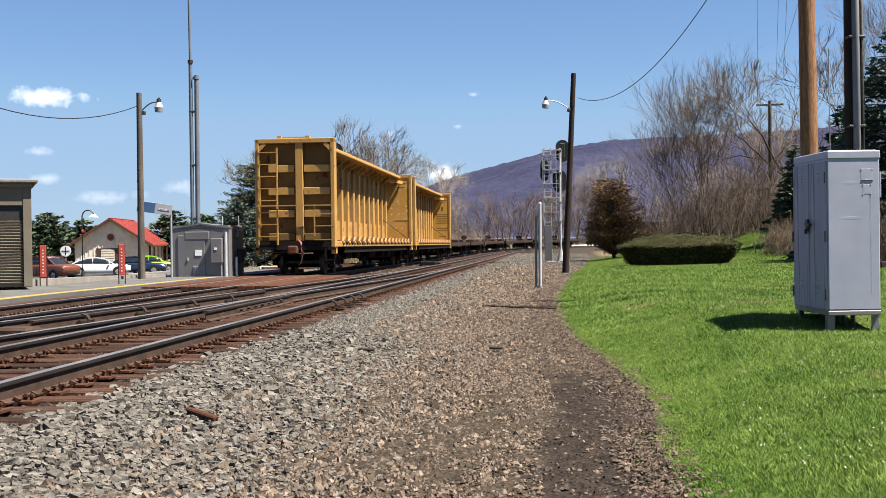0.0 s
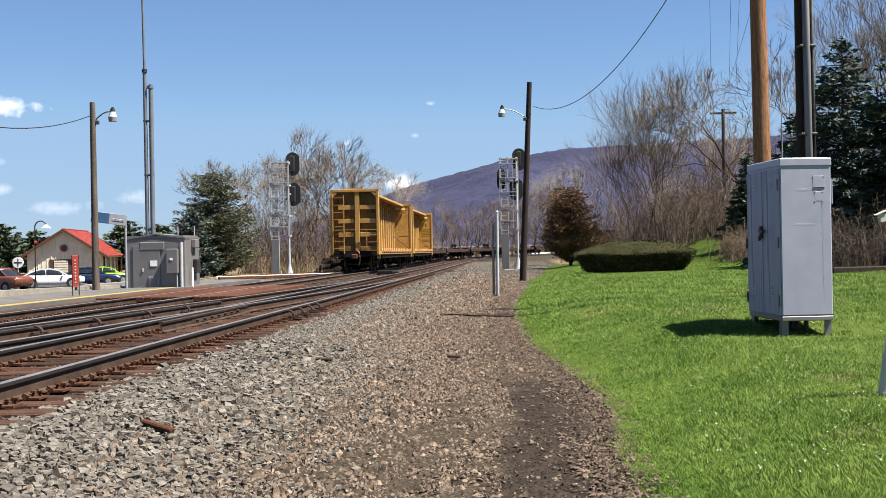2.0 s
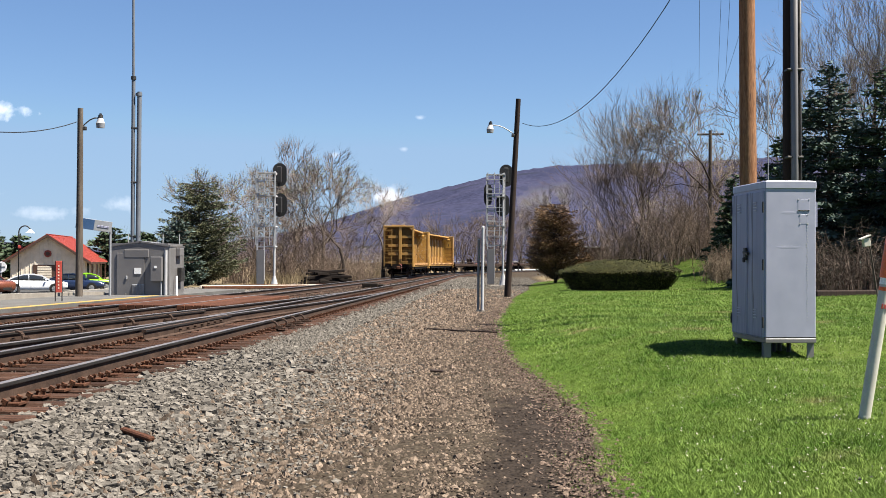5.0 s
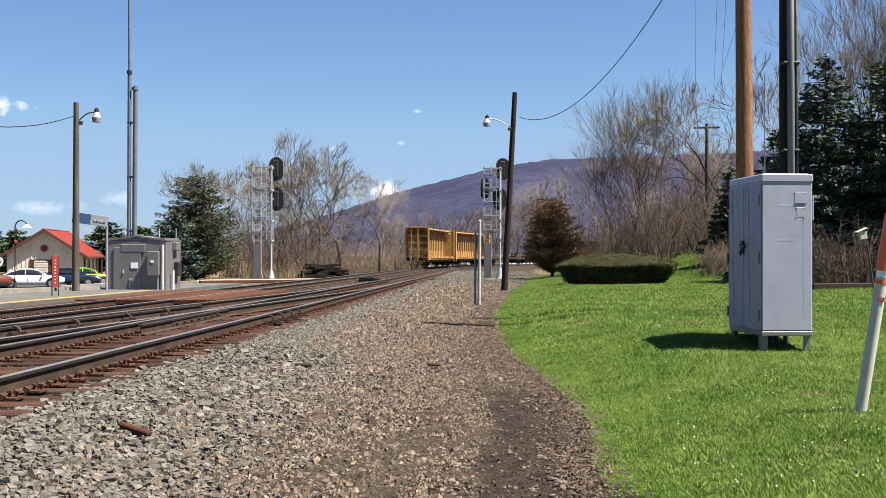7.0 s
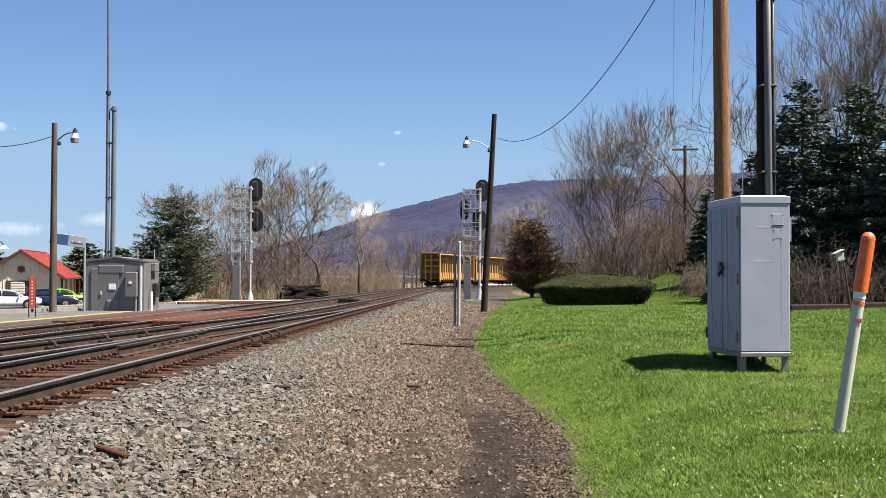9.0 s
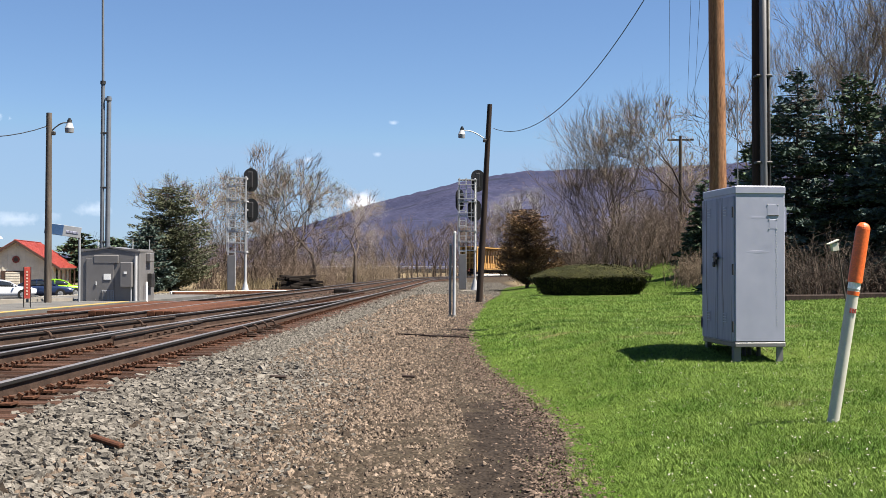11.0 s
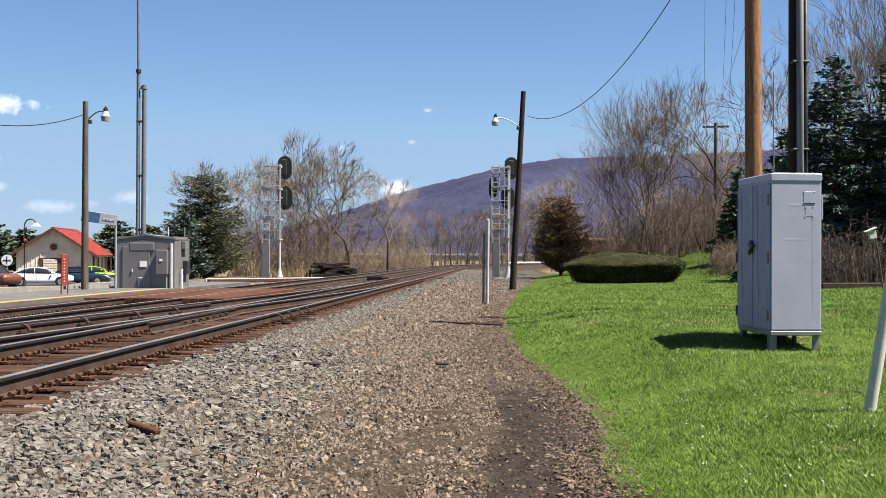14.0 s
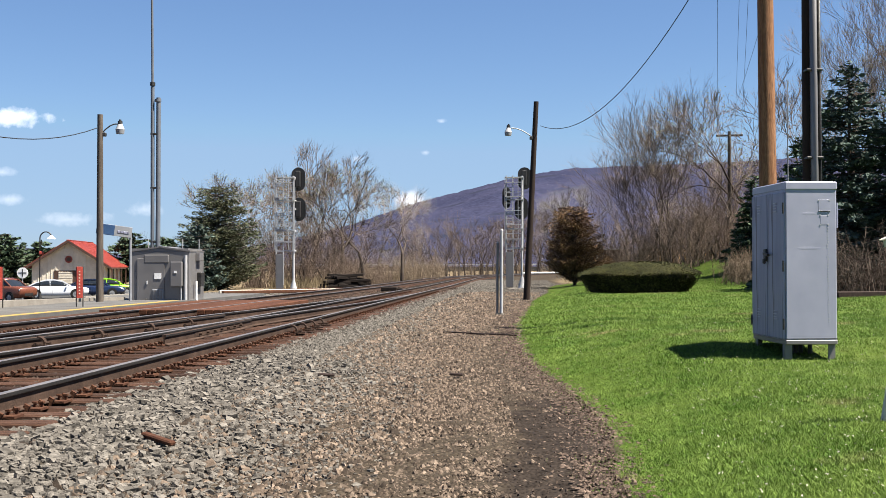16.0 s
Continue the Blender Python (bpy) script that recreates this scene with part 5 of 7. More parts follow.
def platform_signs():
    for x, y, z0 in ((-10.45, 30.4, 0.39), (-8.66, 31.39, 0.39)):
        s = thing("warning_sign", pose(x, y, z0, 0, 0, 8), "tall narrow red platform sign on two grey legs", "sign", "red platform signs")
        part("board", cbox((0, 0, 0.66), (0.155, 0.025, 0.84), 0.006), M["red"], s)
        for j in range(8):
            part("print_bar", cbox((0, -0.016, 0.36 + j * 0.084), (0.035, 0.006, 0.034)), M["siding"], s, "pale print bar")
        for sx in (-0.085, 0.085):
            part("leg", cbox((sx, 0.02, 0.54), (0.028, 0.025, 1.08)), M["steel_dark"], s)
    s = thing("station_sign", pose(-9.30, 37.3, 0.36, 0, 0, 14), "blue and grey station name board on posts, hanging askew", "sign")
    tilt = Matrix.Translation((0.10, 0, 2.26)) @ Matrix.Rotation(radians(8), 4, "Y")
    for nm, c, d, mm, lb in (("board", (0, 0, 0), (1.10, 0.06, 0.34), "aluminium", ""), ("blue_field", (-0.27, -0.036, 0), (0.55, 0.01, 0.33), "blue", "blue end of the board"), ("print_bar", (0.28, -0.036, -0.02), (0.36, 0.01, 0.07), "cabinet_worn_shaded", "pale print bar")):
        part(nm, cbox(c, d, 0.005), M[mm], s, lb).matrix_basis = tilt
    for xx in (-0.32, 0.60):
        part("post", tube(bmesh.new(), (xx, 0.04, 0), (xx, 0.04, 2.3), 0.04, None, 10), M["aluminium"], s)


platform_signs()


# ---- car park and station house ----
def slab(name, x0, y0, x1, y1, z, thick, material, label, category):
    ob = part(name, cbox(((x0 + x1) / 2, (y0 + y1) / 2, z - thick / 2), (x1 - x0, y1 - y0, thick)), material)
    return tagged(ob, label, category, kind="structure")


PARK_Z = -1.05
slab("car_park", -75, 62, -19, 128, PARK_Z, 0.4, M["asphalt"], "grey asphalt car park beyond the platform", "car park")


def sedan(m, paint, label, suv=False, length=4.7):
    """A parked car: body shell by lofted cross-sections, glazing, wheels, lamps."""
    c = thing("parked_car", m, label, "car", "cars parked beyond the platform")
    W = 1.82
    if suv:
        prof = [(-0.5, 0.55, 0.95), (-0.47, 0.35, 1.08), (-0.30, 0.28, 1.12), (-0.1, 0.26, 1.12), (0.2, 0.26, 1.10), (0.44, 0.32, 1.05), (0.5, 0.5, 0.85)]
        roof = [(-0.28, 1.12), (-0.12, 1.60), (0.0, 1.68), (0.22, 1.67), (0.38, 1.58), (0.46, 1.10)]
    else:
        prof = [(-0.5, 0.45, 0.72), (-0.47, 0.30, 0.84), (-0.28, 0.24, 0.93), (0.0, 0.22, 0.94), (0.25, 0.24, 0.97), (0.44, 0.30, 0.98), (0.5, 0.45, 0.88)]
        roof = [(-0.24, 0.92), (-0.10, 1.33), (0.02, 1.44), (0.16, 1.42), (0.30, 1.22), (0.40, 0.98)]
    def loft(nm, stations, section, paint_m, label=""):
        rings = [[(f * length, y, z) for y, z in section(f)] for f in stations]
        n = len(rings[0])
        verts = [v for r in rings for v in r]
        faces = [(i * n + k, i * n + (k + 1) % n, (i + 1) * n + (k + 1) % n, (i + 1) * n + k) for i in range(len(rings) - 1) for k in range(n)]
        faces += [tuple(range(n))[::-1], tuple(range((len(rings) - 1) * n, len(rings) * n))]
        ob = raw(nm, verts, faces, paint_m, c, label, True)
        bm = bmesh.new()
        bm.from_mesh(ob.data)
        bmesh.ops.recalc_face_normals(bm, faces=bm.faces)
        bm.to_mesh(ob.data)
        bm.free()

    pf, plo, phi = (np.array(q) for q in zip(*prof))
    rf, rz = (np.array(q) for q in zip(*roof))

    def soft(f, xs, ys):
        return float(np.mean([np.interp(f + d, xs, ys) for d in (-0.03, -0.015, 0, 0.015, 0.03)]))

    def body_section(f):
        lo, hi = soft(f, pf, plo), soft(f, pf, phi)
        w = W / 2 * (1 - 0.16 * (2 * abs(f)) ** 7)
        side = [(0.90, lo), (0.985, lo + 0.10), (1.0, lo + 0.26), (0.985, hi - 0.16), (0.94, hi - 0.05), (0.82, hi)]
        return [(w * k, z) for k, z in side] + [(-w * k, z) for k, z in side[::-1]]

    def cabin_section(f, lift=0.0, top_only=False):
        belt, z = soft(f, pf, phi) - 0.03, float(np.interp(f, rf, rz)) + lift
        z = max(z, belt + 0.02)
        side = [(0.84, belt), (0.79, belt + 0.5 * (z - belt)), (0.72, z - 0.16 * (z - belt)), (0.60, z - 0.02)]
        if top_only:
            side = [(0.725, z - 0.20 * (z - belt)), (0.70, z - 0.09 * (z - belt)), (0.58, z - 0.012)]
        return [(W / 2 * k, q) for k, q in side] + [(0, z)] + [(-W / 2 * k, q) for k, q in side[::-1]]

    loft("body", np.linspace(-0.5, 0.5, 29), body_section, paint)
    loft("cabin_glass", np.linspace(rf[0], rf[-1], 19), cabin_section, M["glass"])
    loft("roof", np.linspace(rf[1], rf[-2], 13), lambda f: cabin_section(f, 0.02, True), paint)
    for sx in (-1, 1):
        for i in range(len(roof) - 1):
            bm = bmesh.new()
            (f0, z0), (f1, z1) = roof[i], roof[i + 1]
            k0, k1 = (0.80 if z0 < 1.2 else 0.71), (0.80 if z1 < 1.2 else 0.71)
            bar(bm, (f0 * length, sx * W / 2 * k0, z0), (f1 * length, sx * W / 2 * k1, z1), 0.07, 0.07)
            part("pillar", bm, paint, c)
        bm = bmesh.new()
        bar(bm, (0.08 * length, sx * W / 2 * 0.80, 0.95), (0.09 * length, sx * W / 2 * 0.71, roof[2][1]), 0.06, 0.06)
        part("pillar", bm, paint, c)
        for fy in (-0.30, 0.29):
            w = new("wheel")
            w.parent = c
            w.matrix_basis = Matrix.Translation((fy * length, sx * (W / 2 - 0.09), 0.33))
            part("wheel_arch", tube(bmesh.new(), (0, sx * 0.02, 0.03), (0, sx * 0.094, 0.03), 0.39, None, 22), M["tyre"], w)
            part("tyre", tube(bmesh.new(), (0, -0.11, 0), (0, 0.11, 0), 0.33, None, 22), M["tyre"], w)
            bm = tube(bmesh.new(), (0, sx * 0.10, 0), (0, sx * 0.118, 0), 0.21, None, 16)
            for q in range(5):
                an = q * 1.2566
                box(bm, (0.12 * math.cos(an), sx * 0.125, 0.12 * math.sin(an)), (0.05, 0.02, 0.18), Matrix.Rotation(-an + math.pi / 2, 4, "Y"))
            part("rim", bm, M["aluminium"], w)
        z = 0.66 if not suv else 0.86
        part("headlight", cbox((-0.472 * length, sx * 0.66, z), (0.16, 0.30, 0.14), 0.04), M["aluminium"], c)
        part("tail_light", cbox((0.488 * length, sx * 0.66, z + 0.1), (0.10, 0.26, 0.14), 0.03), M["red"], c)
        part("mirror", cbox((-0.17 * length, sx * (W / 2 + 0.06), 1.0 if not suv else 1.18), (0.12, 0.18, 0.12), 0.03), paint, c)
        part("door_seam", cbox((0.05 * length, sx * (W / 2 + 0.002), 0.62), (0.012, 0.012, 0.55)), M["tyre"], c)
    part("grille", cbox((-0.497 * length, 0, 0.55), (0.03, 0.8, 0.2), 0.02), M["tyre"], c)
    return c


car_paint = {
    "brown": mat("copper_brown_car_paint", (0.145, 0.050, 0.030), (0.17, 0.058, 0.035), 2, 0.25, 0.3, bump=0),
    "white": mat("white_car_paint", (0.52, 0.54, 0.57), (0.55, 0.57, 0.60), 2, 0.25, bump=0),
    "navy": mat("navy_car_paint", (0.012, 0.022, 0.055), (0.015, 0.026, 0.065), 2, 0.22, 0.2, bump=0),
    "green": mat("lime_green_car_paint", (0.25, 0.55, 0.02), (0.28, 0.60, 0.03), 2, 0.3, bump=0),
}
sedan(pose(-28.0, 82.6, PARK_Z, 0, 0, 152), car_paint["brown"], "copper brown sport utility car parked beyond the platform", True, 4.6)
sedan(pose(-27.0, 91.2, PARK_Z, 0, 0, 196), car_paint["white"], "white sedan parked in the car park", False, 4.9)
sedan(pose(-24.9, 94.7, PARK_Z, 0, 0, 190), car_paint["navy"], "dark navy saloon parked in the car park", False, 4.7)
sedan(pose(-24.6, 98.4, PARK_Z, 0, 0, 200), car_paint["green"], "bright lime green hatchback in the car park", False, 4.2)


def station_house():
    h = thing("station_house", pose(-37.4, 131.2, PARK_Z, 0, 0, 5), "small cream board-sided station house with a red metal gable roof", "house")
    W, D, E, P = 8.0, 14.0, 2.65, 5.30
    bm = cbox((0, D / 2, E / 2), (W, D, E))
    v = [bm.verts.new(p) for p in ((-W / 2, 0, E), (W / 2, 0, E), (0, 0, P - 0.15), (-W / 2, D, E), (W / 2, D, E), (0, D, P - 0.15))]
    bm.faces.new((v[0], v[1], v[2]))
    bm.faces.new((v[4], v[3], v[5]))
    part("wall", bm, M["siding"], h)
    for k in range(17):
        xx = -W / 2 + 0.22 + k * (W - 0.44) / 16
        top = E + (P - 0.3 - E) * (1 - abs(xx) / (W / 2))
        if abs(xx + 0.1) < 1.5:
            part("batten", cbox((xx, -0.02, (2.1 + top) / 2), (0.06, 0.05, top - 2.1)), M["siding"], h)
        else:
            part("batten", cbox((xx, -0.02, top / 2), (0.06, 0.05, top)), M["siding"], h)
    roof = new("roof")
    roof.parent = h
    for sx in (-1, 1):
        run, rise = W / 2 + 0.75, P - E + 0.42
        ang = math.atan2(rise, run)
        m = Matrix.Rotation(sx * ang, 4, "Y")
        part("slope", cbox((sx * run / 2, D / 2, P - rise / 2 + 0.06), (math.hypot(run, rise), D + 1.2, 0.12), 0, m), M["roof_red"], roof)
        for k in range(18):
            part("seam", cbox((sx * run / 2, -0.5 + k * (D + 1.0) / 17, P - rise / 2 + 0.14), (math.hypot(run, rise), 0.05, 0.05), 0, m), M["roof_red"], roof)
        part("barge_board", cbox((sx * run / 2, -0.60, P - rise / 2 - 0.04), (math.hypot(run, rise), 0.06, 0.24), 0, m), M["trim"], roof, "brown barge board")
    part("ridge_cap", cbox((0, D / 2, P + 0.12), (0.3, D + 1.2, 0.08), 0.02), M["roof_red"], roof)
    d = part("door", cbox((-0.1, -0.03, 1.0), (3.0, 0.06, 2.0)), M["trim"], h, "wide brown framed doorway")
    part("shutter", cbox((-0.35, -0.07, 0.95), (1.5, 0.04, 1.8), 0.01), M["siding"], d, "pale roll-up shutter")
    for k in range(6):
        part("slat", cbox((-0.35, -0.095, 0.3 + k * 0.28), (1.5, 0.02, 0.03)), M["concrete"], d)
    bm = tube(bmesh.new(), (0, -0.10, 3.25), (0, -0.05, 3.25), 0.42, None, 8)
    part("emblem", bm, M["roof_red"], h, "plain reddish round emblem plate")
    part("emblem_centre", tube(bmesh.new(), (0, -0.12, 3.25), (0, -0.10, 3.25), 0.25, None, 8), M["trim"], h)
    for k in range(4):
        w = part("window", cbox((W / 2 + 0.02, 2.0 + k * 3.1, 1.5), (0.06, 1.1, 1.3)), M["glass"], h)
        part("frame", cbox((W / 2 + 0.03, 2.0 + k * 3.1, 2.2), (0.10, 1.3, 0.12)), M["trim"], w)
    part("porch_beam", cbox((W / 2 + 0.7, D / 2, E - 0.42), (0.12, D + 1, 0.18)), M["trim"], h)
    for k in range(5):
        part("porch_post", cbox((W / 2 + 0.7, 0.2 + k * D / 4.1, (E - 0.5) / 2), (0.14, 0.14, E - 0.5)), M["trim"], h)


station_house()


def gooseneck(x, y, h, side=1):
    p = thing("car_park_lamp", pose(x, y, PARK_Z), "dark gooseneck car park lamp with a white shade", "street lamp", "car park lamps")
    pts = [(0, 0, 0), (0, 0, h - 0.5)] + [(side * 0.45 * (1 - math.cos(f)), 0, h - 0.5 + 0.5 * math.sin(f)) for f in np.linspace(0.3, 2.7, 8)]
    pipe("stem", pts, 0.05, M["steel_dark"], p)
    ex, _, ez = pts[-1]
    part("shade", tube(bmesh.new(), (ex, 0, ez - 0.25), (ex, 0, ez), 0.36, 0.08, 16), M["white"], p, "white bell shade")
    part("base", tube(bmesh.new(), (0, 0, 0), (0, 0, 0.5), 0.16, 0.10, 10), M["steel_dark"], p)
    bm = cbox((0.1, 0, h - 1.6), (0.3, 0.3, 0.25), 0.06)
    part("basket", bm, M["red"], p, "small red fitting")


gooseneck(-27.3, 88.2, 5.1)
gooseneck(-17.9, 103.0, 5.4, -1)
r = thing("round_sign", pose(-29.0, 89.5, PARK_Z), "round white traffic sign on a post", "sign")
part("post", tube(bmesh.new(), (0, 0, 0), (0, 0, 2.0), 0.03, None, 8), M["galv"], r)
part("disc", tube(bmesh.new(), (0, -0.04, 2.0), (0, 0, 2.0), 0.42, None, 20), M["white"], r)
part("mark", cbox((0, -0.05, 2.0), (0.6, 0.01, 0.07)), M["black"], r)
part("mark", cbox((0, -0.05, 2.0), (0.07, 0.01, 0.6)), M["black"], r)


# ---- crossing planks ----
def crossing():
    c = thing("plank_crossing", Matrix(), "worn brown timber and rubber track crossing by the platform", "crossing", kind="structure")
    s0, s1 = 30.0, 40.0
    for u0, u1 in ((-1.70, -0.86), (-0.66, 0.66), (0.84, 1.95)):
        n = max(2, round((u1 - u0) / 0.22))
        for i in range(n):
            u = u0 + (i + 0.5) * (u1 - u0) / n
            for sa, sb in ((s0, (s0 + s1) / 2), ((s0 + s1) / 2, s1)):
                x, y, a = on_track((sa + sb) / 2, u)
                z = float(rail_z((sa + sb) / 2))
                p = part("plank", cbox((0, 0, 0), ((u1 - u0) / n - 0.015, sb - sa - 0.02, 0.12), 0.008), M["plank"], c)
                p.matrix_basis = Matrix.Translation((x, y, z - 0.065)) @ Matrix.Rotation(-a, 4, "Z") @ Matrix.Rotation(math.atan2(float(rail_z(sb) - rail_z(sa)), sb - sa), 4, "X")


crossing()


# ---- birdhouse, landscape timber, wood scraps ----
b = thing("birdhouse_post", Matrix.Translation((14.6, 33.5, gz(14.6, 33.5) - 0.05)) @ Matrix.Rotation(radians(-9), 4, "Y") @ Matrix.Scale(0.78, 4), "small pale birdhouse on a thin leaning post", "birdhouse")
part("post", tube(bmesh.new(), (0, 0, 0), (0, 0, 2.3), 0.035, None, 8), M["pole_old"], b)
part("house", cbox((-0.12, -0.02, 2.2), (0.26, 0.2, 0.30), 0.01), M["ivory"], b)
part("roof", cbox((-0.16, -0.02, 2.40), (0.44, 0.28, 0.04), 0.0, Matrix.Rotation(radians(-14), 4, "Y")), M["ivory"], b)
for i in range(4):
    x, y = 13.4 + 2.35 * i, 35.35 + 0.55 * i
    t = thing("landscape_timber", pose(x + 1.1, y + 0.2, gz(x + 1.1, y + 0.2) + 0.05, 0, 0, 13), "dark weathered landscape timber edging the planting bed", "timber", "landscape timbers of the bed")
    part("beam", cbox((0, 0, 0), (2.3, 0.18, 0.24), 0.03), M["pole_dark"], t)
for x, y, l, w, rz, mm in ((-1.80, 8.6, 0.44, 0.055, -50, "plank"), (-0.92, 14.1, 0.2, 0.08, -4, "pole_dark"), (0.68, 14.7, 0.17, 0.06, -4, "pole_dark")):
    t = thing("wood_scrap", pose(x, y, gz(x, y) + (0.085 if l > 0.3 else 0.075), 4, 3, rz), "weathered scrap of broken wood lying on the gravel", "wood scrap", "wood scraps on the gravel")
    part("wood", cbox((0, 0, -0.02), (l, w, 0.035 if l > 0.3 else 0.03), 0.01), M[mm], t)
pts = [(0.84 + 1.4 * f, 23.9 - 1.2 * f + 0.08 * math.sin(9 * f), float(ground_z(0.84 + 1.4 * f, 23.9 - 1.2 * f)) + 0.03) for f in np.linspace(0, 1, 14)]
tagged(pipe("fallen_branch", pts, 0.018, M["pole_dark"]), "thin dark branch lying across the path", "branch")


# ---- far ridge ----
def mountain():
    az = np.radians(np.linspace(-60, 75, 640))
    prof_a = [-60, -30, -21, -12, -9.4, -6.2, -3.2, -1.5, 0.7, 2.4, 4.9, 6.9, 8.6, 11.6, 16, 20, 30, 50, 75]
    prof_e = [0.8, 1.1, 1.15, 0.4, 0.62, 1.15, 1.85, 2.38, 3.1, 3.54, 4.18, 4.57, 4.78, 4.84, 4.95, 5.1, 4.6, 3.0, 1.5]
    el = np.interp(np.degrees(az), prof_a, prof_e)
    rows = 30
    verts = []
    g = np.random.default_rng(2)
    for j in range(rows):
        f = j / (rows - 1)
        dist = 900 + 1500 * f
        for i, a in enumerate(az):
            top = 2400 * math.tan(radians(el[i]))
            h = top * (f ** 1.15)
            n = noise.noise(Vector((math.degrees(a) * 0.35, f * 5, 1.3))) * 0.10 + noise.noise(Vector((math.degrees(a) * 1.4, f * 16, 4.3))) * 0.012
            hh = h * (1 + n * (1 - f ** 4)) - 8 * (1 - f) + (g.random() - 0.5) * (2.6 if j == rows - 1 else 1.0 if f > 0.02 else 0)
            verts.append((dist * math.sin(a), dist * math.cos(a), hh))
    n = len(az)
    faces = [(j * n + i, j * n + i + 1, (j + 1) * n + i + 1, (j + 1) * n + i) for j in range(rows - 1) for i in range(n - 1)]
    base = len(verts)
    for i, a in enumerate(az):
        verts.append((3200 * math.sin(a), 3200 * math.cos(a), -10))
    faces += [((rows - 1) * n + i, (rows - 1) * n + i + 1, base + i + 1, base + i) for i in range(n - 1)]
    # aerial haze over the forest is put into the base colour as blue
    m = mat("hazed_bare_forest_hillside", (0.023, 0.026, 0.050), (0.037, 0.038, 0.067), 0.006, 0.95, bump=0.0, fine=0.11, spot=((0.022, 0.025, 0.041), 0.012, 0.58), spec=0.0, grainy=0.36)
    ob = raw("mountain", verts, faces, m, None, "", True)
    tagged(ob, "long wooded ridge in bare spring forest, haze blue put into its colour", "mountain", kind="structure")


mountain()


# ---- distant road with a passing car ----
ROAD_Y, ROAD_Z = 372.0, 0.9
road = part("far_road", cbox((0, ROAD_Y, ROAD_Z - 0.7), (700, 9, 1.4)), M["asphalt"])
tagged(road, "distant raised highway beyond the field", "road", kind="structure")
rail_g = thing("highway_barrier", Matrix.Translation((0, ROAD_Y - 4.2, ROAD_Z)), "pale steel crash barrier along the distant highway", "barrier")
part("beam", cbox((0, 0, 0.62), (500, 0.08, 0.34), 0.02), M["galv"], rail_g)
for k in range(100):
    part("post", cbox((-248 + 5 * k, 0.08, 0.3), (0.12, 0.1, 0.62)), M["galv"], rail_g)
far_car = sedan(Matrix.Translation((-36, ROAD_Y + 1.5, ROAD_Z)), car_paint["white"], "small white car driving along the distant highway", False, 4.7)
far_car["group"] = "cars on the highway"


def insect():
    """A flying insect that rises from the lawn and crosses the sky once."""
    b = thing("flying_insect", pose(2.6, 6.2, 0.3), "small dark flying insect crossing the sky", "insect")
    bm = bmesh.new()
    r = bmesh.ops.create_icosphere(bm, subdivisions=2, radius=0.006)
    bmesh.ops.transform(bm, matrix=Matrix.Diagonal((2.0, 0.8, 0.8, 1)), verts=r["verts"])
    part("body", bm, M["black"], b)
    for sy in (-1, 1):
        part("wing", cbox((0.0, sy * 0.011, 0.005), (0.009, 0.018, 0.001), 0, Matrix.Rotation(radians(sy * 25), 4, "X")), M["steel_dark"], b)
    return b


bug = insect()
BUG_A, BUG_B = (0.461, 2.964, 1.952), (0.202, 2.993, 2.189)


# ---- beyond the bend: shed and pale barrier ----
sx_, sy_ = 22.8, 128.0
shed = thing("shed", pose(sx_, sy_, gz(sx_, sy_), 0, 0, -8), "small dark brown trackside shed with a pale roof edge", "shed")
part("wall", cbox((0, 1.5, 1.65), (3.8, 3.0, 3.3)), M["trim"], shed)
part("roof", cbox((0, 1.5, 3.38), (4.3, 3.6, 0.16), 0.02), M["concrete"], shed, "pale flat roof edge")
for dx in (-1.7, -1.1):
    part("porch_post", cbox((dx, -0.12, 1.6), (0.16, 0.12, 3.2)), M["siding"], shed)
part("door", cbox((0.7, -0.02, 1.05), (0.95, 0.05, 2.1)), M["pole_dark"], shed)
for k in range(5):
    s = 214 + 5.2 * k
    x, y, a = on_track(s, -7.0)
    b = thing("barrier_block", Matrix.Translation((x, y, gz(x, y))) @ Matrix.Rotation(-a, 4, "Z"), "pale concrete barrier block beyond the bend", "barrier", "concrete barriers beyond the bend")
    part("block", cbox((0, 0, 0.20), (0.4, 4.9, 0.42), 0.06), M["white"], b)


# ---- trees ----
def seg_mesh(segs, sides):
    """Tapered prisms for an array of p0, p1, r0, r1."""
    s = np.array(segs, float)
    if not len(s):
        return [], []
    p0, p1, r0, r1 = s[:, 0:3], s[:, 3:6], s[:, 6], s[:, 7]
    d = p1 - p0
    d /= np.linalg.norm(d, axis=1)[:, None] + 1e-9
    ref = np.where(np.abs(d[:, 2:3]) > 0.9, np.array([[1.0, 0, 0]]), np.array([[0, 0, 1.0]]))
    a = np.cross(d, ref)
    a /= np.linalg.norm(a, axis=1)[:, None]
    b = np.cross(d, a)
    rings = []
    for p, r in ((p0, r0), (p1, r1)):
        for k in range(sides):
            t = 2 * math.pi * k / sides
            rings.append(p + (a * math.cos(t) + b * math.sin(t)) * r[:, None])
    v = np.stack(rings, 1).reshape(-1, 3)
    base = np.arange(len(s))[:, None] * 2 * sides
    f = np.concatenate([np.stack([base[:, 0] + k, base[:, 0] + (k + 1) % sides, base[:, 0] + sides + (k + 1) % sides, base[:, 0] + sides + k], 1) for k in range(sides)])
    return v, f


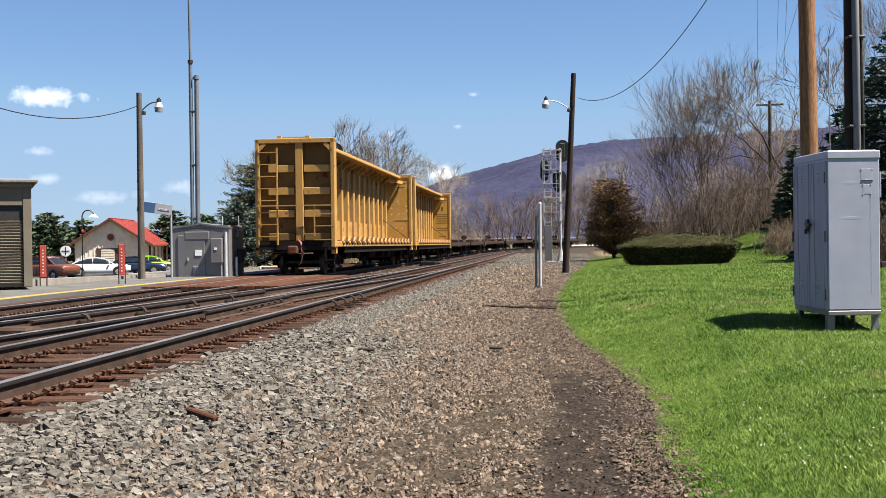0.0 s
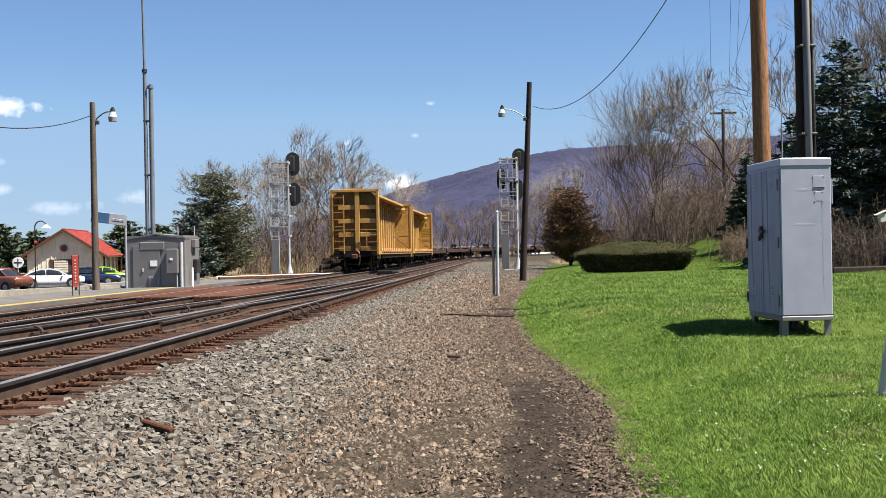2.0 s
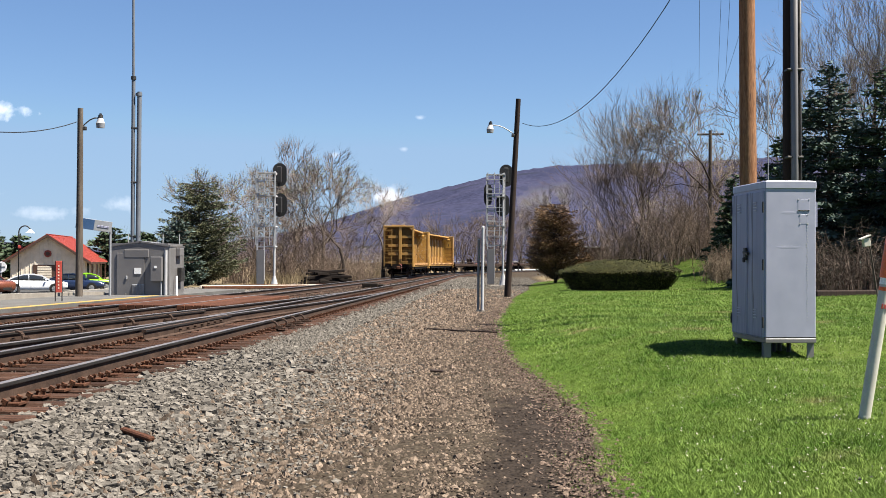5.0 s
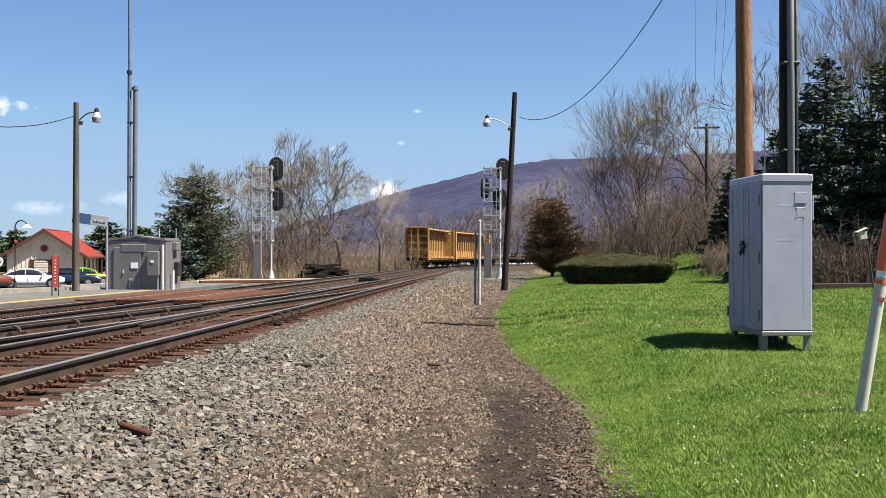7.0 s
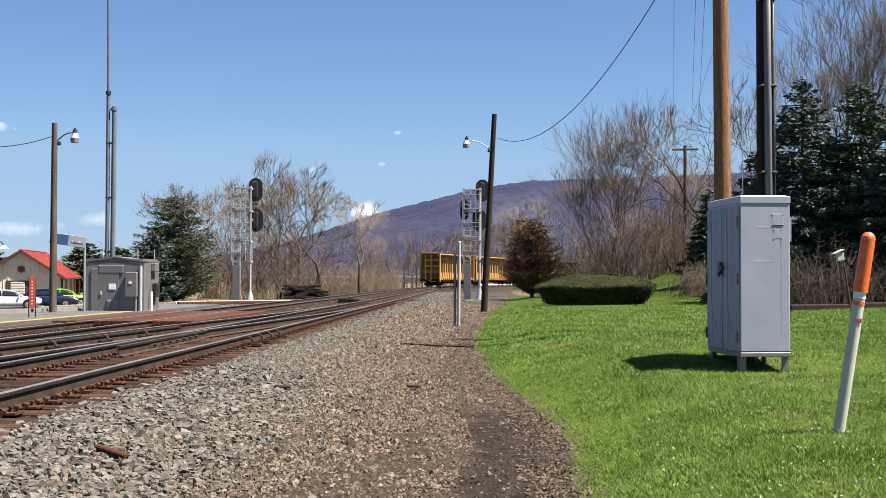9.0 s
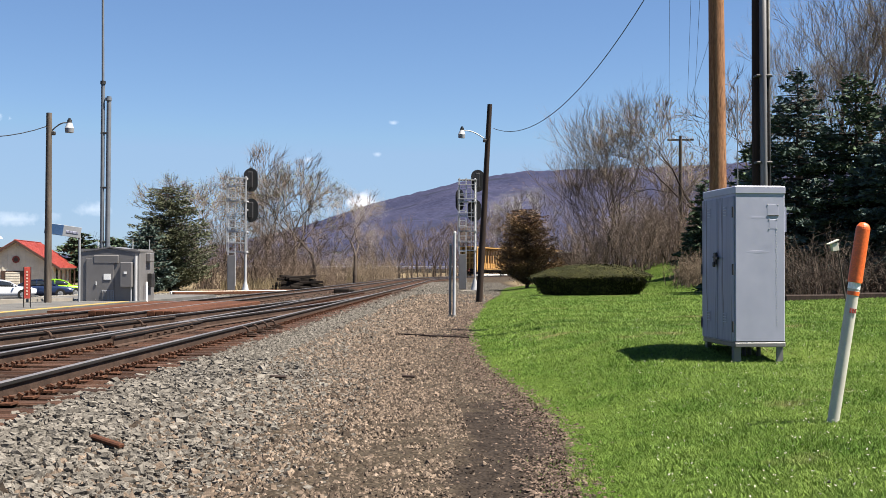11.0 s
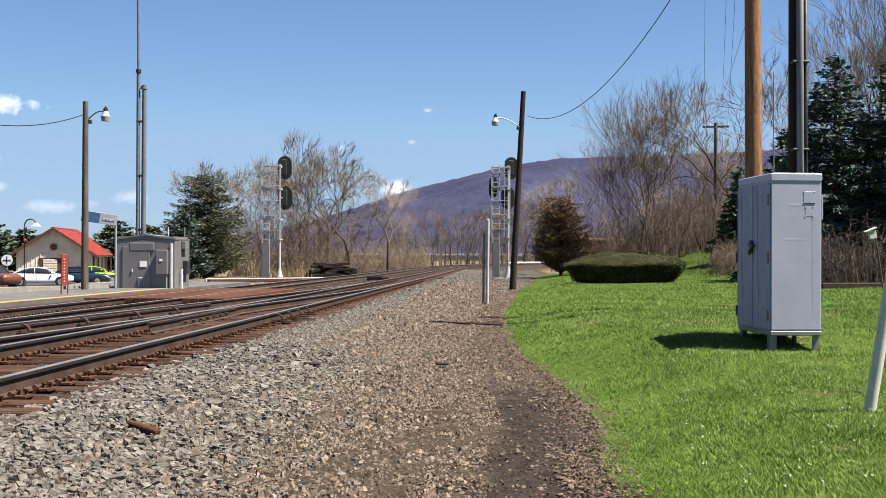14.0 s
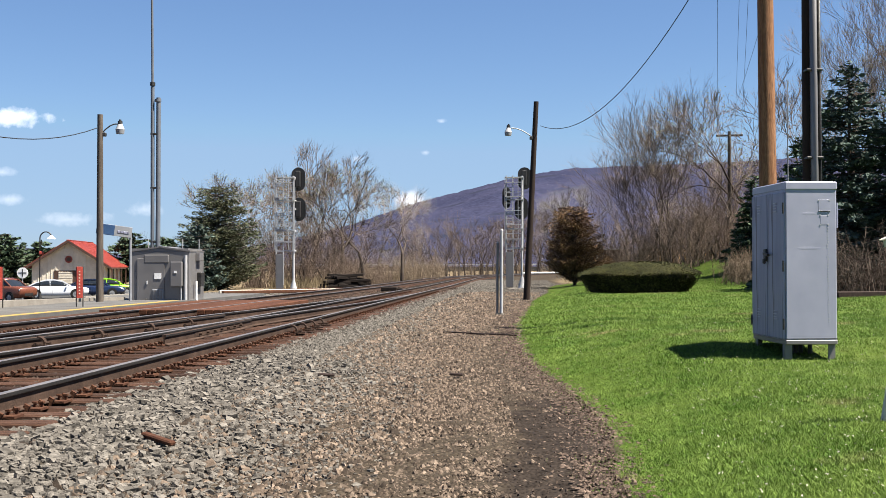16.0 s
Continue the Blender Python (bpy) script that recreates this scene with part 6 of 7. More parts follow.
def cone_mesh(segs, offset):
    """Three-sided points for the last twigs."""
    s = np.array(segs, float)
    v, f = seg_mesh(segs, 3)
    v = np.concatenate([v.reshape(-1, 6, 3)[:, :3], s[:, None, 3:6]], 1).reshape(-1, 3)
    b = np.arange(len(s))[:, None] * 4 + offset
    return v, np.concatenate([b + np.array([[0, 1, 3]]), b + np.array([[1, 2, 3]]), b + np.array([[2, 0, 3]])])


def bare_tree(name, x, y, levels, tips, label, sink=0.1, buds=None, bud_size=0.02, rot=0, scale=1.0, sides=5, group=""):
    t = thing(name, Matrix.Translation((x, y, gz(x, y) - sink)) @ Matrix.Rotation(radians(rot), 4, "Z") @ Matrix.Scale(scale, 4), label, "tree", group)
    v, f = seg_mesh(levels[0] + levels[1], sides + 1)
    raw("trunk", v.tolist(), f.tolist(), M["bark"], t, "", True)
    v, f = seg_mesh(levels[2], 3)
    v2, f2 = cone_mesh(levels[3], len(v))
    v3, f3 = sliver_mesh(levels[4], len(v) + len(v2))
    raw("crown", v.tolist() + v2.tolist() + v3.tolist(), f.tolist() + f2.tolist() + f3.tolist(), M["twig"], t, "fine bare twigs")
    if buds:
        g = np.random.default_rng(7)
        bloom = buds is M["blossom"]
        pts = np.repeat(tips, 24 if bloom else 4, 0)
        leaf_cloud("budding", pts + g.normal(size=pts.shape) * (0.13 if bloom else 0.13), 0.012 if bloom else bud_size, buds, t, "white blossom" if bloom else "young leaf buds", 3)
    return t


def az_place(az, dist):
    a = radians(az)
    return dist * math.sin(a), dist * math.cos(a)


def sliver_mesh(segs, offset):
    """Twig ends finer than a finger, one pointed blade each."""
    v, _ = seg_mesh(segs, 3)
    s = np.array(segs, float)
    v = np.stack([v.reshape(-1, 6, 3)[:, 0], v.reshape(-1, 6, 3)[:, 1], s[:, 3:6]], 1).reshape(-1, 3)
    return v, np.arange(3 * len(s)).reshape(-1, 3) + offset


def fork_tree(seed, H, r0, depth, spread=26, up=0.10, first=0.26, shoots=0.6, wobble=0.10, leaders=1, lean=0.0, splay=0.3):
    """A bare tree whose limbs fork again and again: segments by thickness, and the twig tips."""
    g = random.Random(seed)
    levels = [[], [], [], [], []]
    tips = []

    def limb(p, d, L, r, lev):
        n = 3 if lev < 3 else 2
        r_end = r * 0.70
        for i in range(n):
            d = (d + Vector((g.gauss(0, wobble), g.gauss(0, wobble), g.gauss(0, wobble * 0.5) + up * (0.4 + 0.1 * lev)))).normalized()
            q = p + d * (L / n)
            ra, rb = r + (r_end - r) * i / n, r + (r_end - r) * (i + 1) / n
            kind = 0 if lev < 2 else 1 if lev < 4 else 2
            if lev == depth:
                levels[3].append((*p, *q, max(ra, 0.007), 0.003))
                for j in range(2):
                    e = q + (d + Vector((g.gauss(0, 0.45), g.gauss(0, 0.45), g.gauss(0, 0.35) + 0.1))) * L * g.uniform(0.3, 0.75)
                    levels[4].append((*p.lerp(q, g.random()), *e, 0.006, 0.0))
            else:
                levels[kind].append((*p, *q, max(ra, 0.008), max(rb, 0.007)))
            if lev >= 1 and i < n - 1 and lev < depth and g.random() < shoots:
                turn(q, d, L * g.uniform(0.45, 0.75), rb * 0.5, min(depth, lev + 2), spread * 1.5)
            p = q
        if lev == depth:
            tips.append(tuple(p))
            return
        k = 3 if g.random() < 0.35 or lev == depth - 1 else 2
        for j in range(k):
            turn(p, d, L * g.uniform(0.68, 0.92), r_end * (0.80 if j == 0 else 0.60), lev + 1, spread)

    def turn(p, d, L, r, lev, angle):
        side = d.cross(Vector((g.gauss(0, 1), g.gauss(0, 1), g.gauss(0, 1)))).normalized()
        an = radians(angle * g.uniform(0.45, 1.3))
        limb(p, (d * math.cos(an) + side * math.sin(an)).normalized(), L, r, lev)

    for k in range(leaders):
        out = 0.0 if leaders == 1 else splay
        d = Vector((lean + g.uniform(-out, out), g.uniform(-out, out), 1)).normalized()
        limb(Vector((g.uniform(-0.25, 0.25) * (leaders > 1), g.uniform(-0.25, 0.25) * (leaders > 1), 0)), d, H * first * g.uniform(0.85, 1.1), r0, 0)
    return levels, np.array(tips)


tall = fork_tree(11, 9.0, 0.07, 6, 25, 0.09, 0.34, 0.45, 0.05, leaders=4, splay=0.22)
vase = fork_tree(12, 8.0, 0.13, 7, 30, 0.075, 0.20, 0.35, 0.08)
round_ = fork_tree(13, 7.0, 0.09, 7, 32, 0.07, 0.20, 0.35, 0.08)
slim = fork_tree(16, 8.0, 0.10, 5, 22, 0.14, 0.30, 0.5, 0.07)
multi = fork_tree(14, 6.4, 0.06, 5, 32, 0.05, 0.28, 0.6, 0.09, leaders=5, splay=0.5)
heavy = fork_tree(15, 14.0, 0.42, 8, 24, 0.13, 0.24, 0.3, 0.13)

templates = {}


def tree_at(key, shape, az, dist, height, label, buds=None, rot=0, name="bare_tree", bud_size=0.02):
    """Places a tree of a shape; the first of each kind is built, the rest copied."""
    x, y = az_place(az, dist)
    nominal = 0.87 * float(shape[1][:, 2].max())
    sc = height / nominal
    kk = (key, buds.name if buds else "")
    m = Matrix.Translation((x, y, gz(x, y) - 0.1)) @ Matrix.Rotation(radians(rot), 4, "Z")
    if kk not in templates:
        templates[kk] = bare_tree(name, x, y, *shape, label, 0.1, buds, bud_size, rot, sc)
        return
    t = templates[kk].copy()
    scene.collection.objects.link(t)
    for o in templates[kk].children:
        c = o.copy()
        scene.collection.objects.link(c)
        c.parent = t
    t.matrix_basis = m @ Matrix.Scale(sc, 4)
    tagged(t, label)


L1 = "bare spring tree with fine grey-brown twigs"
L2 = "bare tree with a haze of yellow-green buds"
# left wood, beyond the signal
for az, d, h, rot, kind in ((-8.6, 112, 9.2, 10, 1), (-7.4, 106, 9.0, 80, 1), (-6.4, 104, 9.0, 20, 1), (-4.5, 108, 11.9, 150, 0), (-3.5, 106, 10.6, 200, 0), (-3.0, 100, 9.4, 30, 1), (-1.9, 104, 8.9, 120, 1), (-5.5, 110, 9.6, 250, 0)):
    tree_at("vase" if kind == 0 else "round", vase if kind == 0 else round_, az, d, h, L1 if kind == 0 else L2, M["bud_green"] if kind else None, rot)
for az, d, h, rot in ((-6.9, 92, 5.6, 0), (-5.9, 91, 6.2, 110), (-4.8, 93, 5.4, 220), (-3.6, 93, 6.4, 70), (-2.5, 95, 5.4, 170)):
    tree_at("multi", multi, az, d, h, "many-stemmed bare shrub tree", None, rot)
tree_at("round", round_, 0.0, 118, 8.7, "small tree in pale white blossom by the field", M["blossom"], 40, bud_size=0.05)
# behind the bend
for i, (az, d, h) in enumerate(((0.9, 168, 7.5), (1.5, 190, 8.5), (2.2, 185, 8.0), (2.8, 200, 9.5), (3.4, 195, 8.6), (4.0, 215, 9.5), (4.5, 205, 9), (5.0, 222, 10), (5.6, 228, 10), (6.2, 238, 11), (6.8, 232, 10.5), (7.4, 240, 11.5), (9.2, 150, 7.4), (10.0, 120, 7.2), (8.6, 170, 7.5))):
    tree_at("slim", slim, az, d, h, L1, None, 47 * i)
tree_at("round", round_, 8.5, 96, 6.8, "round tree in white blossom behind a juniper", M["blossom"], 200)
for i in range(16):
    tree_at("slim", slim, 0.8 + 0.41 * i + 0.2 * math.sin(5 * i), 196 + 2.2 * i + 12 * math.sin(3.1 * i), 7.2 + 1.6 * math.sin(2.3 * i), L1, None, 77 * i)
for i in range(9):
    tree_at("slim", slim, -3.4 + 0.55 * i, 150 + 14 * math.sin(2.9 * i), 6.4 + 1.5 * math.sin(3.7 * i), L1, None, 59 * i)
for i, (az, d, h) in enumerate(((3.1, 225, 8.6), (3.9, 230, 9.4), (4.8, 226, 9.8), (5.4, 236, 10.6), (6.0, 230, 10.4), (6.7, 240, 11.6), (7.3, 234, 11.4), (7.9, 242, 12.0))):
    tree_at("vase", vase, az, d, h, L1, None, 97 * i)
# right wood on the bank
for i in range(14):
    az = 10.6 + 0.58 * i + 0.15 * math.sin(4 * i)
    tree_at("slim" if i % 3 else "multi", slim if i % 3 else multi, az, 82 + 8 * math.sin(2.7 * i), 5.2 + 1.4 * math.sin(1.9 * i), L1, None, 83 * i)
for i, (az, d, h, key) in enumerate(((11.6, 74, 8.0, "tall"), (12.9, 72, 10.2, "tall"), (12.3, 78, 8.4, "vase"), (14.3, 80, 7.0, "vase"), (11.3, 70, 3.4, "multi"), (13.2, 68, 3.8, "multi"), (14.4, 68, 4.0, "multi"), (15.4, 70, 4.4, "multi"), (15.2, 84, 6.4, "vase"), (18.6, 66, 8.5, "vase"), (19.6, 70, 10, "vase"))):
    tree_at(key, {"tall": tall, "vase": vase, "multi": multi, "round": round_}[key], az, d, h, L1 if key != "multi" else "many-stemmed bare shrub tree", None, 61 * i)
for az, d, h, rot in ((15.9, 72, 6.6, 15), (17.2, 76, 9.0, 130)):
    tree_at("round", round_, az, d, h, L2, M["bud_green"], rot)
for az, d, h, rot in ((21.3, 62, 12.5, 313), (22.7, 56, 14.0, 300), (24.8, 60, 16.0, 330), (27.2, 56, 15.5, 200)):
    tree_at("heavy", heavy, az, d, h, "large old tree with heavy dark limbs and olive buds", M["bud_green"], rot)


def conifer(name, x, y, H, R, material, label, seed, cards=9000, size=0.11, skirt=0.04, droop=0.25, ragged=0.2, shape=1.0, bushy=1.5):
    """A spruce: trunk, layered drooping boughs and needle sprays."""
    g = np.random.default_rng(seed)
    t = thing(name, Matrix.Translation((x, y, gz(x, y) - 0.1)), label, "conifer tree")
    part("trunk", tube(bmesh.new(), (0, 0, 0), (0, 0, H * 0.97), H * 0.018 + 0.03, 0.02, 8), M["bark"], t)
    n_b = int((70 + H * 14) * bushy)
    hz = (skirt + (1 - skirt) * g.random(n_b) ** 1.15)
    an = g.random(n_b) * 6.283
    L = R * (1 - hz) ** (0.75 * shape) * g.uniform(1 - ragged, 1 + ragged, n_b) + 0.12
    segs = []
    for h, a, l in zip(hz, an, L):
        z = h * H
        segs.append((0, 0, z, math.cos(a) * l, math.sin(a) * l, z - droop * l * (1 - h) + 0.12 * l, 0.02 + 0.01 * l, 0.006))
    v, f = seg_mesh(segs, 3)
    raw("bough_frame", v.tolist(), f.tolist(), M["bark"], t)
    pick = g.choice(n_b, cards, p=L ** 1.6 / (L ** 1.6).sum())
    fr = g.random(cards) ** 0.6
    s = np.array(segs)
    p = s[pick, 0:3] * (1 - fr[:, None]) + s[pick, 3:6] * fr[:, None]
    d = s[pick, 3:6] - s[pick, 0:3]
    d /= np.linalg.norm(d, axis=1)[:, None]
    side = np.cross(d, [0, 0, 1.0])
    w = g.normal(size=cards) * 0.16 * L[pick] * (0.35 + 0.65 * (1 - fr))
    p = p + side * w[:, None] + np.stack([g.normal(size=cards) * 0.05, g.normal(size=cards) * 0.05, -np.abs(g.normal(size=cards)) * 0.10 - 0.25 * np.abs(w)], 1)
    # sprays: narrow rhombs that point outwards and a little down
    ax = d + side * (np.sign(w) * 0.6)[:, None] + g.normal(size=(cards, 3)) * 0.35
    ax /= np.linalg.norm(ax, axis=1)[:, None]
    cr = np.cross(ax, g.normal(size=(cards, 3)))
    cr /= np.linalg.norm(cr, axis=1)[:, None]
    sz = size * g.uniform(0.6, 1.5, (cards, 1))
    v = np.stack([p - ax * sz, p + cr * sz * 0.38, p + ax * sz, p - cr * sz * 0.38], 1).reshape(-1, 3)
    raw("needles", v.tolist(), np.arange(4 * cards).reshape(-1, 4).tolist(), material, t, "dense needle sprays")
    return t


for az, d, h, r, k, seed, lb in (
        (21.4, 47, 8.9, 3.2, "needle_blue", 1, "large dark blue-green spruce beside the lawn"),
        (24.0, 47, 8.6, 3.5, "needle", 2, "large dark green spruce at the lawn's edge"),
        (26.3, 45, 8.6, 3.2, "needle_blue", 3, "large dark blue-green spruce beside the lawn"),
        (19.4, 50, 6.6, 2.2, "needle", 4, "dark spruce standing behind the utility poles"),
        (17.1, 60, 5.0, 1.6, "needle", 5, "slim dark spruce behind the cabinet"),
        (29.5, 45, 10.0, 3.2, "needle", 6, "large dark green spruce at the lawn's edge")):
    x, y = az_place(az, d)
    conifer("spruce", x, y, h, r, M[k], lb, seed, 26000 if h > 7 else 11000, 0.115, 0.03, 0.35)
x, y = az_place(8.5, 74.5)
conifer("juniper", x, y, 5.1, 1.7, M["needle_brown"], "bronze-brown broad juniper at the lawn's end", 8, 24000, 0.065, 0.05, -0.5, 0.35, 0.32, 3.0)
x, y = az_place(9.9, 84)
conifer("juniper", x, y, 2.2, 1.2, M["needle_brown"], "low bronze-brown juniper on the bank", 9, 4000, 0.12, 0.06, -0.3, 0.3, 0.75)
x, y = az_place(-8.95, 86)
conifer("pine", x, y, 7.7, 2.6, M["needle_pine"], "ragged olive-green pine beyond the equipment hut", 10, 30000, 0.09, 0.03, -0.25, 0.45, 0.42, 2.4)
x, y = az_place(-10.0, 83)
conifer("spruce", x, y, 5.0, 1.7, M["needle_blue"], "dark blue-green spruce beyond the equipment hut", 11, 9000, 0.13, 0.05, 0.0, 0.4, 0.7)
for i, (az, d, h, r) in enumerate(((-18.7, 150, 6.4, 3.0), (-17.2, 155, 5.6, 2.8), (-20.3, 148, 6.0, 3.0), (-13.0, 150, 6.6, 3.0), (-11.6, 150, 6.2, 2.6), (-22.0, 140, 6.2, 3.0))):
    x, y = az_place(az, d)
    conifer("pine", x, y, h, r * 1.15, M["needle"], "dark pine beyond the station house", 20 + i, 5000, 0.31, 0.08, 0.0, 0.4, 0.6)


# ---- thickets, far woods, dead grass ----
def stuff(name, v, f, material, label, category):
    ob = raw(name, v.tolist(), f.tolist(), material)
    return tagged(ob, label, category, kind="stuff")


def thicket(seed, spots, label, material="brush"):
    """Brush of many thin stems; spots: x, y, height."""
    g = np.random.default_rng(seed)
    segs = []
    for x, y, h in spots:
        z = gz(x, y)
        for k in range(7):
            d = np.array([g.normal() * 0.28, g.normal() * 0.28, 1.0])
            d /= np.linalg.norm(d)
            hh = h * g.uniform(0.55, 1.1)
            p = np.array([x + g.normal() * 0.3, y + g.normal() * 0.3, z - 0.05])
            q = p + d * hh * 0.5
            e = q + (d + g.normal(size=3) * 0.2) * hh * 0.5
            segs += [(*p, *q, 0.022, 0.014), (*q, *e, 0.014, 0.005)]
            for j in range(7):
                t = g.uniform(0.25, 1)
                b = p + (e - p) * t
                dd = d + g.normal(size=3) * 0.75
                dd /= np.linalg.norm(dd)
                e2 = b + dd * hh * 0.28
                segs.append((*b, *e2, 0.009, 0.004))
                e3 = b + dd * hh * 0.14 + g.normal(size=3) * hh * 0.13
                segs.append((*(b + dd * hh * 0.1), *e3, 0.006, 0.004))
    v, f = cone_mesh(segs, 0)
    return stuff("thicket", v, f, M[material], label, "brush")


g = np.random.default_rng(31)
spots = []
for k in range(150):
    az, d = g.uniform(-7.6, -0.6), g.uniform(88, 108)
    if az > -2.2:
        d = g.uniform(100, 116)
    x, y = az_place(az, d)
    spots.append((x, y, g.uniform(1.6, 3.8) if az < -2.2 else g.uniform(1.0, 2.0)))
thicket(41, spots, "brown leafless brush along the field edge", "brush_dark")
spots = []
for k in range(150):
    az, d = g.uniform(10.6, 18.5), g.uniform(67, 86)
    x, y = az_place(az, d)
    spots.append((x, y, g.uniform(1.4, 4.6)))
thicket(42, spots, "tangled brown leafless brush on the bank", "brush_dark")
spots = []
for k in range(120):
    x, y = az_place(g.uniform(-3.5, 2.0), g.uniform(126, 150))
    spots.append((x, y, g.uniform(1.8, 4.2)))
thicket(46, spots, "pale tan leafless brush across the field")
spots = []
for k in range(110):
    x, y = az_place(g.uniform(0.3, 8.5), g.uniform(222, 236))
    spots.append((x, y, g.uniform(1.5, 3.6)))
thicket(45, spots, "low brown brush beyond the bend")
spots = []
for k in range(70):
    az, d = g.uniform(19.5, 27.5), g.uniform(40.0, 43.0)
    x, y = az_place(az, d)
    spots.append((x, y, g.uniform(0.9, 2.2)))
# dark bark colour instead of brush: the spruces' shade is put into it
thicket(43, spots, "twiggy brown shrubs under the spruces", "bark")

low = fork_tree(51, 7.0, 0.14, 4, 26, 0.10, 0.28, 0.5, 0.08)
spots = []
for k in range(45):
    x, y = az_place(16.6 + g.normal() * 0.35, 57 + g.normal() * 1.2)
    spots.append((x, y, g.uniform(0.8, 1.6)))
thicket(44, spots, "straw-brown twiggy bush at the foot of the bank")
low_segs = np.array([s for l in low[0][:4] for s in l])
allv = []
for k in range(215):
    if k < 130:
        az, d = g.uniform(0.2, 11), g.uniform(232, 300)
    elif k < 170:
        az, d = g.uniform(-14, 1), g.uniform(150, 260)
    else:
        az, d = g.uniform(9, 30), g.uniform(95, 200)
    x, y = az_place(az, d)
    sc, a = g.uniform(0.75, 1.35) * (1.25 if k < 130 else 1.0), g.random() * 6.283
    c, s_ = math.cos(a) * sc, math.sin(a) * sc
    q = low_segs.copy()
    for o in (0, 3):
        q[:, o], q[:, o + 1] = low_segs[:, o] * c - low_segs[:, o + 1] * s_ + x, low_segs[:, o] * s_ + low_segs[:, o + 1] * c + y
        q[:, o + 2] = low_segs[:, o + 2] * sc + gz(x, y)
    q[:, 6:] = np.maximum(q[:, 6:] * sc, 0.016)
    allv.append(q)
v, f = cone_mesh(np.concatenate(allv), 0)
stuff("far_woods", v, f, M["bark"], "band of bare grey-brown woodland in the distance", "woods")


def dead_grass():
    n = 26000
    az = np.radians(g.uniform(-6.5, 6.0, n))
    d = g.uniform(84, 150, n)
    x, y = d * np.sin(az), d * np.cos(az)
    s, u = track_coords(x, y)
    ok = (u < -4.5)
    x, y = x[ok], y[ok]
    n = len(x)
    z = ground_z(x, y)
    h, w, a = g.uniform(0.35, 1.0, n), g.uniform(0.012, 0.03, n), g.random(n) * 6.283
    lean = g.normal(size=(n, 2)) * 0.25
    v = np.stack([np.stack([x - w * np.cos(a), y - w * np.sin(a), z], 1), np.stack([x + w * np.cos(a), y + w * np.sin(a), z], 1), np.stack([x + lean[:, 0] * h, y + lean[:, 1] * h, z + h], 1)], 1).reshape(-1, 3)
    stuff("dead_grass", v, np.arange(3 * n).reshape(-1, 3), M["straw"], "tall straw-coloured dead grass beside the bend", "grass")


dead_grass()


# ---- clouds ----
def cloud_material(dense):
    m = bpy.data.materials.new("thin_cloud")
    m.use_nodes = True
    N, L = m.node_tree.nodes, m.node_tree.links
    N.remove(N["Principled BSDF"])
    tc = N.new("ShaderNodeTexCoord")
    mp = N.new("ShaderNodeMapping")
    mp.inputs["Location"].default_value = (-0.5, -0.5, -0.5)
    L.new(tc.outputs["Generated"], mp.inputs["Vector"])
    ln = N.new("ShaderNodeVectorMath")
    ln.operation = "LENGTH"
    sep = N.new("ShaderNodeSeparateXYZ")
    cmb = N.new("ShaderNodeCombineXYZ")
    L.new(mp.outputs["Vector"], sep.inputs[0])
    L.new(sep.outputs["X"], cmb.inputs["X"])
    L.new(sep.outputs["Z"], cmb.inputs["Z"])
    L.new(cmb.outputs[0], ln.inputs[0])
    nz = N.new("ShaderNodeTexNoise")
    nz.inputs["Scale"].default_value, nz.inputs["Detail"].default_value, nz.inputs["Roughness"].default_value = 0.022, 8, 0.6
    oi = N.new("ShaderNodeObjectInfo")
    ad = N.new("ShaderNodeVectorMath")
    L.new(tc.outputs["Object"], ad.inputs[0])
    sc = N.new("ShaderNodeMath")
    sc.operation = "MULTIPLY"
    sc.inputs[1].default_value = 900
    L.new(oi.outputs["Random"], sc.inputs[0])
    L.new(sc.outputs[0], ad.inputs[1])
    L.new(ad.outputs[0], nz.inputs["Vector"])
    fall = N.new("ShaderNodeMapRange")
    for k, x in (("From Min", 0.0), ("From Max", 0.5), ("To Min", 0.62), ("To Max", -0.05)):
        fall.inputs[k].default_value = x
    L.new(ln.outputs["Value"], fall.inputs["Value"])
    mul = N.new("ShaderNodeMath")
    mul.operation = "ADD"
    L.new(fall.outputs[0], mul.inputs[0])
    L.new(nz.outputs["Fac"], mul.inputs[1])
    al = N.new("ShaderNodeMapRange")
    for k, x in (("From Min", 0.72), ("From Max", 1.15), ("To Min", 0.0), ("To Max", dense)):
        al.inputs[k].default_value = x
    L.new(mul.outputs[0], al.inputs["Value"])
    em, tr, mix = N.new("ShaderNodeEmission"), N.new("ShaderNodeBsdfTransparent"), N.new("ShaderNodeMixShader")
    em.inputs["Color"].default_value, em.inputs["Strength"].default_value = (0.95, 0.95, 1.0, 1), 0.52
    L.new(al.outputs[0], mix.inputs[0])
    L.new(tr.outputs[0], mix.inputs[1])
    L.new(em.outputs[0], mix.inputs[2])
    L.new(mix.outputs[0], N["Material Output"].inputs["Surface"])
    return m


CLOUDS = []


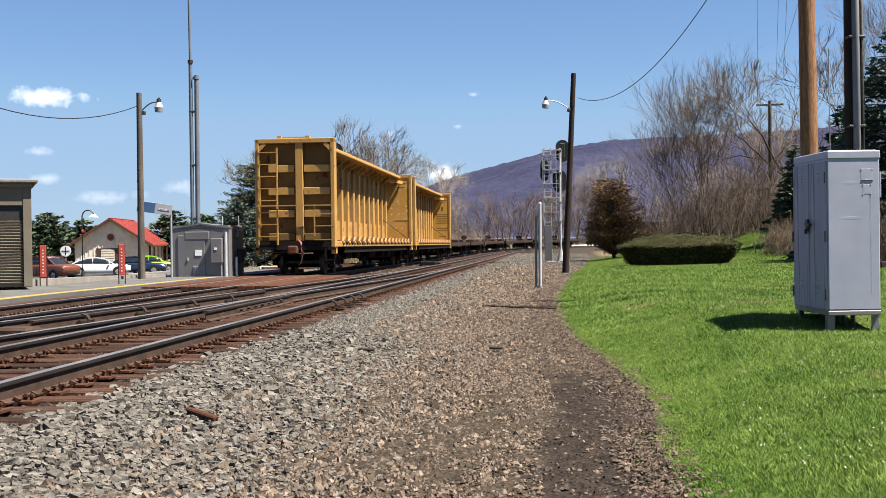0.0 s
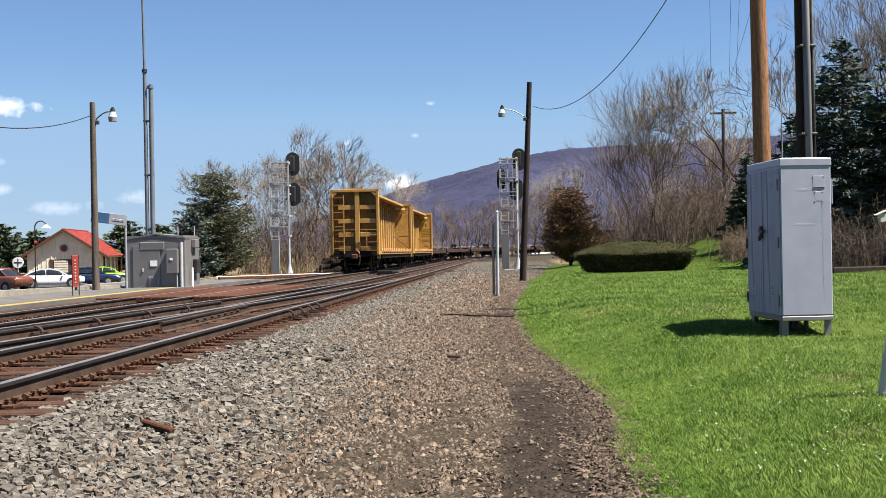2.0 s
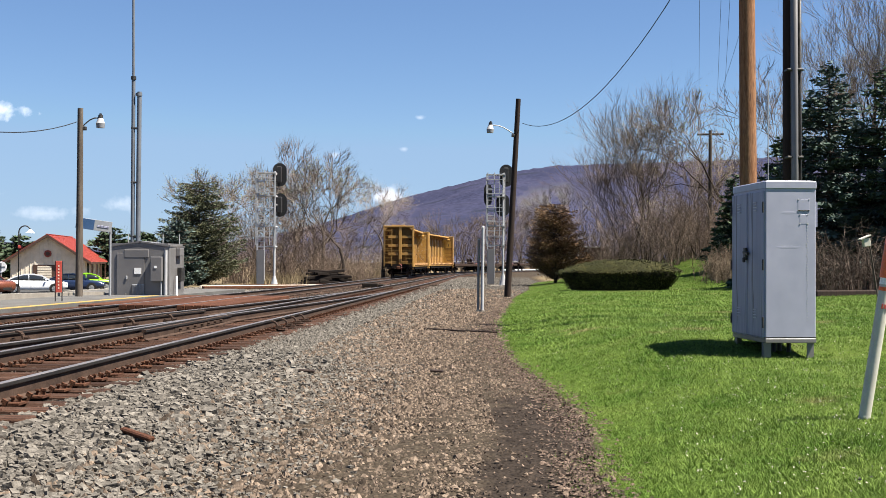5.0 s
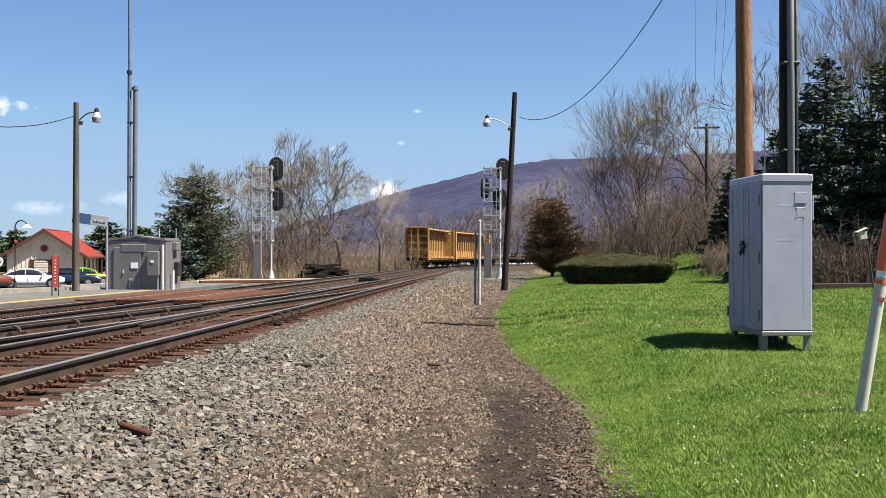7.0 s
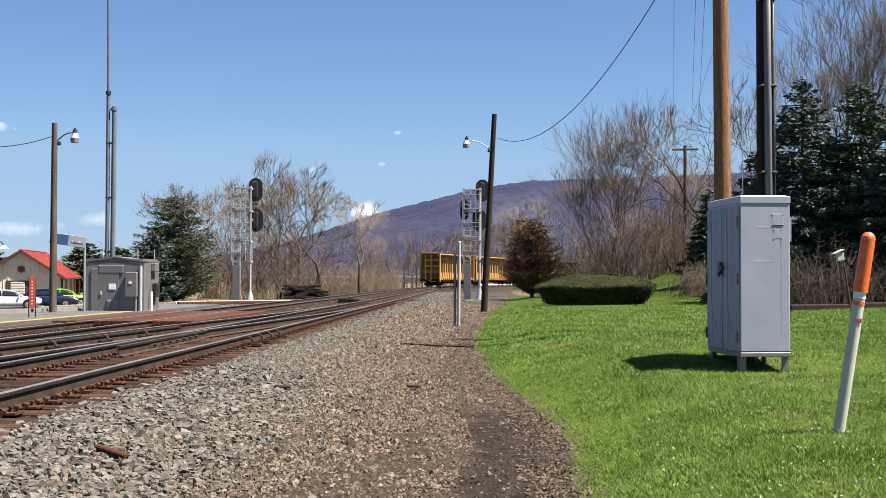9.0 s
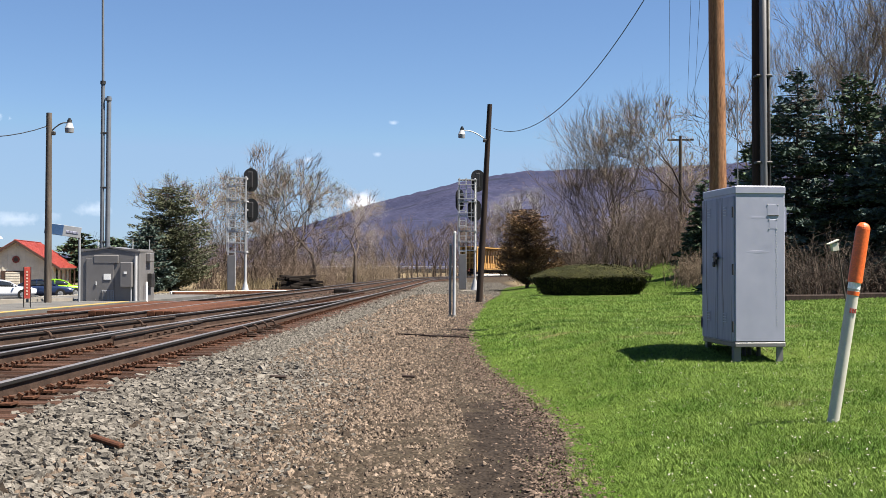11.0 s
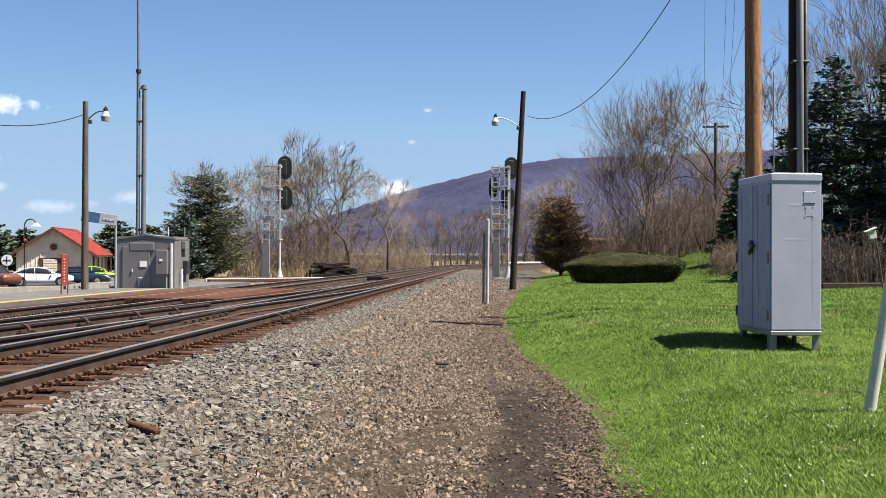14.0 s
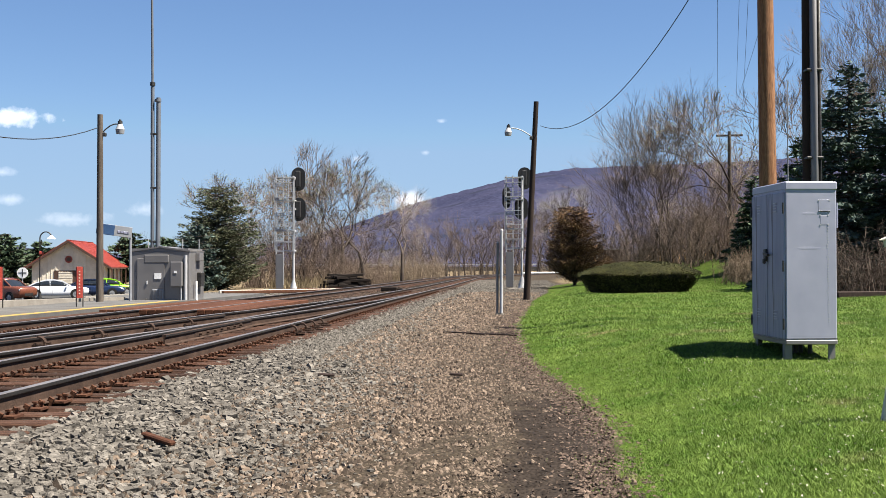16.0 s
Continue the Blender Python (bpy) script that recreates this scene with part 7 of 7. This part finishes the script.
def clouds():
    mats = (cloud_material(0.8), cloud_material(0.26))
    for i, (az, el, w, h) in enumerate(((-18.9, 6.95, 6.6, 1.6), (-19.1, 4.35, 2.6, 0.8), (-12.7, 2.7, 4.0, 1.6), (-18.8, 3.1, 3.2, 0.9), (-2.5, 5.28, 0.9, 0.5), (1.7, 7.15, 0.9, 0.4), (0.15, 3.2, 3.6, 1.7), (0.9, 5.6, 1.0, 0.5), (-16.0, 2.2, 6.0, 1.2))):
        D = 3000
        x, y = az_place(az, D)
        W, Hh = D * radians(w), D * radians(h)
        bm = bmesh.new()
        bmesh.ops.create_grid(bm, x_segments=8, y_segments=3, size=0.5)
        bmesh.ops.transform(bm, matrix=Matrix.Rotation(radians(90), 4, "X") @ Matrix.Diagonal((W, Hh, 1, 1)), verts=bm.verts)
        for v in bm.verts:
            v.co.y += 30 * math.cos(v.co.x / W * 3)
        c = part("cloud", bm, mats[0 if i in (0, 6) else 1])
        c.matrix_basis = Matrix.Translation((x, y, 1.5 + D * math.tan(radians(el)))) @ Matrix.Rotation(-radians(az), 4, "Z")
        c.visible_shadow = False
        tagged(c, "small thin white fair-weather cloud", "cloud", "small clouds in the sky")
        CLOUDS.append(c)


clouds()


def drift():
    for c in CLOUDS:
        m = c.matrix_basis.copy()
        walk(c, [(t, Matrix.Translation((13.0 * t / 16, 0, 0)) @ m) for t in (0.0, 8.0, 16.0)])


# ---- ties, plates, spikes ----
def ties():
    tie = box_mesh("tie", 2.6, 0.225, 0.18, M["tie"], 0.014)
    tie_b = box_mesh("tie_worn", 2.56, 0.215, 0.18, M["tie"], 0.03)
    g = random.Random(6)
    for tr, u0, s_a, n in ((near_track, GAP, 2.0, 298), (far_track, 0.0, 9.0, 262)):
        for k in range(n):
            s = s_a + k * 0.52 + g.uniform(-0.02, 0.02)
            ext = min(1.7, diverge(s)) if tr is near_track and s < 54 else 0.0
            if tr is far_track and 28.8 < s < 43.2:
                continue
            x, y, a = on_track(s, u0 - ext / 2 + g.uniform(-0.04, 0.04))
            ob = new("tie", tie if g.random() < 0.6 else tie_b)
            ob.parent = tr
            ob.matrix_basis = Matrix.Translation((x, y, rail_z(s) - 0.19 - 0.09 + g.uniform(-0.008, 0.004))) @ Matrix.Rotation(-a + radians(g.uniform(-1.2, 1.2)), 4, "Z") @ Matrix.Diagonal(((2.6 + ext) / 2.6, 1, 1, 1))


ties()


def fastenings():
    """Tie plates, spikes and rail anchors along the near stretch, joined."""
    g = random.Random(9)
    verts, faces = [], []
    cube = [(-1, -1, -1), (1, -1, -1), (1, 1, -1), (-1, 1, -1), (-1, -1, 1), (1, -1, 1), (1, 1, 1), (-1, 1, 1)]
    fc = [(0, 3, 2, 1), (4, 5, 6, 7), (0, 1, 5, 4), (1, 2, 6, 5), (2, 3, 7, 6), (3, 0, 4, 7)]

    def brick_at(x, y, z, a, sx, sy, sz, tilt=0.0):
        o = len(verts)
        ca, sa = math.cos(a), math.sin(a)
        for cx, cy, cz in cube:
            px, py, pz = cx * sx / 2, cy * sy / 2, cz * sz / 2
            px, pz = px * math.cos(tilt) + pz * math.sin(tilt), -px * math.sin(tilt) + pz * math.cos(tilt)
            verts.append((x + ca * px + sa * py, y - sa * px + ca * py, z + pz))
        faces.extend(tuple(o + i for i in f) for f in fc)

    for u0, s_a, n in ((GAP, 7.0, 110), (0.0, 13.0, 60)):
        for k in range(n):
            s = s_a + k * 0.52
            zt = float(rail_z(s)) - 0.19
            for sd in (-1, 1):
                ur = u0 + sd * half
                x, y, a = on_track(s, ur)
                brick_at(x, y, zt + 0.008, a, 0.36, 0.19, 0.02)
                for du in (-0.085, 0.085, -0.14, 0.14):
                    xx, yy, _ = on_track(s + g.uniform(-0.05, 0.05), ur + du)
                    brick_at(xx, yy, zt + 0.028 + g.uniform(0, 0.012), a, 0.022, 0.022, 0.06)
                    brick_at(xx, yy, zt + 0.05 + g.uniform(0, 0.014), a, 0.04, 0.04, 0.015)
                for ds in (-0.15, 0.15):
                    for du in (-0.08, 0.075):
                        xx, yy, _ = on_track(s + ds, ur + du)
                        brick_at(xx, yy, zt + 0.025, a, 0.05, 0.03, 0.07, 0.5)
    ob = raw("rail_fastenings", verts, faces, M["rust"], near_track)
    tagged(ob, "rusty tie plates, spikes and rail anchors", kind="stuff")


fastenings()


# ---- ballast ----
def strew(s0, s1, u0, u1, size_of, cover, seed):
    """Points beside the near track that cover the strip evenly with stones of size_of(s)."""
    g = np.random.default_rng(seed)
    line = np.linspace(s0, s1, 400)
    dens = cover * (u1 - u0) / size_of(line) ** 2
    total = np.concatenate([[0], np.cumsum((dens[1:] + dens[:-1]) / 2 * np.diff(line))])
    n = int(total[-1])
    s = np.interp(g.random(n) * total[-1], total, line)
    u = u0 + (u1 - u0) * g.random(n)
    x, y = np.array([on_track(a, GAP + b)[:2] for a, b in zip(s, u)]).T
    return x, y, s, u


def grown(base, power, most):
    return lambda s: base * np.clip((np.asarray(s) / 18.0) ** power, 1, most)


def ballast():
    g = np.random.default_rng(12)
    # grey shoulder stones
    size_of = grown(0.040, 0.5, 2.2)
    for s0, s1, build, seed in ((5.4, 17, rocks, 13), (17, 125, wedges, 14)):
        x, y, s, u = strew(s0, s1, 1.1, 4.1, size_of, 1.15 if build is rocks else 0.85, seed)
        keep = (g.random(len(x)) < np.clip((4.1 - u) / 1.6, 0.03, 1)) & (x < lawn_edge(y) - 0.5)
        x, y, s = x[keep], y[keep], s[keep]
        size = size_of(s) * g.lognormal(-0.05, 0.26, len(x)) * np.clip((4.3 - u[keep]) / 1.5, 0.6, 1)
        if build is rocks:
            rocks("ballast", x, y, size, M["ballast"], "loose grey crushed stone ballast", seed, 0.25)
        else:
            wedges("ballast", x, y, size * 1.1, M["ballast"], "loose grey crushed stone ballast", seed, 0.22, 0.8)
    # dark stones between the rails
    size_of = grown(0.06, 0.8, 3.0)
    x, y, s, u = strew(7, 80, -6.2, 1.5, size_of, 0.45, 15)
    wedges("ballast", x, y, size_of(s) * g.uniform(0.7, 1.3, len(x)), M["ballast_rust"], "rust-stained ballast between the rails", 16, 0.1, 0.7)
    # fine stones of the path
    size_of = grown(0.021, 0.75, 2.6)
    x, y, s, u = strew(5.2, 60, 2.2, 6.2, size_of, 0.33, 17)
    lw = lawn_edge(y) - x
    patch = (lw < 0.85) & (y < 12.3)
    p = np.where(patch, 0.05, np.clip(0.6 + (lw - 0.5) * 0.8, 0.4, 1))
    keep = (lw > 0.05) & (g.random(len(x)) < p)
    x, y, s, u = x[keep], y[keep], s[keep], u[keep]
    size = size_of(s) * g.lognormal(0.0, 0.32, len(x)) * (1 + 0.6 * np.clip((4.6 - u) / 2, 0, 1))
    wedges("path_gravel", x, y, size, M["gravel_warm"], "small tan and grey stones on the trodden path", 18, 0.24, 1.0)
    x, y, s, u = strew(45, 128, 2.0, 8.5, lambda s: 0.13 + 0 * s, 0.25, 27)
    keep = (x < lawn_edge(y) - 0.1)
    x, y = x[keep], y[keep]
    wedges("shoulder_gravel", x, y, g.uniform(0.05, 0.13, len(x)), M["ballast"], "grey-tan gravel on the far shoulder of the bend", 28, 0.2)
    x, y, s, u = strew(43, 78, -13.5, -6.0, lambda s: 0.13 + 0 * s, 0.55, 33)
    wedges("yard_gravel", x, y, g.uniform(0.06, 0.14, len(x)), M["ballast"], "pale crushed stone beside the far track", 34, 0.2)
    # bark and leaf chips along the lawn edge, and dead leaves on the path
    n = 7000
    yy = 5.5 * (40 / 5.5) ** g.random(n)
    xx = lawn_edge(yy) - 0.12 + g.normal(size=n) * np.clip(0.19 - 0.004 * yy, 0.1, 0.2)
    wedges("edge_debris", xx, yy, g.uniform(0.012, 0.034, n) * np.clip(yy / 14, 1, 1.7), M["debris"], "dark leaf litter and bark chips along the lawn edge", 19, 0.3, 0.5)
    n = 9000
    yy = 5.5 * (34 / 5.5) ** g.random(n)
    off = np.where(g.random(n) < 0.55, np.abs(g.normal(size=n)) * 0.16, np.abs(g.normal(size=n)) * 1.1)
    xx = lawn_edge(yy) - off - 0.02
    pts = np.stack([xx, yy, ground_z(xx, yy) + 0.022], 1)
    ob = leaf_cloud("path_litter", pts, 0.013, M["debris"], None, "", 24, np.tile([[0, 0, 1.2]], (n, 1)))
    tagged(ob, "scraps of dead brown leaves on the path", "leaves", kind="stuff")
    # nearest stones, one by one
    shapes = []
    for k in range(6):
        bm = bmesh.new()
        bmesh.ops.create_icosphere(bm, subdivisions=1, radius=0.04)
        for v in bm.verts:
            v.co *= g.uniform(0.7, 1.25)
        bmesh.ops.transform(bm, matrix=Matrix.Diagonal((1.1, 0.85, 0.65, 1)), verts=bm.verts)
        me = bpy.data.meshes.new("stone")
        bm.to_mesh(me)
        bm.free()
        me.materials.append(M["ballast"])
        shapes.append(me)
    bed = thing("ballast_shoulder", Matrix(), "loose grey ballast stones on the near track shoulder", "ballast", kind="structure")
    for k in range(290):
        s, u = g.uniform(7.2, 10.0), g.uniform(1.7, 3.1)
        x, y, a = on_track(s, GAP + u)
        ob = new("stone", shapes[k % 6])
        ob.parent = bed
        ob.matrix_basis = Matrix.Translation((x, y, gz(x, y) + 0.035)) @ Euler(g.uniform(-0.6, 0.6, 3) + np.array([0, 0, g.uniform(0, 6)])).to_matrix().to_4x4() @ Matrix.Scale(g.uniform(0.5, 0.85), 4)


ballast()


# ---- lawn ----
def lawn():
    g = np.random.default_rng(21)
    n = 540000
    d = 6.0 * (66 / 6.0) ** (g.random(n // 5) ** 1.15)
    az = np.radians(g.uniform(2, 28, n // 5))
    d, az = np.repeat(d, 5), np.repeat(az, 5)      # tufts of five
    x, y = d * np.sin(az), d * np.cos(az)
    x, y = x + g.normal(size=n) * 0.0016 * d, y + g.normal(size=n) * 0.003 * d
    lw = x - lawn_edge(y) + g.normal(size=n) * 0.15
    ok = (lw > 0) & ~((x > 13.2) & (y > 35.3 + (x - 13.4) * 0.24) & (x > 0.325 * y))
    x, y, d, lw = x[ok], y[ok], d[ok], lw[ok]
    n = len(x)
    z = ground_z(x, y)
    patch = np.array([noise.noise(Vector((px * 0.9, py * 0.9, 0.0))) for px, py in zip(x, y)])
    big = np.clip(d / 12, 1, 2.6)
    tuft = np.array([noise.noise(Vector((px * 9, py * 9, 3.0))) for px, py in zip(x, y)])
    h = g.uniform(0.012, 0.036, n) * (1 + 0.35 * patch) * np.clip(1 + 0.8 * tuft, 0.5, 1.6) * np.clip(0.45 + lw * 1.2, 0.45, 1) * np.clip(d / 16, 1, 1.4)
    w = g.uniform(0.0026, 0.0062, n) * big
    a = g.random(n) * 6.283
    lean = g.normal(size=(n, 2)) * 0.85
    v = np.stack([np.stack([x - w * np.cos(a), y - w * np.sin(a), z - 0.01], 1), np.stack([x + w * np.cos(a), y + w * np.sin(a), z - 0.01], 1), np.stack([x + lean[:, 0] * h, y + lean[:, 1] * h, z + h], 1)], 1).reshape(-1, 3)
    stuff("lawn_grass", v, np.arange(3 * n).reshape(-1, 3), M["blade"], "short bright green spring lawn grass", "grass")
    n = 2600
    d = 7 * (50 / 7.0) ** g.random(n)
    az = np.radians(g.uniform(5, 27, n))
    x, y = d * np.sin(az), d * np.cos(az)
    ok = (x - lawn_edge(y) > 0.6) & ~((x > 13.0) & (y > 35))
    x, y, d = x[ok], y[ok], d[ok]
    pts = np.stack([x, y, ground_z(x, y) + 0.05], 1)
    nor = np.tile([[0, -0.3, 1.0]], (len(x), 1))
    ob = leaf_cloud("lawn_flowers", pts, 0.010, M["dandelion"], None, "", 22, nor)
    tagged(ob, "tiny pale flowers scattered through the lawn", "flowers", kind="stuff")


lawn()


motions()
